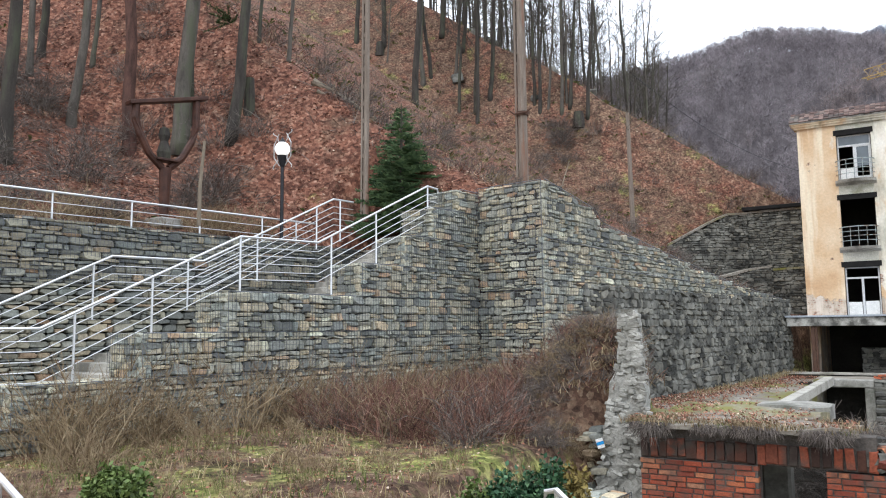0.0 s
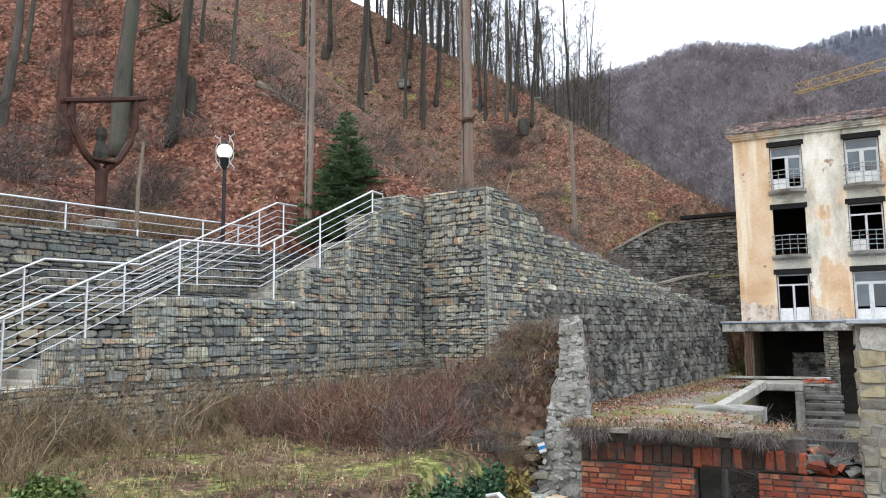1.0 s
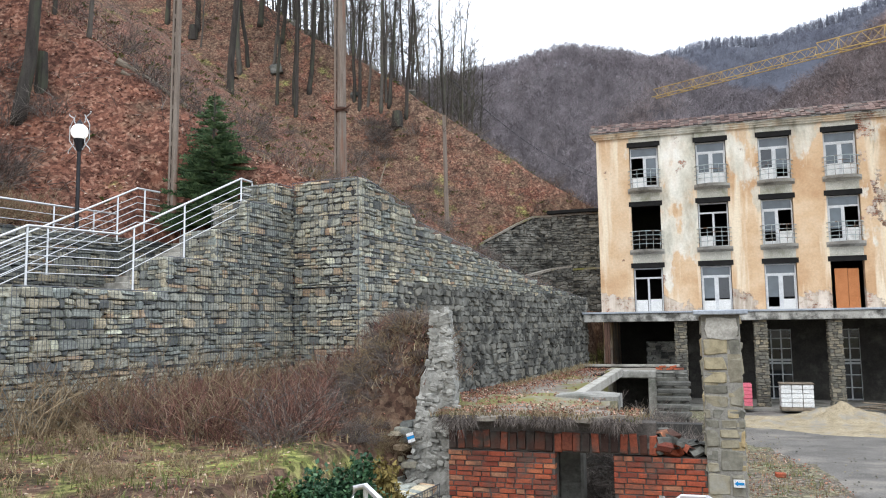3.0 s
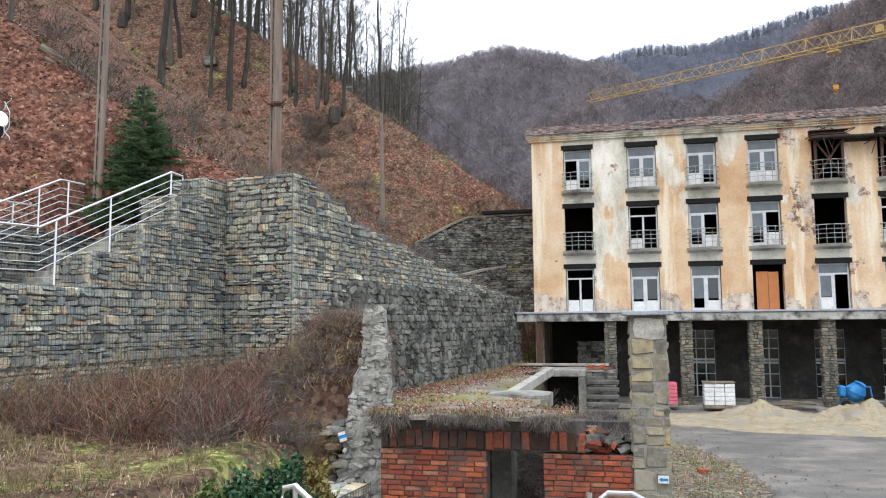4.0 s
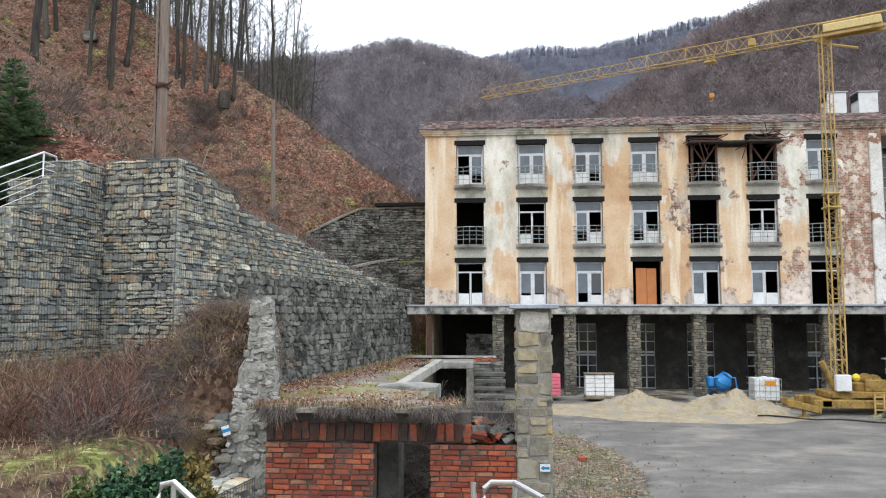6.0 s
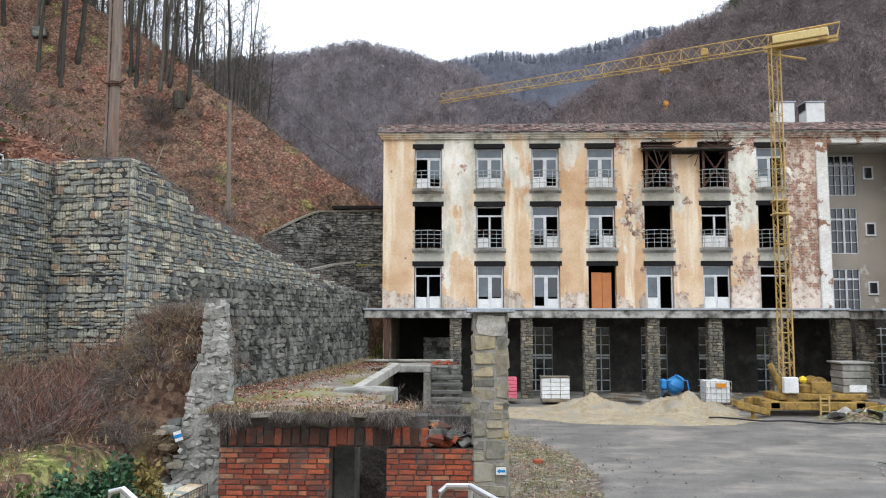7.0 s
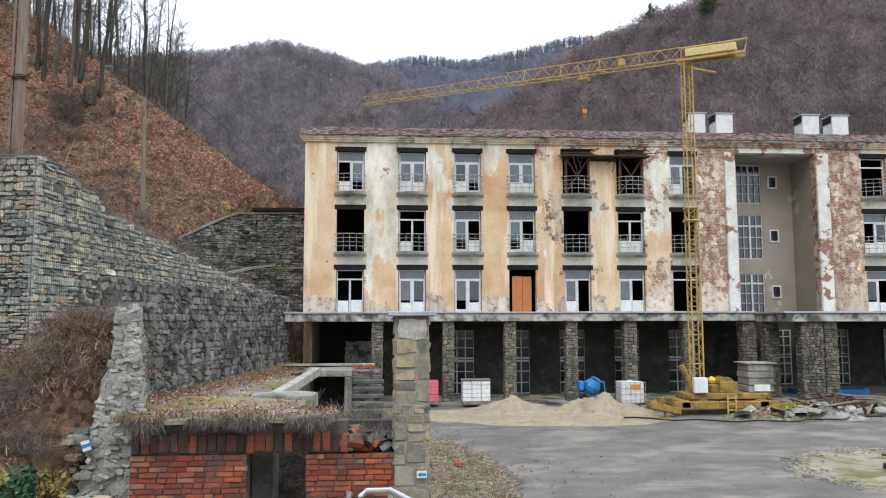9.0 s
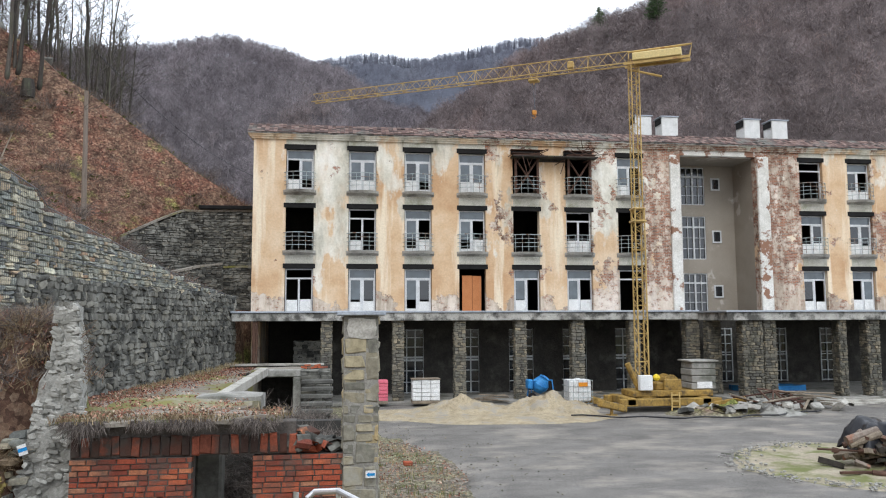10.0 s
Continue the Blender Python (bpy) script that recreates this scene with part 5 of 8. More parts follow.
# the large trunks above the stair: x, y, trunk radius, height, bark, lean
BIG = [(-19.9, 10.8, 0.19, 18, 1, 2), (-24.2, 13.8, 0.11, 15, 0, 2), (-25.3, 14.8, 0.14, 18, 1, 2), (-22.1, 14.0, 0.15, 17, 0, 1), (-23.7, 15.7, 0.085, 13, 0, 3), (-20.6, 15.0, 0.21, 20, 2, 0),
       (-19.2, 15.8, 0.26, 22, 0, 3), (-19.4, 16.3, 0.13, 18, 1, 1), (-17.9, 16.7, 0.185, 20, 1, 4), (-18.9, 18.8, 0.065, 12, 1, 2), (-17.7, 19.0, 0.07, 12, 0, 4), (-34.8, 44.7, 0.18, 18, 1, 1),
       (-23.4, 35.4, 0.2, 20, 1, 3), (-28.7, 44.5, 0.18, 18, 0, 1), (-28.8, 47.3, 0.2, 20, 1, 3), (-24.6, 44.8, 0.19, 19, 1, 1), (-24.1, 45.9, 0.17, 18, 1, 1), (-27.0, 46.2, 0.12, 16, 0, 7),
       (-20.7, 46.6, 0.13, 15, 1, 2), (-19.3, 47.0, 0.13, 15, 0, 1), (-18.8, 47.3, 0.13, 16, 1, 6), (-17.6, 47.3, 0.13, 15, 1, 3), (-27.0, 47.3, 0.15, 17, 1, 4), (-20.2, 46.9, 0.1, 13, 0, 4),
       (-33.0, 30.0, 0.2, 20, 1, 1), (-29.5, 23.0, 0.16, 19, 0, -1), (-32.7, 45.3, 0.2, 19, 1, 0)]
BARKS = [(M_bark, "tall bare beech with smooth grey bark"), (M_barkdark, "tall bare tree with dark wet bark"), (M_barkred, "tall pine trunk with reddish bark")]
for k, (x, y, r, h, b, lean) in enumerate(BIG):
    t = bare_tree(h, r, 300 + k, BARKS[b][0], BARKS[b][1], crown_from=0.5 if r > 0.2 else 0.4, limbs=16, twigs=5)
    t.matrix_basis = pose(x, y, on_hill(x, y), 0, lean, k * 40 % 360) if lean == 0 else Matrix.Translation((x, y, on_hill(x, y))) @ pose(0, 0, 0, 0, lean, 30)
# slender wood along the brow
KINDS = [bare_tree(14, 0.1, 400, M_bark, "slender bare grey tree on the brow of the hill", 0.2, 46, 0.28, twigs=9), bare_tree(15, 0.12, 401, M_barkdark, "slender dark bare tree on the brow of the hill", 0.25, 46, 0.26, twigs=9),
         bare_tree(10, 0.07, 402, M_bark, "thin bare sapling on the brow of the hill", 0.15, 40, 0.32, twigs=9), bare_tree(16, 0.13, 403, M_barkdark, "tall dark bare tree on the brow of the hill", 0.28, 46, 0.24, twigs=9)]
rt2 = random.Random(77)
spots = []
while len(spots) < 130:
    y = rt2.uniform(44, 92)
    x = lerp_list(FOOT_X, y) - rt2.uniform(12.5, 42)
    if -x / y < 0.27 or -x / y > 0.74:
        continue
    if all((x - a) ** 2 + (y - b) ** 2 > 1.6 for a, b in spots):
        spots.append((x, y))
for k, (x, y) in enumerate(spots):
    s = rt2.uniform(0.75, 1.15)
    m = Matrix.Translation((x, y, on_hill(x, y, 0.1))) @ pose(0, 0, 0, rt2.gauss(0, 2), rt2.gauss(1, 2.5), rt2.uniform(0, 360)) @ Matrix.Diagonal((s, s, s, 1))
    if k < 4:
        KINDS[k].matrix_basis = m
    else:
        src = KINDS[k % 4]
        c = copy_thing(src, m)
        c.matrix_basis = m

# utility poles
def pole(name, x, y, h, r, label, lean=0.0):
    z = on_hill(x, y, 0.3)
    ob = thing(name, label, "pole", "utility poles")
    ob.matrix_basis = Matrix.Translation((x, y, z)) @ pose(0, 0, 0, 0, lean, 0)
    part("shaft", Geo().tube([(0, 0, 0), (0, 0, h * 0.5), (0, 0, h)], r, 10, r * 0.72), M_woodgrey, ob)
    return ob


p1_ = pole("wooden_pole", -12.9, 17.0, 11, 0.085, "old grey timber pole with a notched rib", 0.6)
g = Geo().box(-0.16, -0.1, -0.05, 0.05, 0.0, 11.0)
for i in range(22):
    g.box(-0.11, -0.06, -0.04, 0.04, 0.3 + i * 0.5, 0.42 + i * 0.5)
part("notched_rib", g, M_woodgrey, p1_)
p2_ = pole("wooden_pole", (-14.50), (30.70), 14.5, 0.22, "stout grey concrete pole with an iron band behind the gabions", 0.0)
g = Geo().box(-0.34, -0.24, -0.06, 0.06, 0.0, 14)
for i in range(26):
    g.box(-0.26, -0.2, -0.05, 0.05, 0.4 + i * 0.5, 0.52 + i * 0.5)
part("notched_rib", g, M_woodgrey, p2_)
part("iron_band", Geo().lathe([(0.24, 3.5), (0.27, 3.5), (0.27, 3.68), (0.24, 3.68)]).tube([(-0.5, -0.2, 3.75), (-0.3, -0.25, 3.58), (0.3, -0.25, 3.58), (0.55, -0.2, 3.75)], 0.04, 6), M_post, p2_, "rusty iron clamp")
p3_ = pole("wooden_pole", -13.1, 41.8, 7.6, 0.14, "thin reddish timber pole on the cleared slope", -0.8)
thin = bare_tree(11, 0.07, 420, M_bark, "thin bare birch beside the pole", 0.5, 16, 0.2)
thin.matrix_basis = Matrix.Translation((-13.3, 42.0, on_hill(-13.3, 42.0)))


# spruce behind the stair
def spruce(h, seed, label):
    rnd = random.Random(seed)
    ob = thing("spruce", label, "tree")
    part("trunk", Geo().tube([(0, 0, -0.3), (0, 0, h)], 0.09, 8, 0.015), M_barkdark, ob)
    g = Geo()
    tiers = 34
    for i in range(tiers):
        t = i / tiers
        z = 0.25 + (h - 0.3) * t
        L = (h * 0.38) * (1 - t) ** 0.8 + 0.08
        for k in range(10 if t < 0.7 else 6):
            a = rnd.uniform(0, 2 * math.pi)
            l_ = L * rnd.uniform(0.75, 1.12)
            d = Vector((math.cos(a), math.sin(a), 0))
            s = Vector((-d.y, d.x, 0))
            n = max(4, int(l_ / 0.085))
            for q in range(n):
                u = (q + 1) / n
                p = d * l_ * u + Vector((0, 0, z - 0.22 * l_ * u + 0.16 * l_ * u * u))
                wd = 0.3 * l_ * (1.1 - u) + 0.05
                for sd in (-1, 1):
                    tip = p + s * sd * wd * rnd.uniform(0.6, 1.1) + d * wd * 0.8 + Vector((0, 0, rnd.uniform(-0.07, 0.05)))
                    side = Vector((0, 0, 1)) * 0.035 + d * 0.03
                    g.add([p - side, p + side, tip], [(0, 1, 2)])
    part("crown", g, M_needle, ob)
    return ob


M_needle = pieces_mat("spruce needles", [(0, (0.035, 0.065, 0.03)), (0.5, (0.075, 0.125, 0.055)), (1, (0.14, 0.2, 0.09))], False, 30, bumps=0)
sp_ = spruce(3.9, 1, "young dark green spruce behind the stair railing")
sp_.matrix_basis = Matrix.Translation((-12.3, 17.9, 6.6))
rb_ = random.Random(41)
bough, twigs_ = Geo(), Geo()
for k in range(9):
    q = limb_points((-17.85, 16.5, 13.7), (rb_.uniform(0.1, 0.8), rb_.uniform(-1.0, -0.3), rb_.uniform(-0.5, 0.25)), rb_.uniform(0.7, 1.4), 5, rb_, 0.3, -0.05)
    twigs_.tube(q, 0.014, 4, 0.005, caps=False)
    for _ in range(130):
        j = rb_.randint(1, 4)
        p = q[j].lerp(q[j + 1], rb_.random())
        d = Vector((rb_.gauss(0, 1), rb_.gauss(0, 1), rb_.gauss(0.2, 0.7))).normalized() * rb_.uniform(0.05, 0.13)
        w = d.cross(Vector((0, 0.3, 1))).normalized() * 0.012
        bough.add([p - w, p + w, p + d], [(0, 1, 2)])
pb = thing("pine_branch", "green pine branch hanging from a trunk on the slope", "branch")
part("twig", twigs_, M_barkdark, pb)
part("needles", bough, M_needle, pb, kind="stuff")
M_stemred = pieces_mat("red shrub stems", [(0, (0.06, 0.03, 0.024)), (0.5, (0.17, 0.082, 0.062)), (0.85, (0.29, 0.155, 0.115)), (1, (0.46, 0.34, 0.25))], False, 20, bumps=0)
M_stemtan = pieces_mat("dry tan stems", [(0, (0.12, 0.08, 0.05)), (0.5, (0.24, 0.17, 0.1)), (1, (0.38, 0.30, 0.19))], False, 20, bumps=0)
M_stemgrey = pieces_mat("grey thicket twigs", [(0, (0.06, 0.05, 0.045)), (0.6, (0.15, 0.125, 0.11)), (1, (0.26, 0.22, 0.19))], False, 20, bumps=0)


def shrub(h, spread, stems, seed, mat, label, droop=0.0, r=0.0065):
    rnd = random.Random(seed)
    g = Geo()
    for _ in range(stems):
        a = rnd.uniform(0, 2 * math.pi)
        rr = rnd.random() ** 0.5 * spread * 0.35
        d = Vector((math.cos(a) * rnd.uniform(0, 0.95), math.sin(a) * rnd.uniform(0, 0.95), 1))
        L = h * rnd.uniform(0.5, 1.1)
        q = limb_points((math.cos(a) * rr, math.sin(a) * rr, -0.06), d, L, 4, rnd, 0.42, -droop)
        g.tube(q, r, 3, r * 0.45, caps=False)
        for _ in range(6):
            j = rnd.randint(1, 3)
            w = limb_points(q[j], (q[j + 1] - q[j]).normalized() + Vector((rnd.gauss(0, 0.8), rnd.gauss(0, 0.8), 0.2)), L * rnd.uniform(0.15, 0.4), 2, rnd, 0.25)
            g.tube(w, r * 0.65, 3, r * 0.35, caps=False)
    return tagged(new("shrub", g.mesh("shrub", mat)), label, "shrub", "bare shrubs")


RED = [shrub(1.0, 1.3, 62, 500 + k, M_stemred, "bare red-stemmed shrub under the gabion wall") for k in range(3)]
TAN = [shrub(0.6, 0.9, 22, 510 + k, M_stemtan, "dry tan shrub with brittle twigs on the bank") for k in range(3)]
GREY = [shrub(1.0, 1.3, 70, 520 + k, M_stemgrey, "tangled grey brown bramble thicket", 0.5) for k in range(3)]
TALL = [shrub(1.5, 0.7, 16, 530 + k, M_stemtan, "thin bare sapling clump with tan stems", 0.0, 0.007) for k in range(2)]
used = set()


def plant(kinds, x, y, s, rnd, z=None):
    src = rnd.choice(kinds)
    m = Matrix.Translation((x, y, height(x, y) if z is None else z)) @ pose(0, 0, 0, rnd.gauss(0, 5), rnd.gauss(0, 5), rnd.uniform(0, 360)) @ Matrix.Diagonal((s, s, s * rnd.uniform(0.85, 1.2), 1))
    if src.name in used:
        ob = copy_thing(src, m)
        ob.matrix_basis = m
    else:
        used.add(src.name)
        src.matrix_basis = m


rp_ = random.Random(91)
for _ in range(105):
    y = rp_.uniform(9.0, 17.3)
    x = rp_.uniform(max(stair_x(y) + 0.5, -10.4), -5.6 - 0.2 * (y - 10))
    # the red thicket lies towards the tower
    if y < 10.6 and x < -6.8:
        continue
    plant(rp_.choice((RED, RED, RED, GREY, TALL)), x, y, rp_.uniform(0.6, 1.1), rp_)
for _ in range(48):
    y = rp_.uniform(5.5, 12)
    x = stair_x(y) + 0.3 + rp_.random() ** 2 * 3.5
    plant(TAN if rp_.random() < 0.7 else TALL, x, y, rp_.uniform(0.6, 1.1), rp_)
for _ in range(46):
    y = rp_.uniform(4.4, 9.5)
    plant(TAN, rp_.uniform(max(stair_x(y) + 0.3, -9.5), -4.3), y, rp_.uniform(0.3, 0.7), rp_)
for _ in range(20):
    y = rp_.uniform(5, 16)
    plant(TALL, stair_x(y) + rp_.uniform(0.2, 0.9), y, rp_.uniform(0.8, 1.2), rp_)
under, mound, verge = Geo(), [Geo(), Geo()], Geo()


def thicket(kinds, x, y, s, rnd, into):
    me = rnd.choice(kinds).data
    m = Matrix.Translation((x, y, height(x, y))) @ pose(0, 0, 0, rnd.gauss(0, 5), rnd.gauss(0, 5), rnd.uniform(0, 360)) @ Matrix.Diagonal((s, s, s, 1))
    into.add([m @ v.co for v in me.vertices], [tuple(p.vertices) for p in me.polygons])


for _ in range(300):
    y = rp_.uniform(11.2, 19.3)
    cx = -4.75 - 0.32 * (y - 12.2)
    thicket(GREY, cx + rp_.gauss(-0.3, 0.85), y, rp_.uniform(0.16, 0.34) if rp_.random() < 0.8 else rp_.uniform(0.4, 0.6), rp_, mound[rp_.choice((0, 0, 1))])
for _ in range(75):
    y = rp_.uniform(4, 15.5)
    thicket(TAN if rp_.random() < 0.6 else RED, stair_x(y) - rp_.uniform(4.0, 6.0), y, rp_.uniform(0.6, 1.1), rp_, verge)
tagged(new("verge_scrub", verge.mesh("verge_scrub", M_stemtan)), "dry tan stalks beside the upper path", "scrub", "", "stuff")
for g_, m__, lb in zip(mound, (M_stemgrey, M_stemtan), ("tangled grey bramble over the mound", "dry tan grass stalks over the mound")):
    tagged(new("mound_scrub", g_.mesh("mound_scrub", m__)), lb, "scrub", "", "stuff")
for _ in range(60):
    y = rp_.uniform(19, 60)
    thicket(GREY, lerp_list(FOOT_X, y) - rp_.uniform(0.3, 14), y, rp_.uniform(0.5, 1.3), rp_, under)
for _ in range(60):
    y = rp_.uniform(4, 18)
    thicket(GREY, -17.0 - rp_.random() ** 2 * 16, y, rp_.uniform(0.6, 1.4), rp_, under)
for _ in range(16):
    thicket(GREY, rp_.gauss(-23.3, 0.9), rp_.gauss(12.6, 0.7), rp_.uniform(0.8, 1.2), rp_, under)
for _ in range(12):
    thicket(GREY, rp_.gauss(-18.6, 0.8), rp_.gauss(45.8, 0.6), rp_.uniform(0.9, 1.3), rp_, under)
tagged(new("undergrowth", under.mesh("undergrowth", M_stemgrey)), "low grey bramble and twigs on the wooded slope", "undergrowth", "", "stuff")
for _ in range(18):
    plant(GREY, rp_.uniform(-2.5, -1.1), rp_.uniform(12.3, 15.2), rp_.uniform(0.9, 1.4), rp_, 0.5)
for _ in range(16):
    plant(GREY, rp_.uniform(-1.1, -0.05), rp_.uniform(12.4, 16), rp_.uniform(0.7, 1.1), rp_, 1.35)
for _ in range(14):
    plant(GREY, rp_.uniform(-3.3, -0.2), rp_.uniform(17, 25), rp_.uniform(0.7, 1.2), rp_, 0.9)


# evergreen box shrubs
def box_shrub(r, h, seed, mat, label):
    rnd = random.Random(seed)
    ob = thing("box_shrub", label, "shrub", "box shrubs")
    st_ = Geo()
    g = Geo()
    tips = []
    for _ in range(26):
        a = rnd.uniform(0, 6.28)
        rr = rnd.random() ** 0.5 * r
        q = [(0, 0, 0), (math.cos(a) * rr * 0.5, math.sin(a) * rr * 0.5, h * 0.45), (math.cos(a) * rr, math.sin(a) * rr, h * (1 - 0.4 * (rr / r) ** 2) * rnd.uniform(0.7, 1.05))]
        st_.tube(q, 0.007, 3, 0.003, caps=False)
        tips.append(q)
    for q in tips:
        for _ in range(170):
            t = rnd.random() ** 0.6
            b_ = Vector(q[1]).lerp(Vector(q[2]), t) if rnd.random() < 0.8 else Vector(q[0]).lerp(Vector(q[1]), t)
            p = b_ + Vector((rnd.gauss(0, 0.045), rnd.gauss(0, 0.045), rnd.gauss(0, 0.04)))
            e1 = Vector((rnd.gauss(0, 1), rnd.gauss(0, 1), rnd.gauss(0, 1))).normalized()
            e2 = e1.cross(Vector((rnd.gauss(0, 1), rnd.gauss(0, 1), 1))).normalized()
            s = rnd.uniform(0.013, 0.025)
            g.add([p - e1 * s * 1.6, p + e2 * s, p + e1 * s * 1.6, p - e2 * s], [(0, 1, 2, 3)])
    part("stems", st_, M_stemtan, ob)
    part("leaves", g, mat, ob, kind="stuff")
    return ob


M_box = pieces_mat("box leaves", [(0, (0.015, 0.045, 0.02)), (0.5, (0.035, 0.095, 0.045)), (1, (0.09, 0.17, 0.08))], False, 20, rough=0.5, bumps=0)
M_boxl = pieces_mat("light green box leaves", [(0, (0.05, 0.075, 0.02)), (0.5, (0.1, 0.15, 0.04)), (1, (0.17, 0.22, 0.07))], False, 20, rough=0.5, bumps=0)
M_boxy = pieces_mat("yellowed box leaves", [(0, (0.09, 0.07, 0.02)), (0.5, (0.2, 0.15, 0.045)), (1, (0.32, 0.25, 0.09))], False, 20, bumps=0)
for k, (xx, yy, zt, mt, lb) in enumerate(((-3.9, 7.0, 2.48, M_boxl, "light green box shrub at the foot of the bank"), (-3.62, 7.1, 2.58, M_box, "dark green clipped box shrub"), (-3.5, 7.35, 2.52, M_box, "dark green clipped box shrub"), (-3.3, 7.4, 2.66, M_box, "dark green clipped box shrub"), (-3.4, 8.2, 2.62, M_boxy, "yellowing box shrub beside the rubble wall"), (-6.4, 4.7, 2.75, M_boxl, "small light green box shrub on the bank"))):
    z = height(xx, yy)
    box_shrub(0.26, zt + 0.07 - z, 600 + k, mt, lb).matrix_basis = Matrix.Translation((xx, yy, z))

# dry grass, moss tufts and fallen leaves
def blades(name, spots, mat, label, h, seed, n=7, w=0.006):
    rnd = random.Random(seed)
    g = Geo()
    for x, y, z in spots:
        for _ in range(n):
            a = rnd.uniform(0, 6.28)
            l_ = h * rnd.uniform(0.4, 1.2)
            b_ = Vector((x + rnd.gauss(0, 0.07), y + rnd.gauss(0, 0.07), z - 0.02))
            s = Vector((-math.sin(a), math.cos(a), 0)) * w
            m_ = b_ + Vector((math.cos(a) * l_ * 0.25, math.sin(a) * l_ * 0.25, l_ * 0.6))
            t_ = b_ + Vector((math.cos(a) * l_ * 0.7, math.sin(a) * l_ * 0.7, l_ * rnd.uniform(0.4, 0.95)))
            g.add([b_ - s, b_ + s, m_ + s * 0.7, m_ - s * 0.7, t_], [(0, 1, 2, 3), (3, 2, 4)])
    return tagged(new(name, g.mesh(name, mat)), label, "grass", "", "stuff")


M_dry = pieces_mat("dry grass blades", [(0, (0.16, 0.11, 0.05)), (0.5, (0.33, 0.25, 0.13)), (1, (0.5, 0.42, 0.26))], False, 20, bumps=0)
M_green = pieces_mat("green grass blades", [(0, (0.07, 0.1, 0.025)), (0.5, (0.13, 0.145, 0.045)), (1, (0.25, 0.24, 0.095))], False, 20, bumps=0)
M_leafred = pieces_mat("fallen beech leaves", [(0, (0.07, 0.03, 0.021)), (0.35, (0.18, 0.07, 0.045)), (0.7, (0.31, 0.14, 0.09)), (0.9, (0.44, 0.26, 0.18)), (1, (0.6, 0.48, 0.37))], False, 20, bumps=0)
rg_ = random.Random(17)
spots_d, spots_g, spots_s, spots_sg = [], [], [], []
for _ in range(900):
    y = rg_.uniform(5.0, 13)
    x = rg_.uniform(stair_x(y) + 0.2, -3.2)
    (spots_d if noise.noise(Vector((x * 0.5, y * 0.5, 7))) > -0.1 else spots_g).append((x, y, height(x, y)))
for _ in range(2600):
    y = rg_.uniform(19, 60)
    x = lerp_list(FOOT_X, y) - rg_.random() ** 1.5 * 15 - 0.2
    (spots_d if noise.noise(Vector((x * 0.3, y * 0.3, 2))) > 0.05 else spots_g).append((x, y, height(x, y)))
for _ in range(520):
    x = rg_.uniform(-3.85, -0.8)
    (spots_s if rg_.random() < 0.7 else spots_sg).append((x, 11.35 + abs(rg_.gauss(0, 0.5)), 2.63))
for _ in range(300):
    y = rg_.uniform(17, 37)
    spots_d.append((side_x(y) + rg_.uniform(0.2, 0.9), y, 1.8 + 0.02 * (y - 24)))
for _ in range(350):
    y = rg_.uniform(14, 25)
    x = rg_.uniform(0.8, road_edge(y) - 0.1)
    if rg_.random() < 0.6:
        (spots_g if noise.noise(Vector((x * 0.9, y * 0.9, 3))) > 0.05 else spots_d).append((x, y, 0.02))
blades("dry_grass", spots_d, M_dry, "dry bleached grass tufts", 0.2, 18)
blades("slab_grass", spots_s, M_stemtan, "matted dry grass on the slab edge", 0.13, 20, 8)
blades("slab_grass", spots_sg, M_green, "mossy green grass on the slab edge", 0.08, 21, 8)
blades("green_grass", spots_g, M_green, "short green winter grass", 0.16, 19, 9)
# hanging roots and grass over the slab edge
hang = Geo()
for _ in range(2600):
    x = rg_.uniform(-3.85, -0.8)
    dn = noise.noise(Vector((x * 2.2, 0, 5)))
    if dn < -0.15:
        continue
    q = limb_points((x, 11.34, 2.64), (rg_.gauss(0, 0.6), -0.6, -0.2), rg_.uniform(0.06, 0.22 + 0.35 * max(0, dn)), 3, rg_, 0.5, -0.6)
    hang.tube(q, 0.004, 3, 0.002, caps=False)
part("hanging_growth", hang, M_stemgrey, ruin, "dry roots and grass hanging over the slab edge", kind="stuff")
lf = Geo()


def leaf(x, y, z, rnd, s):
    n_ = Vector((rnd.gauss(0.25, 0.5), rnd.gauss(-0.2, 0.5), 1)).normalized()
    e1 = n_.cross(Vector((rnd.gauss(0, 1), rnd.gauss(0, 1), 0.1))).normalized()
    e2 = n_.cross(e1)
    p = Vector((x, y, z + rnd.uniform(0.0, 0.05)))
    lf.add([p - e1 * s, p + e2 * s * 0.6, p + e1 * s, p - e2 * s * 0.6], [(0, 1, 2, 3)])


for _ in range(52000):
    y = rg_.uniform(3, 60) if rg_.random() < 0.33 else rg_.uniform(5, 28)
    x = lerp_list(FOOT_X, y) - rg_.random() ** 1.3 * 24 - 0.1
    if y < 25 or rg_.random() < 0.2:
        leaf(x, y, height(x, y), rg_, rg_.uniform(0.03, 0.065))
for _ in range(1700):
    x, y = rg_.uniform(-3.8, -0.8), rg_.uniform(11.4, 14.5)
    if y < 12.3 or x < -1.45:
        leaf(x, y, 2.66, rg_, rg_.uniform(0.015, 0.035))
for _ in range(4500):
    y = rg_.uniform(15, 38)
    x = side_x(y) + abs(rg_.gauss(0, 1.1)) + 0.1
    if x < -3.2:
        leaf(x, y, 1.86, rg_, rg_.uniform(0.03, 0.055))
for _ in range(6500):
    y = rg_.uniform(4.5, 18)
    x = rg_.uniform(stair_x(y) + 0.2, -4)
    leaf(x, y, height(x, y), rg_, rg_.uniform(0.014, 0.03))
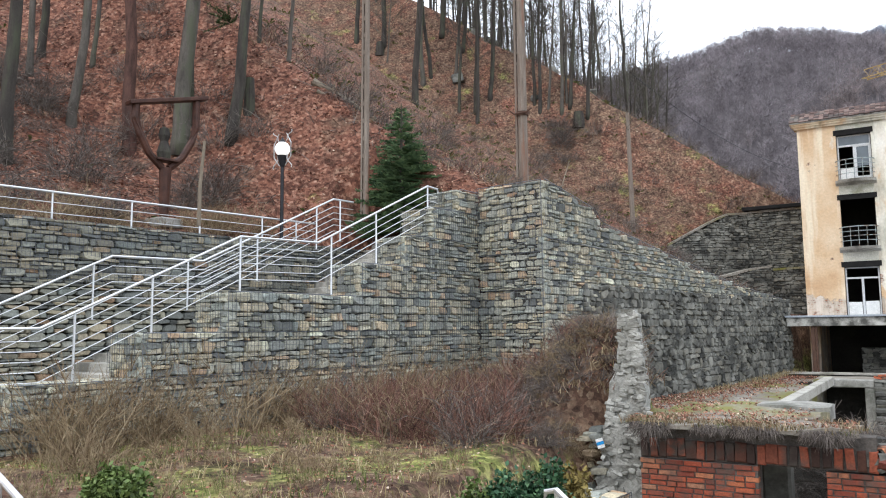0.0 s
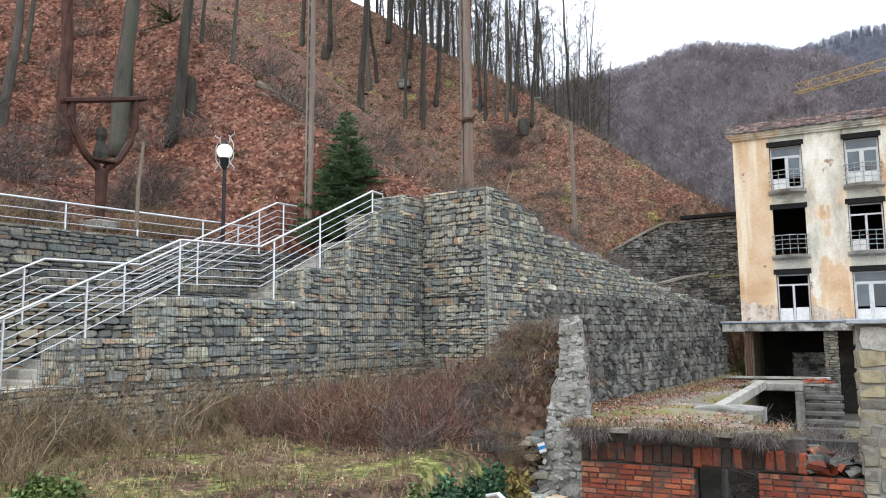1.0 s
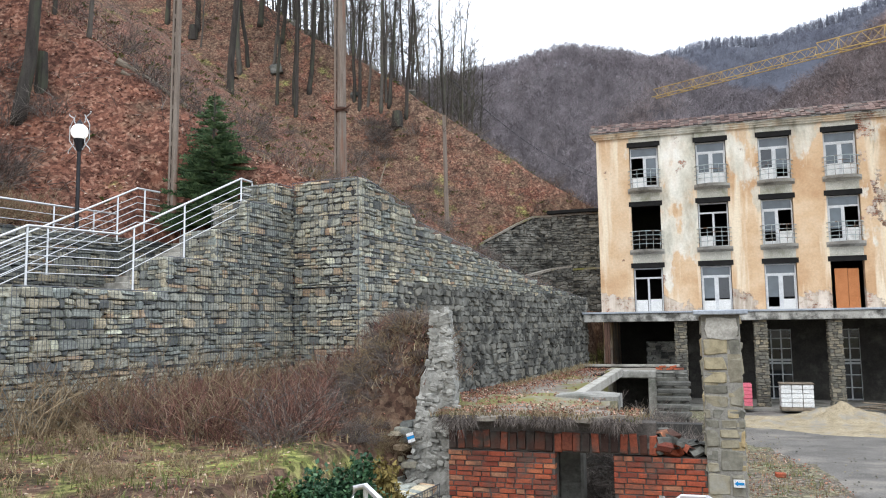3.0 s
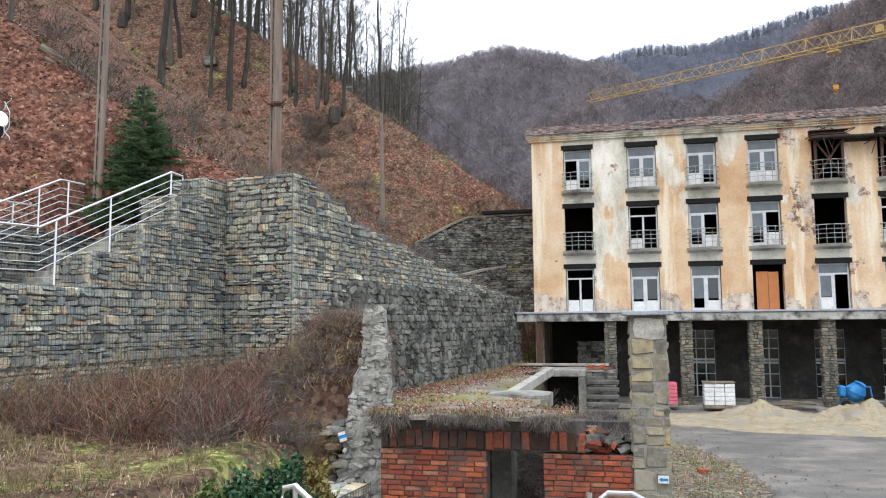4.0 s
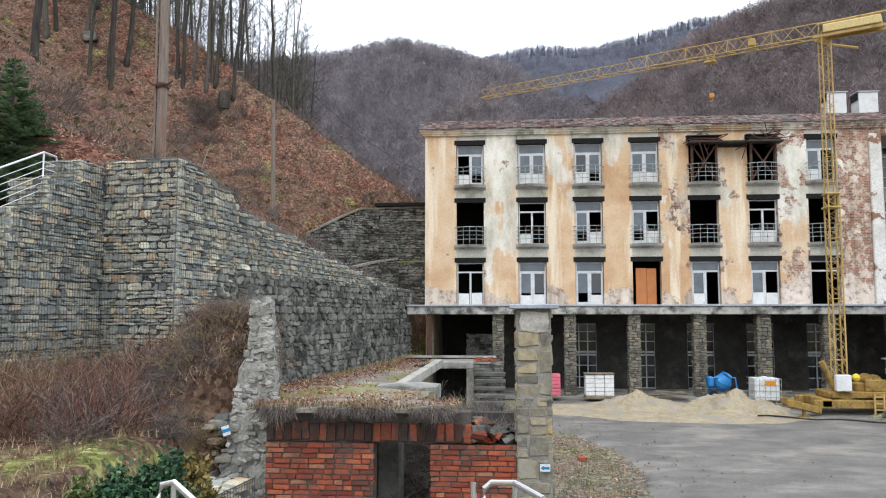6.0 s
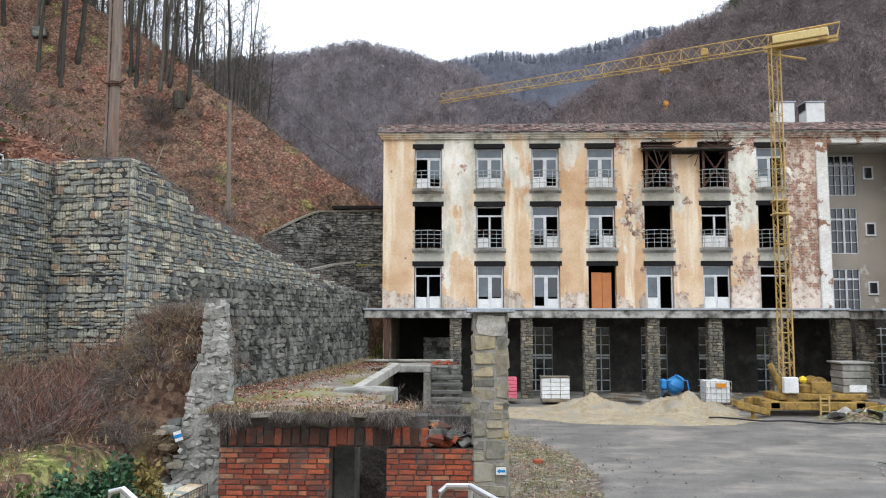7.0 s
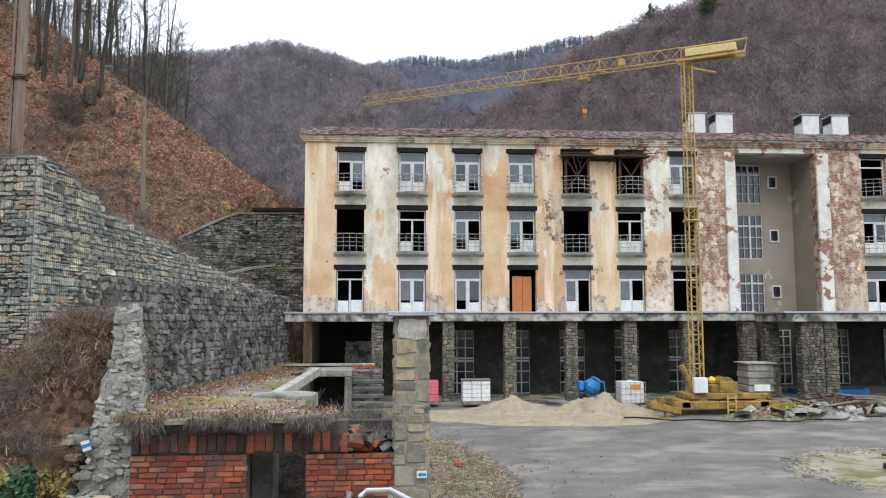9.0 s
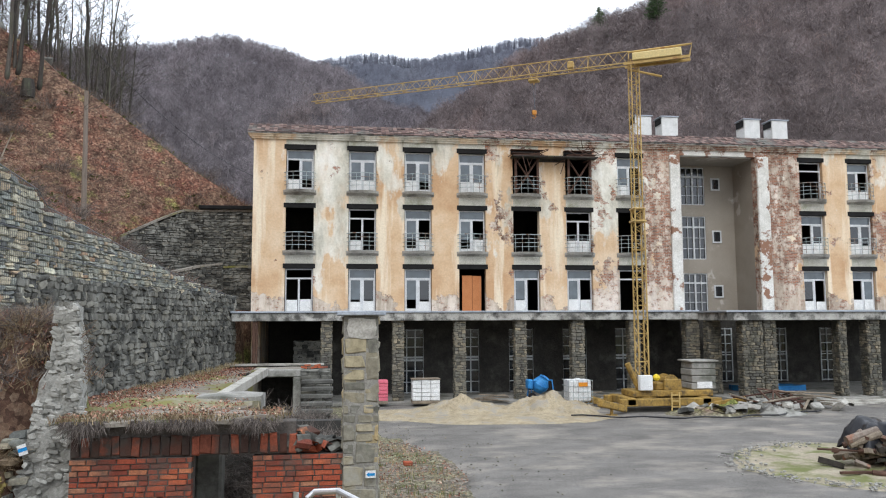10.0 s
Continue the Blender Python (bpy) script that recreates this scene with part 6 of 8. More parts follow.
for _ in range(1100):
    y = rg_.uniform(12.2, 19)
    x = -4.75 - 0.32 * (y - 12.2) + rg_.gauss(0, 0.7)
    leaf(x, y, height(x, y), rg_, rg_.uniform(0.02, 0.045))
for _ in range(1600):
    y = rg_.uniform(13, 26)
    leaf(rg_.uniform(0.5, road_edge(y) + 0.2), y, 0.03, rg_, rg_.uniform(0.02, 0.045))
tagged(new("fallen_leaves", lf.mesh("fallen_leaves", M_leafred)), "fallen red brown beech leaves on the slope", "leaves", "", "stuff")


# twigs and low plants over the slope
tw, gp = Geo(), Geo()
for _ in range(2600):
    y = rg_.uniform(4, 62)
    x = lerp_list(FOOT_X, y) - rg_.random() ** 1.2 * 24 - 0.1
    z = height(x, y)
    if rg_.random() < (0.3 if y > 22 else 0.04):
        for _ in range(9):
            a = rg_.uniform(0, 6.28)
            L = rg_.uniform(0.1, 0.3)
            d = Vector((math.cos(a), math.sin(a), 0))
            p = Vector((x, y, z)) + d * 0.04
            s_ = Vector((-d.y, d.x, 0)) * L * 0.22
            q = p + d * L * 0.6 + Vector((0, 0, L * 0.5))
            gp.add([p, q + s_, q + d * L * 0.35, q - s_], [(0, 1, 2, 3)])
    else:
        for _ in range(4):
            a = rg_.uniform(0, 6.28)
            L = rg_.uniform(0.2, 0.8)
            p = Vector((x + rg_.gauss(0, 0.25), y + rg_.gauss(0, 0.25), z + 0.03))
            e = p + Vector((math.cos(a) * L, math.sin(a) * L, rg_.uniform(0.0, 0.55) * L))
            tw.tube([p, p.lerp(e, 0.5) + Vector((0, 0, 0.03)), e], 0.011, 3, 0.004, caps=False)
brush = [Geo(), Geo(), Geo()]
for _ in range(2300):
    if rg_.random() < 0.25:
        y = rg_.uniform(12.2, 19)
        x = -4.75 - 0.32 * (y - 12.2) + rg_.gauss(-0.1, 0.6)
        hh_ = 0.1 + 0.4 * max(0.0, 0.35 + noise.noise(Vector((x * 1.6, y * 1.6, 8))))
    else:
        y = rg_.uniform(18.5, 62)
        x = lerp_list(FOOT_X, y) - rg_.random() ** 1.3 * 20 - 0.1
        hh_ = rg_.uniform(0.25, 0.7)
    k = 0 if noise.noise(Vector((x * 0.9, y * 0.9, 3))) > 0.05 else rg_.choice((1, 2))
    z = height(x, y)
    for _ in range(11):
        p = Vector((x + rg_.gauss(0, 0.2), y + rg_.gauss(0, 0.2), z - 0.03))
        e = p + Vector((rg_.gauss(0, 0.5), rg_.gauss(0, 0.5), rg_.uniform(0.3, 1.0))) * hh_
        brush[k].tube([p, e], 0.008, 3, 0.003, caps=False)
for g_, m__, lb in zip(brush, (M_stemred, M_stemtan, M_stemgrey), ("red brown brushwood on the cleared slope", "dry tan brushwood on the cleared slope", "grey brushwood on the cleared slope")):
    tagged(new("brushwood", g_.mesh("brushwood", m__)), lb, "brushwood", "", "stuff")
tagged(new("fallen_twigs", tw.mesh("fallen_twigs", M_stemgrey)), "fallen grey twigs on the leaf litter", "twigs", "", "stuff")
tagged(new("low_plants", gp.mesh("low_plants", M_green)), "low green bramble leaves on the slope", "plants", "", "stuff")

# fallen trunks, stumps and rocks on the slope
def log(x, y, L, r, yaw, label):
    z = on_hill(x, y)
    a = radians(yaw)
    x2, y2 = x + math.cos(a) * L, y + math.sin(a) * L
    ob = new("fallen_log", Geo().tube([(x, y, z + r), ((x + x2) / 2, (y + y2) / 2, (z + on_hill(x2, y2)) / 2 + r * 1.3), (x2, y2, on_hill(x2, y2) + r)], r, 9, r * 0.75).mesh("fallen_log", M_wood))
    return tagged(ob, label, "log", "fallen logs")


log(-16.4, 18.75, 2.1, 0.13, 44, "pale fallen trunk lying on the leaf litter")
log(-16.1, 18.6, 2.0, 0.07, 49, "pale fallen trunk lying on the leaf litter")
rl = random.Random(8)
for _ in range(9):
    y = rl.uniform(24, 55)
    log(lerp_list(FOOT_X, y) - rl.uniform(2, 13), y, rl.uniform(0.9, 2.2), rl.uniform(0.03, 0.07), rl.uniform(60, 110), "cut branch lying on the cleared slope")
for x, y, r, h in ((-32.7, 44.8, 0.3, 0.8), (-17.9, 17.4, 0.16, 1.0), (-18.1, 46.9, 0.35, 0.8)):
    g = Geo().tube([(0, 0, -0.3), (0.02, 0.0, h * 0.4), (0.0, 0.02, h)], r * 1.25, 11, r * 0.9)
    tagged(place(new("tree_stump", g.mesh("tree_stump", M_barkdark)), Matrix.Translation((x, y, on_hill(x, y)))), "old dark tree stump on the slope", "stump", "stumps")
for _ in range(22):
    y = rl.uniform(38, 60)
    x = lerp_list(FOOT_X, y) - rl.uniform(13, 24)
    v, f = SHAPES[rl.randrange(len(SHAPES))]
    s = rl.uniform(0.3, 0.9)
    ob = new("rock", mesh_of("rock", [(a * s * 1.3, b * s, c * s) for a, b, c in v], f, M_dark_o))
    ob.matrix_basis = Matrix.Translation((x, y, on_hill(x, y) - 0.12)) @ pose(0, 0, 0, rl.uniform(-30, 30), rl.uniform(-20, 20), rl.uniform(0, 360))
    tagged(ob, "grey rock outcrop among the leaves", "rock", "rocks")

# ---- bare woods on the far hills ----
def wood_tree(rnd):
    """A far tree of height 1: trunk, limbs and a rounded crown of fine twigs, all slim triangles."""
    tris = []

    def sliver(p, e, w):
        d = Vector((rnd.gauss(0, 1), rnd.gauss(0, 0.3), rnd.gauss(0, 0.6))).cross(e - p).normalized() * w
        tris.append((p - d, p + d, e))
    top = rnd.uniform(0.6, 0.75)
    wide = rnd.uniform(0.17, 0.26)
    sliver(Vector((0, 0, -0.1)), Vector((rnd.gauss(0, 0.02), 0, top + 0.1)), 0.011)
    for _ in range(8):
        p = Vector((0, 0, rnd.uniform(0.25, 0.6)))
        a = rnd.uniform(0, 6.28)
        sliver(p, p + Vector((math.cos(a) * wide, math.sin(a) * wide, rnd.uniform(0.1, 0.32))) * rnd.uniform(0.6, 1.0), 0.006)
    for _ in range(105):
        a, u, h = rnd.uniform(0, 6.28), rnd.random() ** 0.5, rnd.random()
        rad = wide * u * math.sin(math.pi * (0.12 + 0.86 * h)) ** 0.7
        p = Vector((math.cos(a) * rad, math.sin(a) * rad, 0.3 + 0.62 * h))
        d = Vector((math.cos(a) * 0.7 + rnd.gauss(0, 0.4), math.sin(a) * 0.7 + rnd.gauss(0, 0.4), rnd.uniform(0.2, 1.1))).normalized()
        sliver(p, p + d * rnd.uniform(0.06, 0.16), rnd.uniform(0.0035, 0.007))
    return np.array([[tuple(q) for q in t] for t in tris])


WOOD_KINDS = [wood_tree(random.Random(900 + k)) for k in range(14)]


def wood(name, G, count, hmin, hmax, mat, seed, label, first, last, low=0.0, rows_n=16, n=150):
    rnd = random.Random(seed)
    out = []
    for k in range(count):
        i = rnd.uniform(first, last)
        j = (low + (1 - low) * rnd.random() ** 0.75) * (rows_n - 0.01)
        i0, j0 = int(i), int(j)
        q = G.v[j0 * (n + 1) + i0]
        q2 = G.v[min(rows_n, j0 + 1) * (n + 1) + i0 + 1]
        u, w_ = i - i0, j - j0
        at = np.array((q[0] + (q2[0] - q[0]) * u, q[1] + (q2[1] - q[1]) * w_, q[2] + (q2[2] - q[2]) * w_ - 1))
        a = rnd.uniform(0, 6.28)
        turn = np.array(((math.cos(a), -math.sin(a), 0), (math.sin(a), math.cos(a), 0), (0, 0, 1)))
        h = rnd.uniform(hmin, hmax)
        out.append((WOOD_KINDS[rnd.randrange(14)] @ turn.T) * np.array((h * rnd.uniform(0.85, 1.25), h, h)) + at)
    v = np.concatenate(out).reshape(-1, 3)
    me = bpy.data.meshes.new(name)
    me.vertices.add(len(v))
    me.vertices.foreach_set("co", v.ravel())
    me.loops.add(len(v))
    me.loops.foreach_set("vertex_index", np.arange(len(v), dtype=np.int32))
    me.polygons.add(len(v) // 3)
    me.polygons.foreach_set("loop_start", np.arange(0, len(v), 3, dtype=np.int32))
    me.materials.append(mat)
    me.update(calc_edges=True)
    return tagged(new(name, me), label, "woods", "", "stuff")


def twig_mat(name, c1, c2, tint):
    """Winter twigs that change from stand to stand."""
    m, n, l, b = base_mat(name)
    v = position(n, l)
    stand_ = noise_node(n, l, 0.014, 5, 0.6, v)
    r = ramp_node(n, [(0.36, c1), (0.55, c2), (0.68, tint)])
    l.new(stand_.outputs[0], r.inputs[0])
    tree = noise_node(n, l, 0.085, 3, 0.6, v)
    tr = ramp_node(n, [(0.36, (0.55, 0.55, 0.55)), (0.64, (1.35, 1.35, 1.35))])
    l.new(tree.outputs[0], tr.inputs[0])
    l.new(mixc(n, l, 1.0, r.outputs[0], tr.outputs[0], "MULTIPLY"), b.inputs["Base Color"])
    b.inputs["Roughness"].default_value = 0.95
    return m


# haze is put into the twig colours: paler, and bluest on the far ridge
M_woodL = twig_mat("grey winter twigs", (0.16, 0.14, 0.15), (0.225, 0.2, 0.21), (0.23, 0.19, 0.185))
M_woodR = twig_mat("brown winter twigs", (0.15, 0.123, 0.12), (0.21, 0.173, 0.17), (0.235, 0.165, 0.15))
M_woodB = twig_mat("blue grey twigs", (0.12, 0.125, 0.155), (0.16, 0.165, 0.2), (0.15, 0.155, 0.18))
wood("far_woods", GL, 5600, 17, 25, M_woodL, 1, "bare grey beech woods on the far hill", 36, 122)
wood("far_woods", GB, 4200, 17, 26, M_woodB, 3, "woods on the far ridge, tinted blue grey for haze", 38, 118, 0.45)
wood("far_woods", GR, 6600, 15, 23, M_woodR, 2, "bare brown beech woods on the near hill", 15, 106)
# the firs carry the same blue haze in their colour
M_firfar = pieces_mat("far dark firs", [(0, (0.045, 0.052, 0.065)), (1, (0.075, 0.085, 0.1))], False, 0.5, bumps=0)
fr_ = Geo()
rf = random.Random(6)
for _ in range(520):
    i = rf.randrange(40, 118)
    j = rf.choice((13, 14, 15, 16, 16))
    x, y, z = GB.v[j * 151 + i]
    x += rf.uniform(-7, 7)
    h = rf.uniform(12, 24)
    for k in range(4):
        zz = z + h * (0.1 + 0.2 * k)
        rr = h * 0.17 * (1 - k * 0.2)
        fr_.lathe([(rr, zz), (0.05, zz + h * 0.34)], Matrix.Translation((x, y, 0)), 6)
tagged(new("far_firs", fr_.mesh("far_firs", M_firfar)), "fir trees along the far ridge, tinted for haze", "woods", "", "stuff")
for az, d, h in ((-6.5, 412, 16), (19.8, 537, 26), (24, 500, 24), (1.2, 412, 15)):
    s_ = copy_thing(sp_, Matrix.Identity(4))
    k = h / 3.9
    x, y = d * math.sin(radians(az)), d * math.cos(radians(az))
    G_ = GR if az > 10 else GL
    z = min(((v[0] - x) ** 2 + (v[1] - y) ** 2, v[2]) for v in G_.v)[1]
    s_.matrix_basis = Matrix.Translation((x, y, z)) @ Matrix.Diagonal((k, k, k, 1))
    tagged(s_, "lone dark spruce among the bare far woods")


# ---- tower crane ----
def lattice(g, a, b, w, h, bays, r, up=Vector((0, 0, 1)), tri=False):
    """Chords and zigzag bracing of a lattice boom from a to b, adding to the parts in g (dict of Geos)."""
    a, b = Vector(a), Vector(b)
    d = (b - a).normalized()
    s = d.cross(up).normalized() * w / 2
    u = s.cross(d).normalized() * h
    corners = [-s, s, u] if tri else [-s, s, s + u, -s + u]
    for c in corners:
        g["chord"].tube([a + c, b + c], r, 6)
    n = len(corners)
    for i in range(bays):
        p, q = a.lerp(b, i / bays), a.lerp(b, (i + 1) / bays)
        m_ = p.lerp(q, 0.5)
        for k in range(n):
            c1, c2 = corners[k], corners[(k + 1) % n]
            g["brace"].tube([p + c1, m_ + c2, q + c1], r * 0.55, 4)
            if i % 2 == 0:
                g["brace"].tube([p + c1, p + c2], r * 0.5, 4)


crane = thing("tower_crane", "yellow self-erecting tower crane with chipped paint", "crane")
CX, CY = 13.42, 33.0
g = {"chord": Geo(), "brace": Geo()}
lattice(g, (CX, CY - 0.27, 0.9), (CX, CY - 0.27, 9.0), 0.44, 0.44, 13, 0.034, Vector((0, 1, 0)))
mast = part("lower_mast", g["chord"], M_yellow, crane)
part("lower_bracing", g["brace"], M_yellow, mast, kind="stuff")
g = {"chord": Geo(), "brace": Geo()}
lattice(g, (CX, CY - 0.2, 8.4), (CX, CY - 0.2, 15.9), 0.37, 0.37, 14, 0.028, Vector((0, 1, 0)))
mast2 = part("upper_mast", g["chord"], M_yellow, crane)
part("upper_bracing", g["brace"], M_yellow, mast2, kind="stuff")
JD = Vector((-14.75, 8.15, 0)).normalized()
J0, J1 = Vector((CX, CY, 15.75)), Vector((CX, CY, 15.75)) + JD * 8.6
J2 = Vector((CX, CY, 15.75)) + JD * 16.9
g = {"chord": Geo(), "brace": Geo()}
lattice(g, J0 + JD * 0.2, J1, 0.5, 0.62, 9, 0.028, tri=True)
jib = part("jib", g["chord"], M_yellow, crane)
part("jib_bracing", g["brace"], M_yellow, jib, kind="stuff")
g = {"chord": Geo(), "brace": Geo()}
lattice(g, J1, J2, 0.42, 0.46, 11, 0.023, tri=True)
jib2 = part("jib_tip", g["chord"], M_yellow, crane)
part("tip_bracing", g["brace"], M_yellow, jib2, kind="stuff")
sd = JD.cross(Vector((0, 0, 1)))
tz = Matrix(((JD.x, sd.x, 0, CX), (JD.y, sd.y, 0, CY), (0, 0, 1, 15.6), (0, 0, 0, 1)))
part("counter_jib", Geo().box(-2.5, 0.4, -0.3, -0.22, 0.05, 0.17, tz).box(-2.5, 0.4, 0.22, 0.3, 0.05, 0.17, tz).tube([tz @ Vector((-2.45, 0, 0.1)), tz @ Vector((-2.6, 0, 0.75)), tz @ Vector((0.2, 0, 0.72))], 0.05, 6), M_yellow, crane)
part("ballast_panel", Geo().box(-2.15, 0.0, -0.36, 0.36, 0.2, 0.56, tz, bev=0.03), surface("pale yellow panel", (0.6, 0.47, 0.2), (0.7, 0.57, 0.28), 2, 20, rough=0.5, bumps=0.1), crane, "pale yellow counter jib panel")
part("trolley", Geo().box(4.45, 4.95, -0.2, 0.2, -0.16, -0.05, tz, bev=0.03).tube([tz @ Vector((4.4, 0, 0.6)), tz @ Vector((4.7, 0, -0.3)), tz @ Vector((5.0, 0, 0.6))], 0.03, 5), M_yellow, crane)
part("winch", Geo().box(2.75, 3.05, -0.12, 0.12, 0.28, 0.62, tz, bev=0.03), M_yellow, crane)
hk = tz @ Vector((4.7, 0, -1.75))
part("hook_rope", Geo().tube([tz @ Vector((4.62, 0, -0.2)), hk + Vector((0, 0, 0.2))], 0.012, 4).tube([tz @ Vector((4.78, 0, -0.2)), hk + Vector((0.05, 0, 0.2))], 0.012, 4), M_wire, crane)
part("hook_block", Geo().box(hk.x - 0.11, hk.x + 0.11, hk.y - 0.06, hk.y + 0.06, hk.z - 0.02, hk.z + 0.2, bev=0.03).tube([hk + Vector((0, 0, -0.02)), hk + Vector((0.08, 0, -0.12)), hk + Vector((0.0, 0, -0.2)), hk + Vector((-0.09, 0, -0.13))], 0.025, 6), surface("orange hook paint", (0.5, 0.2, 0.03), (0.6, 0.28, 0.06), 3, 20, rough=0.5, bumps=0), crane)
part("strut", Geo().tube([tz @ Vector((0.2, 0, -0.1)), tz @ Vector((-1.25, 0, -0.6))], 0.055, 6), M_yellow, crane)
part("collar", Geo().box(CX - 0.3, CX + 0.3, CY - 0.34, CY + 0.3, 8.38, 8.46, bev=0.02).box(CX - 0.28, CX + 0.28, CY - 0.32, CY + 0.28, 8.95, 9.02, bev=0.02), M_yellow, crane)
part("base_frame", Geo().box(12.0, 16.6, 31.9, 32.2, 0.3, 0.62, bev=0.03).box(12.0, 16.6, 33.8, 34.1, 0.3, 0.62, bev=0.03).box(12.3, 12.7, 31.9, 34.1, 0.34, 0.66, bev=0.03).box(15.7, 16.1, 31.9, 34.1, 0.34, 0.66, bev=0.03), M_yellow_dirty, crane)
for x, y in ((11.4, 31.4), (11.4, 34.6), (16.6, 31.6), (16.6, 34.4)):
    part("outrigger", Geo().box(-0.9, 0.9, -0.14, 0.14, 0.22, 0.5, Matrix.Translation((x, y, 0.05)) @ pose(0, 0, 0, 0, 12 if x < 14 else -12, 35 if (x < 14) == (y < 33) else -35), bev=0.03).lathe([(0.24, 0.0), (0.24, 0.06), (0.07, 0.07), (0.07, 0.35)], Matrix.Translation((x, y, 0))), M_yellow_dirty, crane)
part("slewing_deck", Geo().box(12.7, 16.4, 32.3, 33.7, 0.66, 0.92, bev=0.03).lathe([(0.7, 0.5), (0.7, 0.7)], Matrix.Translation((CX, CY, 0))), M_yellow_dirty, crane)
part("control_box", Geo().box(12.95, 13.55, 32.1, 32.35, 0.95, 1.6, bev=0.03), M_plasticwhite, crane, "pale switch cabinet")
part("winch_drum", Geo().lathe([(0.3, -0.4), (0.34, -0.4), (0.34, -0.34), (0.22, -0.34), (0.22, 0.34), (0.34, 0.34), (0.34, 0.4), (0.0, 0.4)], Matrix.Translation((14.6, 33.0, 1.25)) @ pose(0, 0, 0, 90, 0, 0)).box(14.2, 15.0, 32.4, 32.55, 0.9, 1.4, bev=0.04).box(13.9, 14.3, 32.6, 33.3, 0.9, 1.25, bev=0.05), M_yellow_dirty, crane)
part("lower_boom", Geo().tube([(12.6, 32.6, 2.1), (13.1, 32.6, 1.0), (13.6, 32.6, 0.95)], 0.13, 8), M_yellow_dirty, crane)
part("work_lamp", Geo().lathe([(0.0, -0.16), (0.12, -0.1), (0.16, 0), (0.12, 0.1), (0.0, 0.16)], Matrix.Translation((13.75, 32.2, 1.5))), surface("bright yellow cap", (0.7, 0.5, 0.03), (0.8, 0.6, 0.05), 3, 20, rough=0.4, bumps=0), crane)
part("ladder", Geo().box(14.2, 14.26, 31.75, 31.8, 0.05, 0.9).box(14.55, 14.61, 31.75, 31.8, 0.05, 0.9).box(14.2, 14.6, 31.76, 31.79, 0.25, 0.3).box(14.2, 14.6, 31.76, 31.79, 0.5, 0.55).box(14.2, 14.6, 31.76, 31.79, 0.75, 0.8), M_yellow, crane)
for k in range(4):
    part("ballast_block", Geo().box(15.5 + 0.03 * (k % 2), 16.65, 32.5, 33.6, 0.93 + k * 0.3, 1.21 + k * 0.3, bev=0.03), M_conc, crane, "grey concrete ballast block")
part("ballast_lid", Geo().box(15.42, 16.75, 32.4, 33.7, 2.13, 2.2, bev=0.01), M_conc, crane)
part("name_plate", Geo().box(15.75, 16.45, 32.47, 32.495, 0.98, 1.26), M_plasticwhite, crane, "white rectangular plate")

# ---- building site clutter ----
def heap(name, cx, cy, rx_, ry_, h, mat, label, seed, cat):
    g = Geo()
    n, m_ = 88, 34
    for j in range(m_ + 1):
        t = j / m_
        for i in range(n):
            a = 2 * math.pi * i / n
            rr = t * (1 + 0.22 * noise.noise(Vector((math.cos(a) * 1.5, math.sin(a) * 1.5, seed))))
            x, y = cx + math.cos(a) * rr * rx_, cy + math.sin(a) * rr * ry_
            z = h * max(0, 1 - t) ** 0.85 * (1 + 0.8 * noise.noise(Vector((x * 1.1, y * 1.1, seed)))) + h * (0.3 * noise.noise(Vector((x * 2.5, y * 2.5, seed + 3))) + 0.16 * noise.noise(Vector((x * 6.5, y * 6.5, seed + 8)))) * min(1, 2.5 * (1 - t)) - 0.02
            g.v.append((x, y, z + 0.05))
    for j in range(m_):
        for i in range(n):
            i2 = (i + 1) % n
            g.f.append((j * n + i, (j + 1) * n + i, (j + 1) * n + i2, j * n + i2))
    return tagged(new(name, g.mesh(name, mat, True)), label, cat)


heap("sand_heap", 5.6, 34.3, 2.3, 2.4, 0.5, M_sand, "spread heap of yellow building sand", 1.0, "sand heap")
heap("sand_heap", 9.3, 33.6, 2.4, 2.2, 0.62, M_sand, "loose heap of yellow building sand", 2.0, "sand heap")
heap("sand_spread", 7.2, 31.2, 4.6, 1.8, 0.14, M_sand, "thin spill of sand over the yard", 3.0, "sand")
heap("sand_spread", 2.6, 33.0, 2.4, 2.0, 0.16, M_sand, "thin spill of sand and mortar dust", 5.0, "sand")
heap("earth_heap", 16.6, 31.2, 3.0, 1.6, 0.45, M_ground, "low heap of earth and rubbish under the crane", 4.0, "earth heap")
heap("rubble_heap", 18.2, 31.0, 1.7, 1.2, 0.5, M_conc, "heap of broken concrete and plaster", 6.0, "rubble heap")
rc = random.Random(55)
for k in range(46):
    x, y = rc.gauss(17.6, 1.6), rc.gauss(31.0, 0.9)
    v, f = SHAPES[rc.randrange(len(SHAPES))]
    s = rc.uniform(0.12, 0.48)
    ob = new("rubble_chunk", mesh_of("rubble_chunk", [(a * s * 1.4, b * s, c * s * 0.6) for a, b, c in v], f, rc.choice((M_conc, M_conc_pale, M_dark_o, M_dark_o, M_conc, M_conc_pale, M_dark_o, M_wood))))
    ob.matrix_basis = Matrix.Translation((x, y, 0.25 + 0.25 * math.exp(-((x - 18) / 1.2) ** 2))) @ pose(0, 0, 0, rc.uniform(-40, 40), rc.uniform(-30, 30), rc.uniform(0, 360))
    tagged(ob, "broken piece of concrete or plaster", "rubble", "rubble")


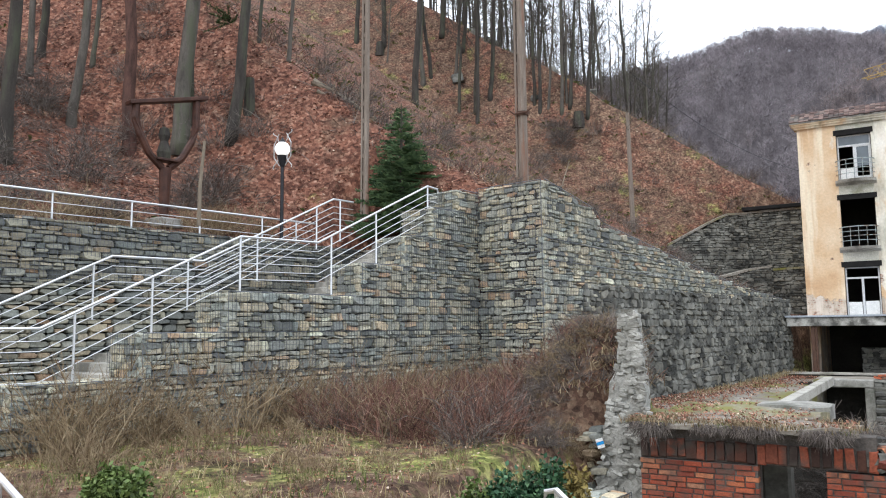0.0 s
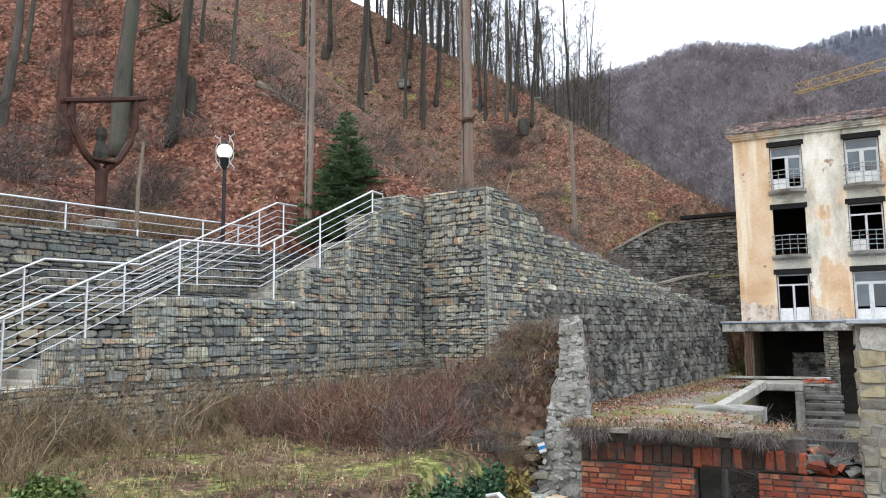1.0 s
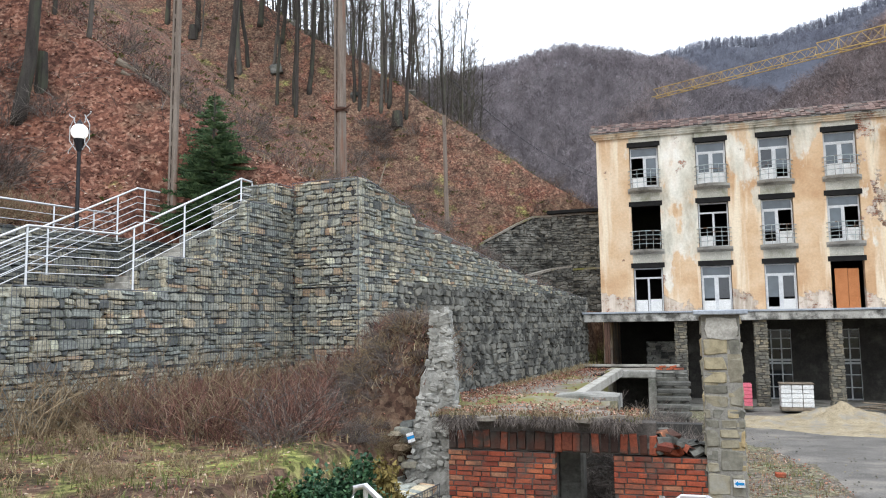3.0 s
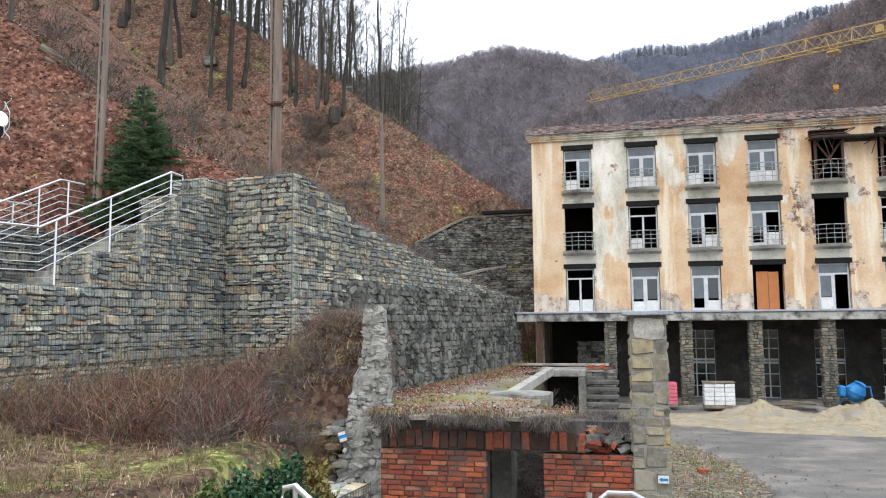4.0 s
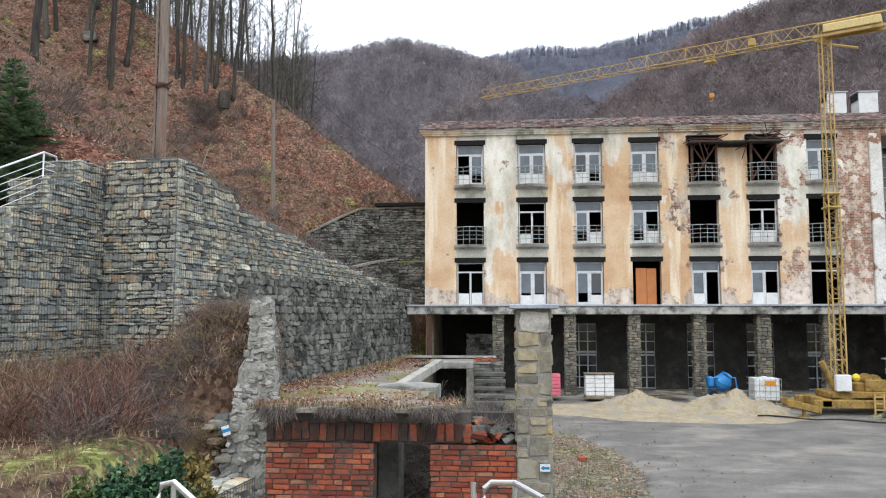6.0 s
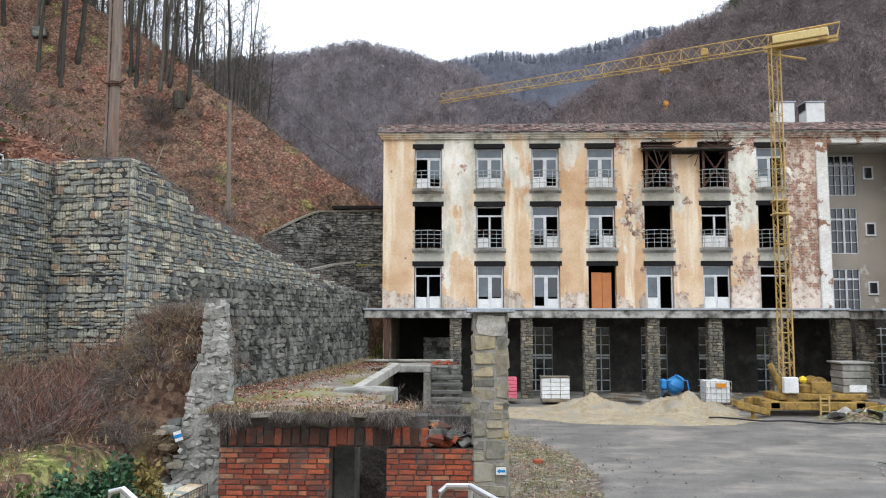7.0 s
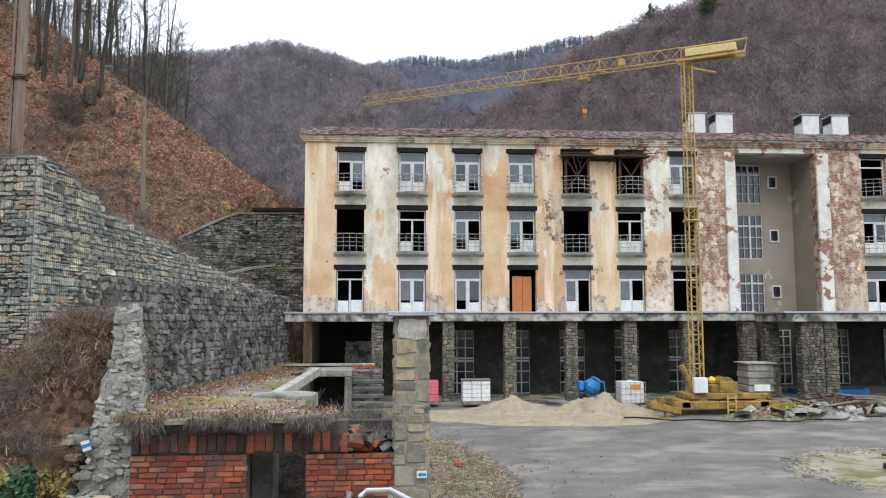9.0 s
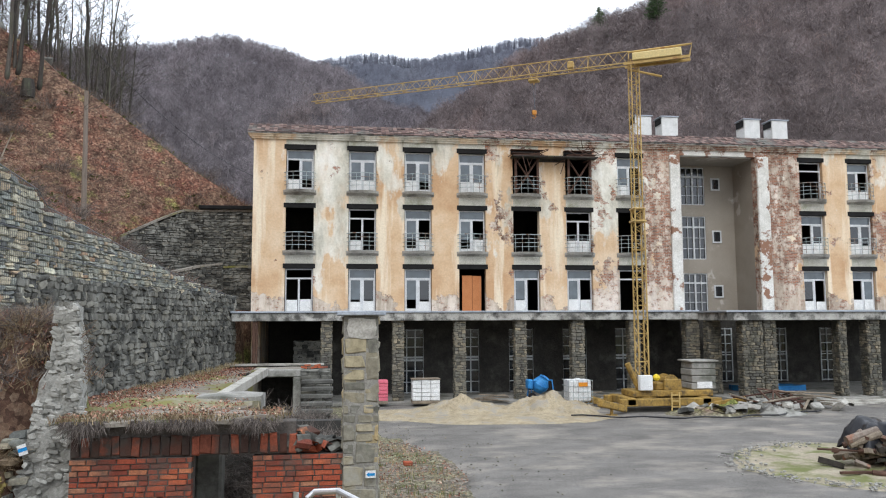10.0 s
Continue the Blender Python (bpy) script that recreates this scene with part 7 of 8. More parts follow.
def plank(x, y, z, L, yaw, tilt=0.0, w=0.16, t=0.04, mat=None, label="weathered grey scaffold plank", name="plank"):
    ob = new(name, Geo().box(-L / 2, L / 2, -w / 2, w / 2, -t / 2, t / 2, bev=0.006).mesh(name, mat or M_wood))
    ob.matrix_basis = pose(x, y, z, rc.uniform(-4, 4), tilt, yaw)
    return tagged(ob, label, "plank", "planks")


for k in range(9):
    plank(20.6 + rc.gauss(0, 0.5), 32.2 + rc.gauss(0, 0.25), 0.25 + 0.07 * k, rc.uniform(1.8, 3.0), rc.gauss(-12, 8), rc.gauss(4, 4))
for k in range(8):
    plank(11.3 + rc.gauss(0, 0.9), 35.8 + rc.gauss(0, 0.3), 0.22 + 0.05 * k, rc.uniform(1.5, 2.6), rc.gauss(0, 12), rc.gauss(0, 3), 0.2, 0.05, M_conc if k % 2 else M_wood, "stacked grey board by the colonnade")
for k in range(5):
    plank(7.2 + rc.gauss(0, 0.5), 36.6, 0.2 + 0.06 * k, rc.uniform(1.2, 2.2), rc.gauss(2, 6), rc.gauss(0, 3))
for k in range(14):
    plank(rc.uniform(15.6, 20.4), rc.gauss(31.2, 0.6), 0.36 + 0.03 * k, rc.uniform(1.0, 2.4), rc.uniform(-60, 60), rc.gauss(0, 12), 0.11, 0.05, M_woodred if k % 3 else M_wood, "dark broken board on the rubble")
# steel trestle on the rubble
tr_ = thing("steel_trestle", "rusty folded steel trestle lying on rubble", "trestle")
tm = pose(18.9, 31.2, 0.62, 35, 8, 20)
for a, b in (((-1, -0.5, 0), (1, -0.5, 0)), ((-1, 0.5, 0), (1, 0.5, 0)), ((-1, -0.5, 0), (-1, 0.5, 0)), ((1, -0.5, 0), (1, 0.5, 0)), ((-1, -0.5, 0), (0, 0.5, 0)), ((0, 0.5, 0), (1, -0.5, 0)), ((0, -0.5, 0), (0, 0.5, 0))):
    part("bar", Geo().tube([tm @ Vector(a), tm @ Vector(b)], 0.035, 6), M_post, tr_)

# water tank in a cage
tote = thing("water_tank", "white plastic water tank in a wire cage on a pallet", "tank")
tx, ty = 10.95, 34.6
part("bottle", Geo().box(tx - 0.52, tx + 0.52, ty - 0.46, ty + 0.46, 0.32, 1.28, bev=0.06), M_plasticwhite, tote)
part("lid", Geo().lathe([(0.12, 1.26), (0.12, 1.34), (0.0, 1.34)], Matrix.Translation((tx, ty, 0))), M_plasticwhite, tote)
cage = Geo()
for k in range(6):
    x = tx - 0.56 + 1.12 * k / 5
    cage.tube([(x, ty - 0.5, 0.2), (x, ty - 0.5, 1.28)], 0.012, 5)
for k in range(5):
    z = 0.24 + k * 0.255
    cage.tube([(tx - 0.56, ty - 0.5, z), (tx + 0.56, ty - 0.5, z), (tx + 0.56, ty + 0.5, z), (tx - 0.56, ty + 0.5, z), (tx - 0.56, ty - 0.5, z)], 0.012, 5)
part("cage", cage, M_rail, tote)
part("sign", Geo().box(tx - 0.1, tx + 0.32, ty - 0.525, ty - 0.515, 1.0, 1.18), surface("orange sticker", (0.6, 0.22, 0.02), (0.65, 0.26, 0.03), 3, 20, bumps=0), tote, "orange rectangular sticker")
for k in range(3):
    part("pallet_runner", Geo().box(tx - 0.58 + 0.5 * k, tx - 0.42 + 0.5 * k, ty - 0.5, ty + 0.5, 0.05, 0.2), M_wood, tote)


def wrapped(x, y, w, h, mat, label, nx_, nz_, pieces):
    ob = thing("wrapped_pallet", label, "pallet", "wrapped pallets")
    part("pallet", Geo().box(x - w / 2, x + w / 2, y - 0.4, y + 0.4, 0.16, 0.3, bev=0.02), M_wood, ob)
    for i in range(nx_):
        for j in range(nz_):
            part("block", Geo().box(x - w / 2 + w * i / nx_ + 0.01, x - w / 2 + w * (i + 1) / nx_ - 0.01, y - 0.38 + rc.uniform(-0.02, 0.02), y + 0.38, 0.31 + h * j / nz_, 0.31 + h * (j + 1) / nz_ - 0.012, bev=0.015), mat, ob)
    if pieces:
        part("top_sheet", Geo().box(x - w / 2 - 0.03, x + w / 2 + 0.03, y - 0.43, y + 0.43, 0.32 + h, 0.36 + h, bev=0.015), M_wood, ob)
    return ob


wrapped(4.12, 36.3, 1.3, 0.95, M_plasticwhite, "pallet of white building blocks in clear film", 3, 5, True)
wrapped(2.12, 36.5, 0.5, 0.95, surface("pink wrapping", (0.6, 0.1, 0.15), (0.7, 0.2, 0.25), 2, 20, rough=0.4, bumps=0), "stack of pink wrapped insulation packs", 1, 6, False)
# cement mixer
mix = thing("cement_mixer", "blue cement mixer with a round drum", "cement mixer")
mm = Matrix.Translation((9.65, 36.2, 0.95)) @ pose(0, 0, 0, 20, 25, 0)
part("drum", Geo().lathe([(0.0, -0.4), (0.24, -0.38), (0.38, -0.15), (0.4, 0.05), (0.24, 0.34), (0.24, 0.4), (0.2, 0.34), (0.3, 0.05)], mm, 18), M_blue, mix)
part("frame", Geo().tube([(9.1, 35.9, 0.2), (9.15, 36.0, 1.15), (10.15, 36.0, 1.15), (10.25, 35.9, 0.2)], 0.04, 6).tube([(9.1, 36.7, 0.2), (9.15, 36.4, 1.15)], 0.04, 6), M_blue, mix)
part("wheel", Geo().lathe([(0.08, -0.04), (0.2, -0.05), (0.22, 0), (0.2, 0.05), (0.08, 0.04)], Matrix.Translation((9.15, 35.85, 0.38)) @ pose(0, 0, 0, 90, 0, 0)), M_blackplastic, mix)
part("motor_cover", Geo().box(8.95, 9.2, 35.9, 36.4, 0.75, 1.2, bev=0.05), M_blue, mix)
tarp = lumpy(20.6, 24.2, 37.6, 38.8, 0.3, 0.55, 0.2, 0.12, 8.0)
tagged(new("blue_tarp", tarp.mesh("blue_tarp", M_blue)), "crumpled blue tarpaulin under the porch", "tarpaulin")
# cable across the yard
tagged(new("cable", Geo().tube([(9.5 + 11 * k / 24, 30.9 - 1.6 * math.sin(math.pi * k / 24) + 0.25 * math.sin(k * 1.3), 0.13) for k in range(25)], 0.035, 6).mesh("cable", M_blackplastic)), "black cable lying across the yard", "cable")

# timber stack under sheets
pile = random.Random(14)
PX, PY = (13.53, 18.99)
for k in range(64):
    u, w = pile.gauss(0, 0.5), pile.gauss(0, 0.36)
    x, y = PX + 0.55 + u, PY + w
    z = 0.12 + 0.95 * max(0.0, 1 - (u / 1.15) ** 2 - (w / 0.9) ** 2) * pile.random() ** 0.6
    L, r = pile.uniform(0.35, 0.95), pile.uniform(0.05, 0.12)
    ob = new("timber_beam", Geo().tube([(-L / 2, 0, 0), (0, 0, r * 0.1), (L / 2, 0, 0)], r, pile.choice((4, 5, 9)), r * pile.uniform(0.8, 1)).mesh("timber_beam", pile.choice((M_wood, M_barkdark, M_woodgrey, M_wood, M_post))))
    ob.matrix_basis = pose(x, y, z, pile.uniform(0, 90), pile.gauss(0, 14), pile.gauss(-70, 35) if pile.random() < 0.65 else pile.uniform(-30, 30))
    tagged(ob, "old sawn timber offcut in a heap", "timber", "timber heap")
plank(PX - 0.55, PY - 0.1, 0.6, 1.3, 6, 5, 0.06, 0.05, M_post, "rusty brown bar sticking out of the heap", "timber_beam")
plank(PX - 0.1, PY - 0.75, 0.14, 1.7, -4, 0, 0.08, 0.07, M_post, "rusty brown bar on the ground", "timber_beam")


def sheet(name, cx, cy, w, d, z, drop, mat, label, seed):
    g = Geo()
    n, m_ = 22, 14
    for j in range(m_ + 1):
        for i in range(n + 1):
            u, v = i / n - 0.5, j / m_ - 0.5
            e = max(abs(u), abs(v)) * 2
            x, y = cx + u * w, cy + v * d
            zz = z - drop * max(0, e - 0.45) ** 1.2 * 1.7 + 0.16 * noise.noise(Vector((x * 2, y * 2, seed))) + 0.06 * noise.noise(Vector((x * 6, y * 6, seed)))
            g.v.append((x + 0.08 * noise.noise(Vector((y * 4, x * 4, seed))), y, max(0.08, zz)))
    for j in range(m_):
        for i in range(n):
            q = j * (n + 1) + i
            g.f.append((q, q + 1, q + n + 2, q + n + 1))
    return tagged(new(name, g.mesh(name, mat, True)), label, "sheet")


sheet("black_sheet", PX + 0.85, PY + 0.35, 1.5, 1.3, 1.3, 0.95, M_blackplastic, "black plastic sheet thrown over the timber heap", 1.0)
sheet("blue_tarp", PX + 1.25, PY - 0.35, 0.95, 1.2, 1.5, 1.4, M_blue, "bright blue tarpaulin hanging over the timber heap", 2.0)
M_pale_soil = surface("pale trodden soil", (0.26, 0.22, 0.16), (0.42, 0.37, 0.28), 1.2, 20, stain=(0.13, 0.14, 0.05), stain_scale=0.9, stain_lo=0.45, stain_hi=0.6)
isl = heap("grass_island", 15.2, 19.6, 4.6, 3.6, 0.12, M_pale_soil, "patch of trodden soil and grass with a timber heap", 9.0, "soil")
rim = Geo()
for k in range(420):
    a = rc.uniform(1.6, 4.4)
    v, f = SHAPES[rc.randrange(18)]
    s = rc.uniform(0.02, 0.075)
    x, y = 15.2 + math.cos(a) * (4.4 + rc.gauss(0, 0.3)), 19.6 + math.sin(a) * (3.4 + rc.gauss(0, 0.3))
    rim.add([(x + p[0] * s, y + p[1] * s, 0.1 + p[2] * s * 0.6) for p in v], f)
tagged(new("pale_gravel", rim.mesh("pale_gravel", M_conc)), "crumbled pale kerb stones along the soil patch", "gravel", "", "stuff")
grav = Geo()
for k in range(500):
    y = rc.uniform(14, 30)
    x = road_edge(y) + rc.gauss(-0.4, 0.5) if rc.random() < 0.7 else road_edge(y) + abs(rc.gauss(0, 2.0))
    v, f = SHAPES[rc.randrange(18)]
    s = rc.uniform(0.015, 0.05)
    grav.add([(x + p[0] * s, y + p[1] * s, 0.07 + p[2] * s * 0.6) for p in v], f)
tagged(new("loose_gravel", grav.mesh("loose_gravel", M_col)), "loose gravel and litter at the road edge", "gravel", "", "stuff")
tagged(place(new("loose_brick", Geo().box(-0.13, 0.13, -0.07, 0.07, 0, 0.12, bev=0.02).mesh("loose_brick", M_brick_o)), pose(1.95, 21.5, 0.05, 5, 4, 20)), "orange broken brick lying in the grass", "brick")

# ---- street lamp ----
lamp = thing("street_lamp", "black cast iron lamp with a white globe and curled ornaments", "lamp")
lx, ly, lz = (-14.13, 14.97, 8.84)
part("post", Geo().lathe([(0.11, 0), (0.11, 0.3), (0.07, 0.36), (0.05, 0.5), (0.045, lz - 6.0 - 0.5), (0.07, lz - 6.0 - 0.45), (0.13, lz - 6.0 - 0.22), (0.14, lz - 6.0 - 0.18)], Matrix.Translation((lx, ly, 6.0)), 12), M_blackplastic, lamp)
m_glow, n_, l_, b_ = base_mat("lit milk glass")
b_.inputs["Base Color"].default_value = (0.85, 0.85, 0.83, 1)
b_.inputs["Roughness"].default_value = 0.25
b_.inputs["Emission Color"].default_value, b_.inputs["Emission Strength"].default_value = (1, 0.98, 0.94, 1), 0.35
part("globe", Geo().lathe([(0.0, -0.2)] + [(0.2 * math.sin(math.pi * k / 12), -0.2 * math.cos(math.pi * k / 12)) for k in range(1, 12)] + [(0.0, 0.2)], Matrix.Translation((lx, ly, lz)), 20), m_glow, lamp, "white glass globe")
part("cap", Geo().lathe([(0.1, 0.17), (0.06, 0.24), (0.02, 0.3), (0.0, 0.36)], Matrix.Translation((lx, ly, lz)), 12), M_blackplastic, lamp)
for s in (-1, 1):
    for z0, sc in ((0.22, 1.0), (-0.3, 1.0)):
        curl = [(lx + s * (0.06 + 0.22 * sc * math.sin(t * 0.55) + 0.07 * math.cos(t * 1.7)), ly, lz + z0 + (0.07 * t if z0 > 0 else -0.11 * t + 0.2)) for t in [k * 0.35 for k in range(12)]]
        part("scroll", Geo().tube(curl, 0.012, 5), M_whiteframe, lamp, "white painted iron scroll")
    part("scroll_arm", Geo().tube([(lx + s * 0.1, ly, lz - 0.45), (lx + s * 0.3, ly, lz - 0.2), (lx + s * 0.3, ly, lz + 0.15), (lx + s * 0.14, ly, lz + 0.42)], 0.012, 5), M_whiteframe, lamp)

# ---- timber sculpture ----
art = thing("timber_sculpture", "dark timber frame shaped like a goblet under a flat beam", "sculpture")
AD = Vector((0.203, 0.979, 0)).normalized()
AC = Vector((-16.56, 13.17, 0))


def ap(u, z):
    return AC + AD * u + Vector((0, 0, z))


part("beam", Geo().box(-1.12, 1.12, -0.16, 0.16, -0.05, 0.05, Matrix.Translation(ap(0.03, 10.12)) @ pose(0, 0, 0, 0, -14.5, 78.3), bev=0.01), M_woodred, art)
for s, top in ((-1, 9.85), (1, 10.3)):
    q = [ap(s * u, z) for u, z in ((0.1, 8.3), (0.45, 8.62), (0.72, 9.1), (0.84, 9.5), (0.83, top))]
    part("curved_arm", Geo().tube(q, 0.1, 8), M_woodred, art)
part("stem", Geo().tube([ap(0.0, 6.9), ap(0.0, 7.7), ap(0.0, 8.3)], 0.11, 10, 0.16), M_woodred, art)
part("seat", Geo().box(-0.3, 0.3, -0.18, 0.18, -0.03, 0.03, Matrix.Translation(ap(0.0, 8.5)) @ pose(0, 0, 0, 0, 0, 78.3), bev=0.01), M_woodred, art)
part("carved_block", Geo().lathe([(0.16, 8.53), (0.19, 8.7), (0.1, 9.0), (0.15, 9.15), (0.12, 9.35), (0.0, 9.4)], Matrix.Translation(ap(-0.05, 0)), 9), M_barkdark, art)
part("base", Geo().box(-0.35, 0.35, -0.35, 0.35, 6.7, 6.95, Matrix.Translation(AC), bev=0.03), M_conc, art)
# pale stakes along the path
stake = tagged(new("wooden_stake", Geo().tube([(-14.13, 12.22, 6.47), (-14.13, 12.23, 7.41), (-14.07, 12.29, 8.49)], 0.05, 7, 0.035).mesh("wooden_stake", M_wood)), "pale split timber stake by the upper path", "stake")

# ---- retaining walls and steps above the building's gable ----
def stone_wall(name, a, b, low, tops, label, seed, sw=0.3, sh=0.15):
    ob = thing(name, label, "stone wall", "", "structure")
    m = frame_of(a, b)
    w = run(a, b)
    top = lambda x: lerp_list(tops, x / w)
    core = Geo()
    for k in range(12):
        core.box(w * k / 12, w * (k + 1) / 12, 0.03, 0.9, low, min(top(w * k / 12), top(w * (k + 1) / 12)) - 0.02, m)
    part("core", core, M_old_joint, ob)
    lay(ob, "stone", courses(w, low, max(t for _, t in tops), sw, sh, random.Random(seed), gap=0.01, vary=0.65, tilt=20, top=top), m @ Matrix.Translation((0, 0.1, 0)), 0.3, M_dark_o, M_dark, 0, seed=seed, proud=0.05)
    cop = Geo()
    for k in range(12):
        x0, x1 = w * k / 12, w * (k + 1) / 12
        z0, z1 = top(x0), top(x1)
        vs = [(x0, -0.1, z0), (x1 - 0.02, -0.1, z1), (x1 - 0.02, 1.0, z1), (x0, 1.0, z0)]
        cop.add([m @ Vector(p) for p in vs] + [m @ Vector((p[0], p[1], p[2] + 0.12)) for p in vs], [(0, 3, 2, 1), (4, 5, 6, 7), (0, 1, 5, 4), (1, 2, 6, 5), (2, 3, 7, 6), (3, 0, 4, 7)])
    part("coping", cop, M_slabmoss, ob)
    return ob


stone_wall("wall_upper", (-11.6, 43.2), (-7.75, 45.6), 4.5, [(0, 8.55), (0.55, 9.85), (0.75, 10.25), (1, 10.3)], "mossy sloping stone retaining wall beside the gable", 701)
stone_wall("wall_upper", (-7.8, 45.75), (-4.2, 45.75), 4.5, [(0, 10.35), (1, 10.4)], "tall dark stone retaining wall behind the gable", 702)
tagged(new("dark_beam", Geo().box(-8.0, -4.46, 45.5, 46.1, 10.5, 10.72, bev=0.03).mesh("dark_beam", M_black)), "dark beam on the retaining wall", "beam")
stone_wall("wall_lower", (-8.4, 41.8), (-6.3, 43.4), 3.0, [(0, 6.55), (0.6, 6.95), (1, 7.1)], "low stone wall with a sloping coping by the gable", 703)
stone_wall("wall_lower", (-6.4, 44.6), (-4.3, 44.6), 3.0, [(0, 7.0), (1, 7.05)], "shaded stone wall behind the gable corner", 704)

# ---- broken parts beside the terrace ----
bm_ = frame_of((-3.16, 20.83), (-2.57, 30.09))
bl = run((-3.16, 20.83), (-2.57, 30.09))
tilt_ = math.degrees(math.atan2(0.3, bl))
tagged(new("concrete_beam", Geo().box(0, bl, 0.0, 0.3, -0.3, 0.0, bm_ @ Matrix.Translation((0, 0, 1.95)) @ pose(0, 0, 0, 0, -tilt_, 0), bev=0.02).mesh("concrete_beam", M_conc_pale)), "pale concrete edge beam along the terrace", "beam")
cell = thing("cellar_ruin", "broken stone cellar with a dark doorway beside the terrace", "ruin")
CL, CR, CE = (-2.67), (-1.35), (-0.23)
ZL = (2.17)
part("lintel", Geo().box(CL, CR, 30.1, 30.5, ZL - 0.28, ZL, bev=0.03), M_conc, cell)
part("door_post", Geo().box(CR - 0.3, CR, 30.12, 30.48, 0, ZL - 0.28, bev=0.03), M_conc, cell)
# inner walls use the near-black colour for the doorway's shade
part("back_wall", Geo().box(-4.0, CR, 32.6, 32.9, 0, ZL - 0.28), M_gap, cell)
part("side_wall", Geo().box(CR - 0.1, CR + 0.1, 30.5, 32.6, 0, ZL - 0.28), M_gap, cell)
part("roof_slab", lumpy(CL - 0.6, CR + 0.1, 30.55, 33.0, ZL - 0.25, ZL - 0.06, 0.3, 0.06, 4.0), M_slabmoss, cell)
mst = frame_of((CR, 30.2), (CE, 30.2))
part("core", Geo().box(0, CE - CR, 0.1, 2.0, 0, ZL - 0.1, mst), M_gap, cell)
lay(cell, "stone", courses(CE - CR, 0.2, ZL, 0.6, 0.17, random.Random(33), gap=0.0, tilt=3), mst @ Matrix.Translation((0, 0.1, 0)), 0.35, M_dark_o, M_dark, 60, ASHLAR, seed=34, proud=0.1)
for k in range(5):
    part("step", Geo().box(CR + 0.05, CE + 0.1, 29.4 - 0.3 * k, 29.8 - 0.3 * k, ZL - 0.5 - 0.24 * k, ZL - 0.36 - 0.24 * k, bev=0.02), M_old_joint, cell)
lay(cell, "brick", [(0.13 * k + 0.1, ZL + 0.06 + 0.08 * (k % 3 == 1), 0.24, 0.07, RS.uniform(-12, 12)) for k in range(7)], mst @ Matrix.Translation((0, 0.1, 0)), 0.14, M_brick_o, M_brick, 10, BRICKS, seed=3, proud=0.03)
tagged(new("fallen_slab", lumpy(-2.35, -1.25, 13.6, 14.3, 2.5, 2.74, 0.15, 0.07, 14.0).mesh("fallen_slab", M_conc)), "broken concrete slab piece on the roof edge", "slab")
for k in range(34):
    x = RS.uniform(-0.72, 0.08)
    v, f = SHAPES[RS.randrange(18)]
    sz = RS.uniform(0.1, 0.24)
    ob = new("loose_stone", mesh_of("loose_stone", [(a * sz * 1.4, b * sz, c * sz * 0.7) for a, b, c in v], f, RS.choice((M_dark_o, M_soot_o, M_dark_o, M_brick_o))))
    ob.parent = ruin
    ob.matrix_basis = Matrix.Translation((x, RS.uniform(11.56, 12.2), 2.15 + 0.36 * (0.1 - x) * RS.random())) @ pose(0, 0, 0, RS.uniform(-25, 25), RS.uniform(-20, 20), RS.uniform(0, 360))
# pier and back wall take dark colours to stand for the doorway's shade
tagged(new("stone_pier", Geo().box(-2.15, -1.75, 12.6, 13.0, 0, 2.5, bev=0.04).mesh("stone_pier", M_dark_o)), "grey block pier inside the brick room", "pier")
tagged(new("wall_back", Geo().box(-3.8, 0.1, 16.8, 17.1, 0, 1.9).mesh("wall_back", M_gap)), "back wall of the brick room, coloured dark for shade", "wall", "", "structure")
tagged(new("terrace_edge", Geo().box(-5.2, -0.6, 36.6, 36.9, 1.95, 2.05, bev=0.01).mesh("terrace_edge", M_conc_pale)), "pale concrete edge at the end of the terrace", "trim", "", "structure")
# takes the shade-darkened wall colour too
tagged(new("wall_terrace_end", Geo().box(-5.2, -0.3, 36.7, 37.0, 0.0, 1.94).mesh("wall_terrace_end", M_gwall)), "wall under the terrace edge, coloured dark for shade", "wall", "", "structure")

# low gabion by the lower stair
gabion((-4.25, 7.6), (-3.8, 11.3), 0.9, 1.62, "low slate gabion at the foot of the rubble wall", 88, 40, 0.9)
gabion((-6.6, 2.0), (-6.3, 4.3), 1.2, 1.95, "low slate gabion by the lower stair", 89, 40, 0.9)

# rubble set in the broken wall end
rub = []
rr_ = random.Random(66)
gz = Geo()
for _ in range(300):
    z = rr_.uniform(0.6, 4.25)
    xl, xr = lerp_list([(a, b) for a, b, c in OUT], z), lerp_list([(a, c) for a, b, c in OUT], z)
    x = rr_.uniform(xl, xr)
    v, f = SHAPES[rr_.randrange(18)]
    tm = Matrix.Translation((x, 12.0, z)) @ pose(0, 0, 0, rr_.uniform(-9, 9), rr_.uniform(-30, 30), rr_.uniform(-9, 9)) @ Matrix.Diagonal((rr_.uniform(0.06, 0.17), 0.07, rr_.uniform(0.035, 0.085), 1))
    gz.add([tm @ Vector(p) for p in v], f)
part("stone_fill", gz, M_rub, but, kind="stuff")
for k in range(18):
    z = rr_.uniform(1.2, 2.5)
    x = lerp_list([(a, b) for a, b, c in OUT], z) - rr_.uniform(-0.1, 0.3)
    v, f = SHAPES[rr_.randrange(18)]
    me = mesh_of("stone", v, f, M_gabd_o)
    ob = new("stone", me)
    ob.parent = but
    ob.matrix_basis = Matrix.Translation((x, 12.1 + rr_.uniform(-0.05, 0.2), z)) @ pose(0, 0, 0, 0, rr_.uniform(-8, 8), rr_.uniform(-15, 15)) @ Matrix.Diagonal((rr_.uniform(0.18, 0.36), 0.3, rr_.uniform(0.07, 0.14), 1))

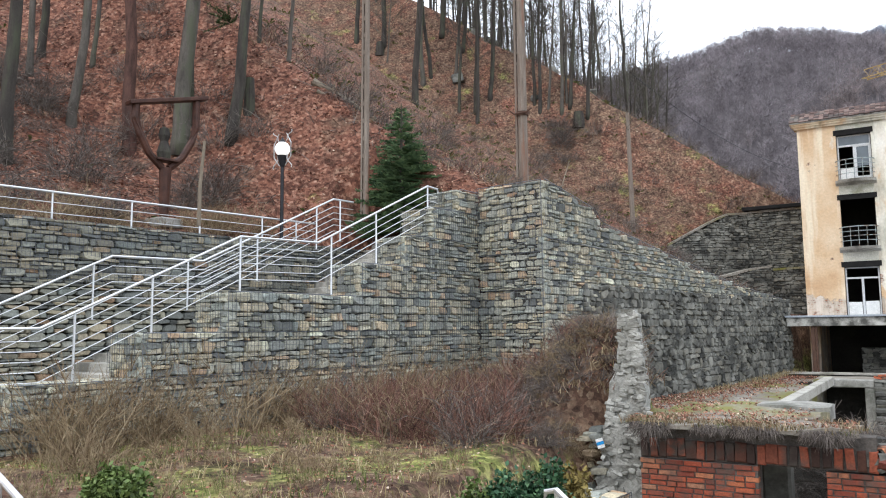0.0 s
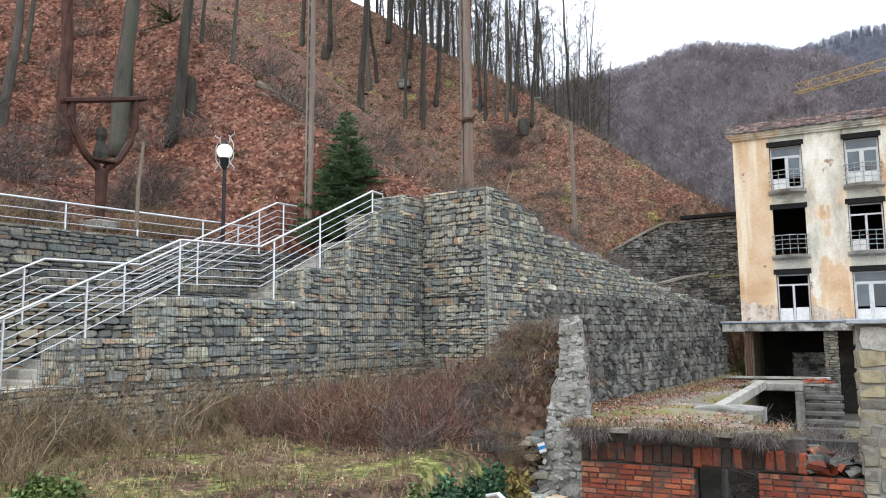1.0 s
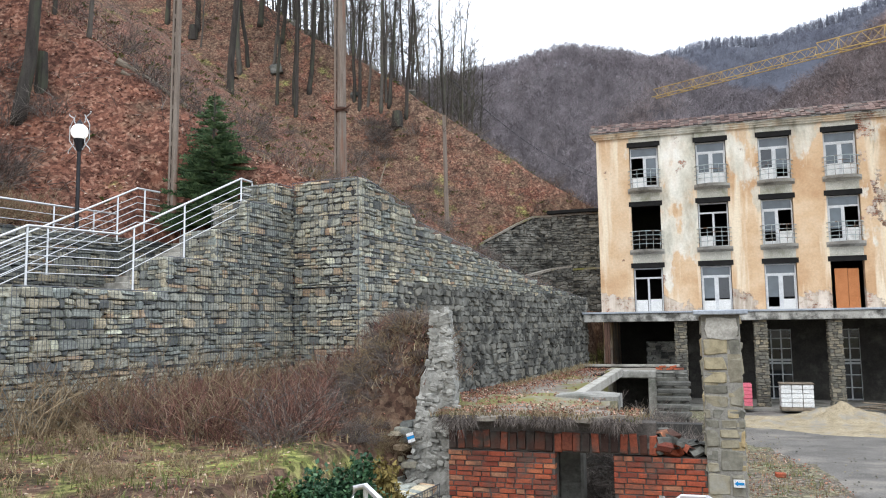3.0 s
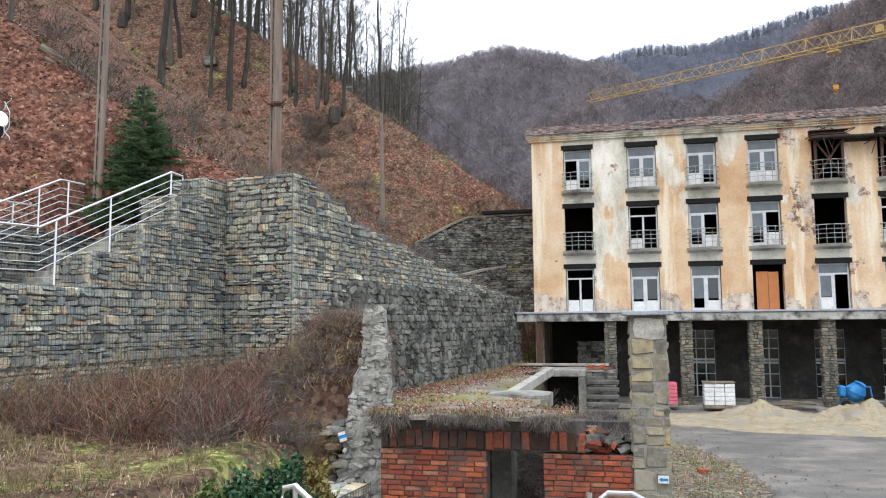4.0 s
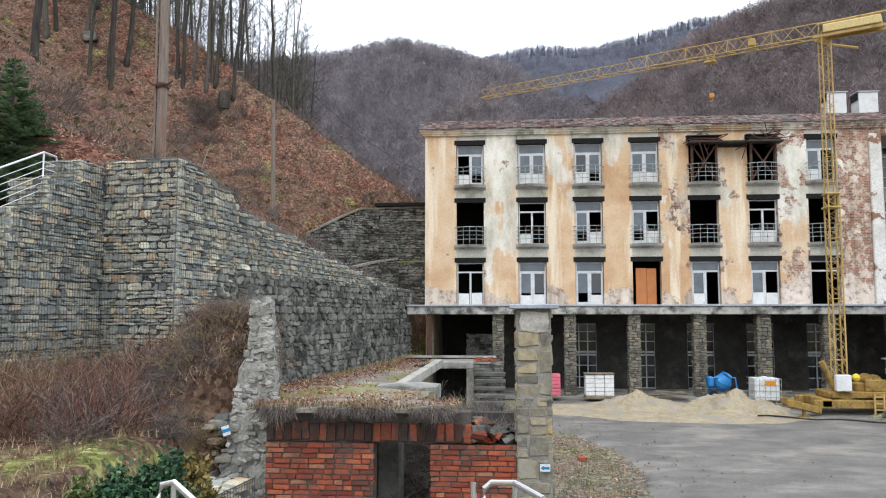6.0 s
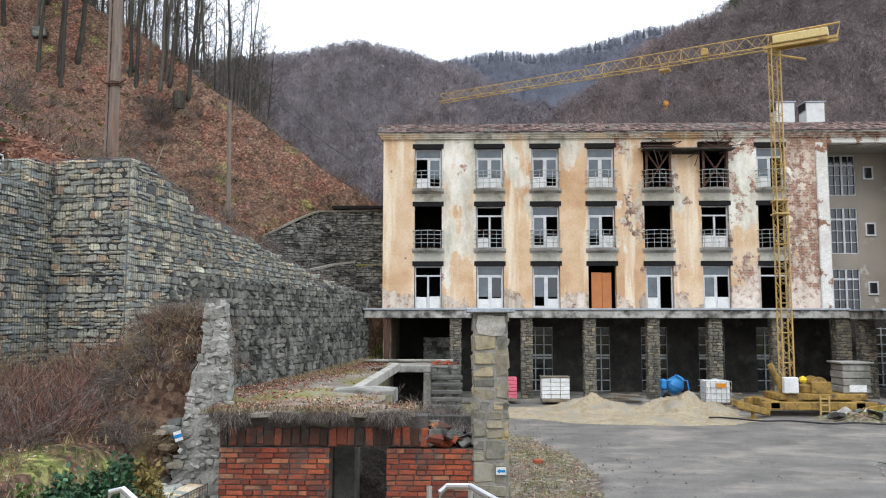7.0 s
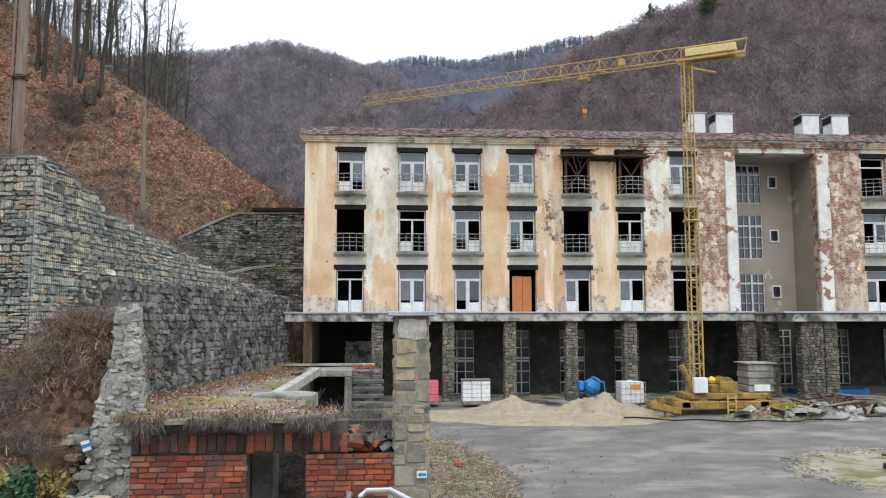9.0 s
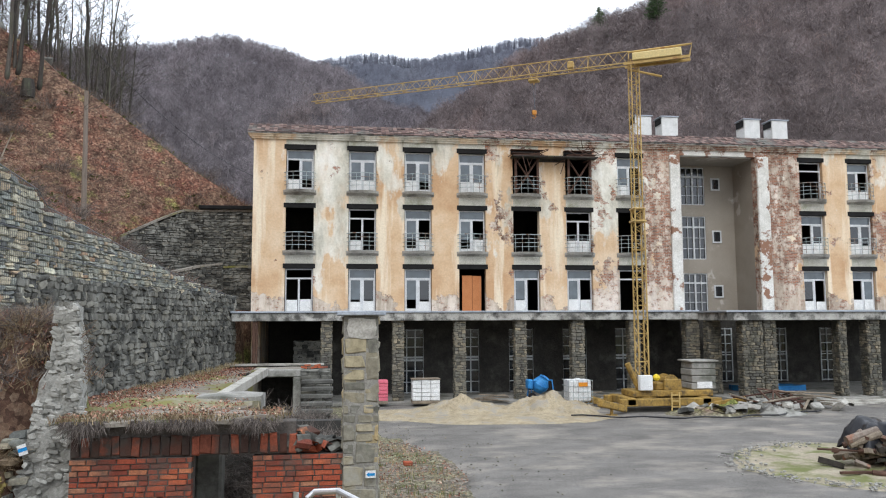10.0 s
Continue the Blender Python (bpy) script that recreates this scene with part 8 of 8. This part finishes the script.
# trail marks
M_markblue = surface("blue trail paint", (0.01, 0.2, 0.5), (0.02, 0.26, 0.58), 5, 40, bumps=0)
ar = thing("trail_arrow", "white plate with a blue arrow on the pillar", "sign")
ax, ay, az_ = (0.50, 11.44, 1.80)
part("plate", Geo().box(ax - 0.07, ax + 0.075, ay - 0.02, ay, az_ - 0.05, az_ + 0.05), M_white, ar)
part("arrow", Geo().add([(ax - 0.06, ay - 0.024, az_), (ax - 0.015, ay - 0.024, az_ - 0.038), (ax - 0.015, ay - 0.024, az_ - 0.018), (ax + 0.065, ay - 0.024, az_ - 0.018), (ax + 0.065, ay - 0.024, az_ + 0.018), (ax - 0.015, ay - 0.024, az_ + 0.018), (ax - 0.015, ay - 0.024, az_ + 0.038)], [(0, 1, 2, 3, 4, 5, 6)]), M_markblue, ar)
mk = thing("trail_mark", "white and blue painted trail mark on the rubble wall", "sign")
kx, ky, kz = (-4.35, 11.86, 2.22)
for dz, mt in ((0.05, M_white), (0.0, M_markblue), (-0.05, M_white)):
    part("stripe", Geo().box(-0.06, 0.06, -0.004, 0.004, dz - 0.024, dz + 0.024, Matrix.Translation((kx, ky - 0.1, kz)) @ pose(0, 0, 0, 0, -18, 0)), mt, mk)

# hand rails of the lower stair, below the viewpoint
def hand_rail(pts, label):
    ob = thing("hand_rail", label, "railing", "lower hand rails")
    part("rail", Geo().tube(pts, 0.024, 10), M_steel, ob)
    z = height(pts[-1][0], pts[-1][1])
    part("post", Geo().tube([pts[1], (pts[1][0], pts[1][1], 0.8)], 0.02, 8), M_steel, ob)
    return ob


hand_rail([(-2.06, 5.30, 2.65), (-2.43, 5.58, 2.79), (-2.52, 5.59, 2.77), (-2.55, 5.58, 2.66), (-2.55, 5.58, 2.56)], "bent stainless hand rail of the lower stair")
hand_rail([(0.23, 5.68, 2.70), (0.03, 6.09, 2.72), (-0.15, 6.18, 2.70), (-0.20, 6.18, 2.66), (-0.21, 6.18, 2.56)], "bent stainless hand rail of the lower stair")
hand_rail([(-0.29, 6.18, 2.52), (-0.29, 6.18, 2.70), (-0.28, 6.20, 2.56)], "upright end of a stainless hand rail")
hand_rail([(-5.39, 2.81, 3.28), (-5.12, 2.89, 3.09), (-4.88, 2.91, 2.95)], "sloping stainless hand rail of the lower stair")
# overhead line
tagged(new("overhead_line", Geo().tube([Vector((-13.1, 41.8, 18.6)).lerp(Vector((-4.6, 54.0, 13.5)), t / 12) - Vector((0, 0, 1.0 * math.sin(math.pi * t / 12))) for t in range(13)], 0.02, 4).mesh("overhead_line", M_blackplastic)), "sagging black overhead line from the pole", "cable")
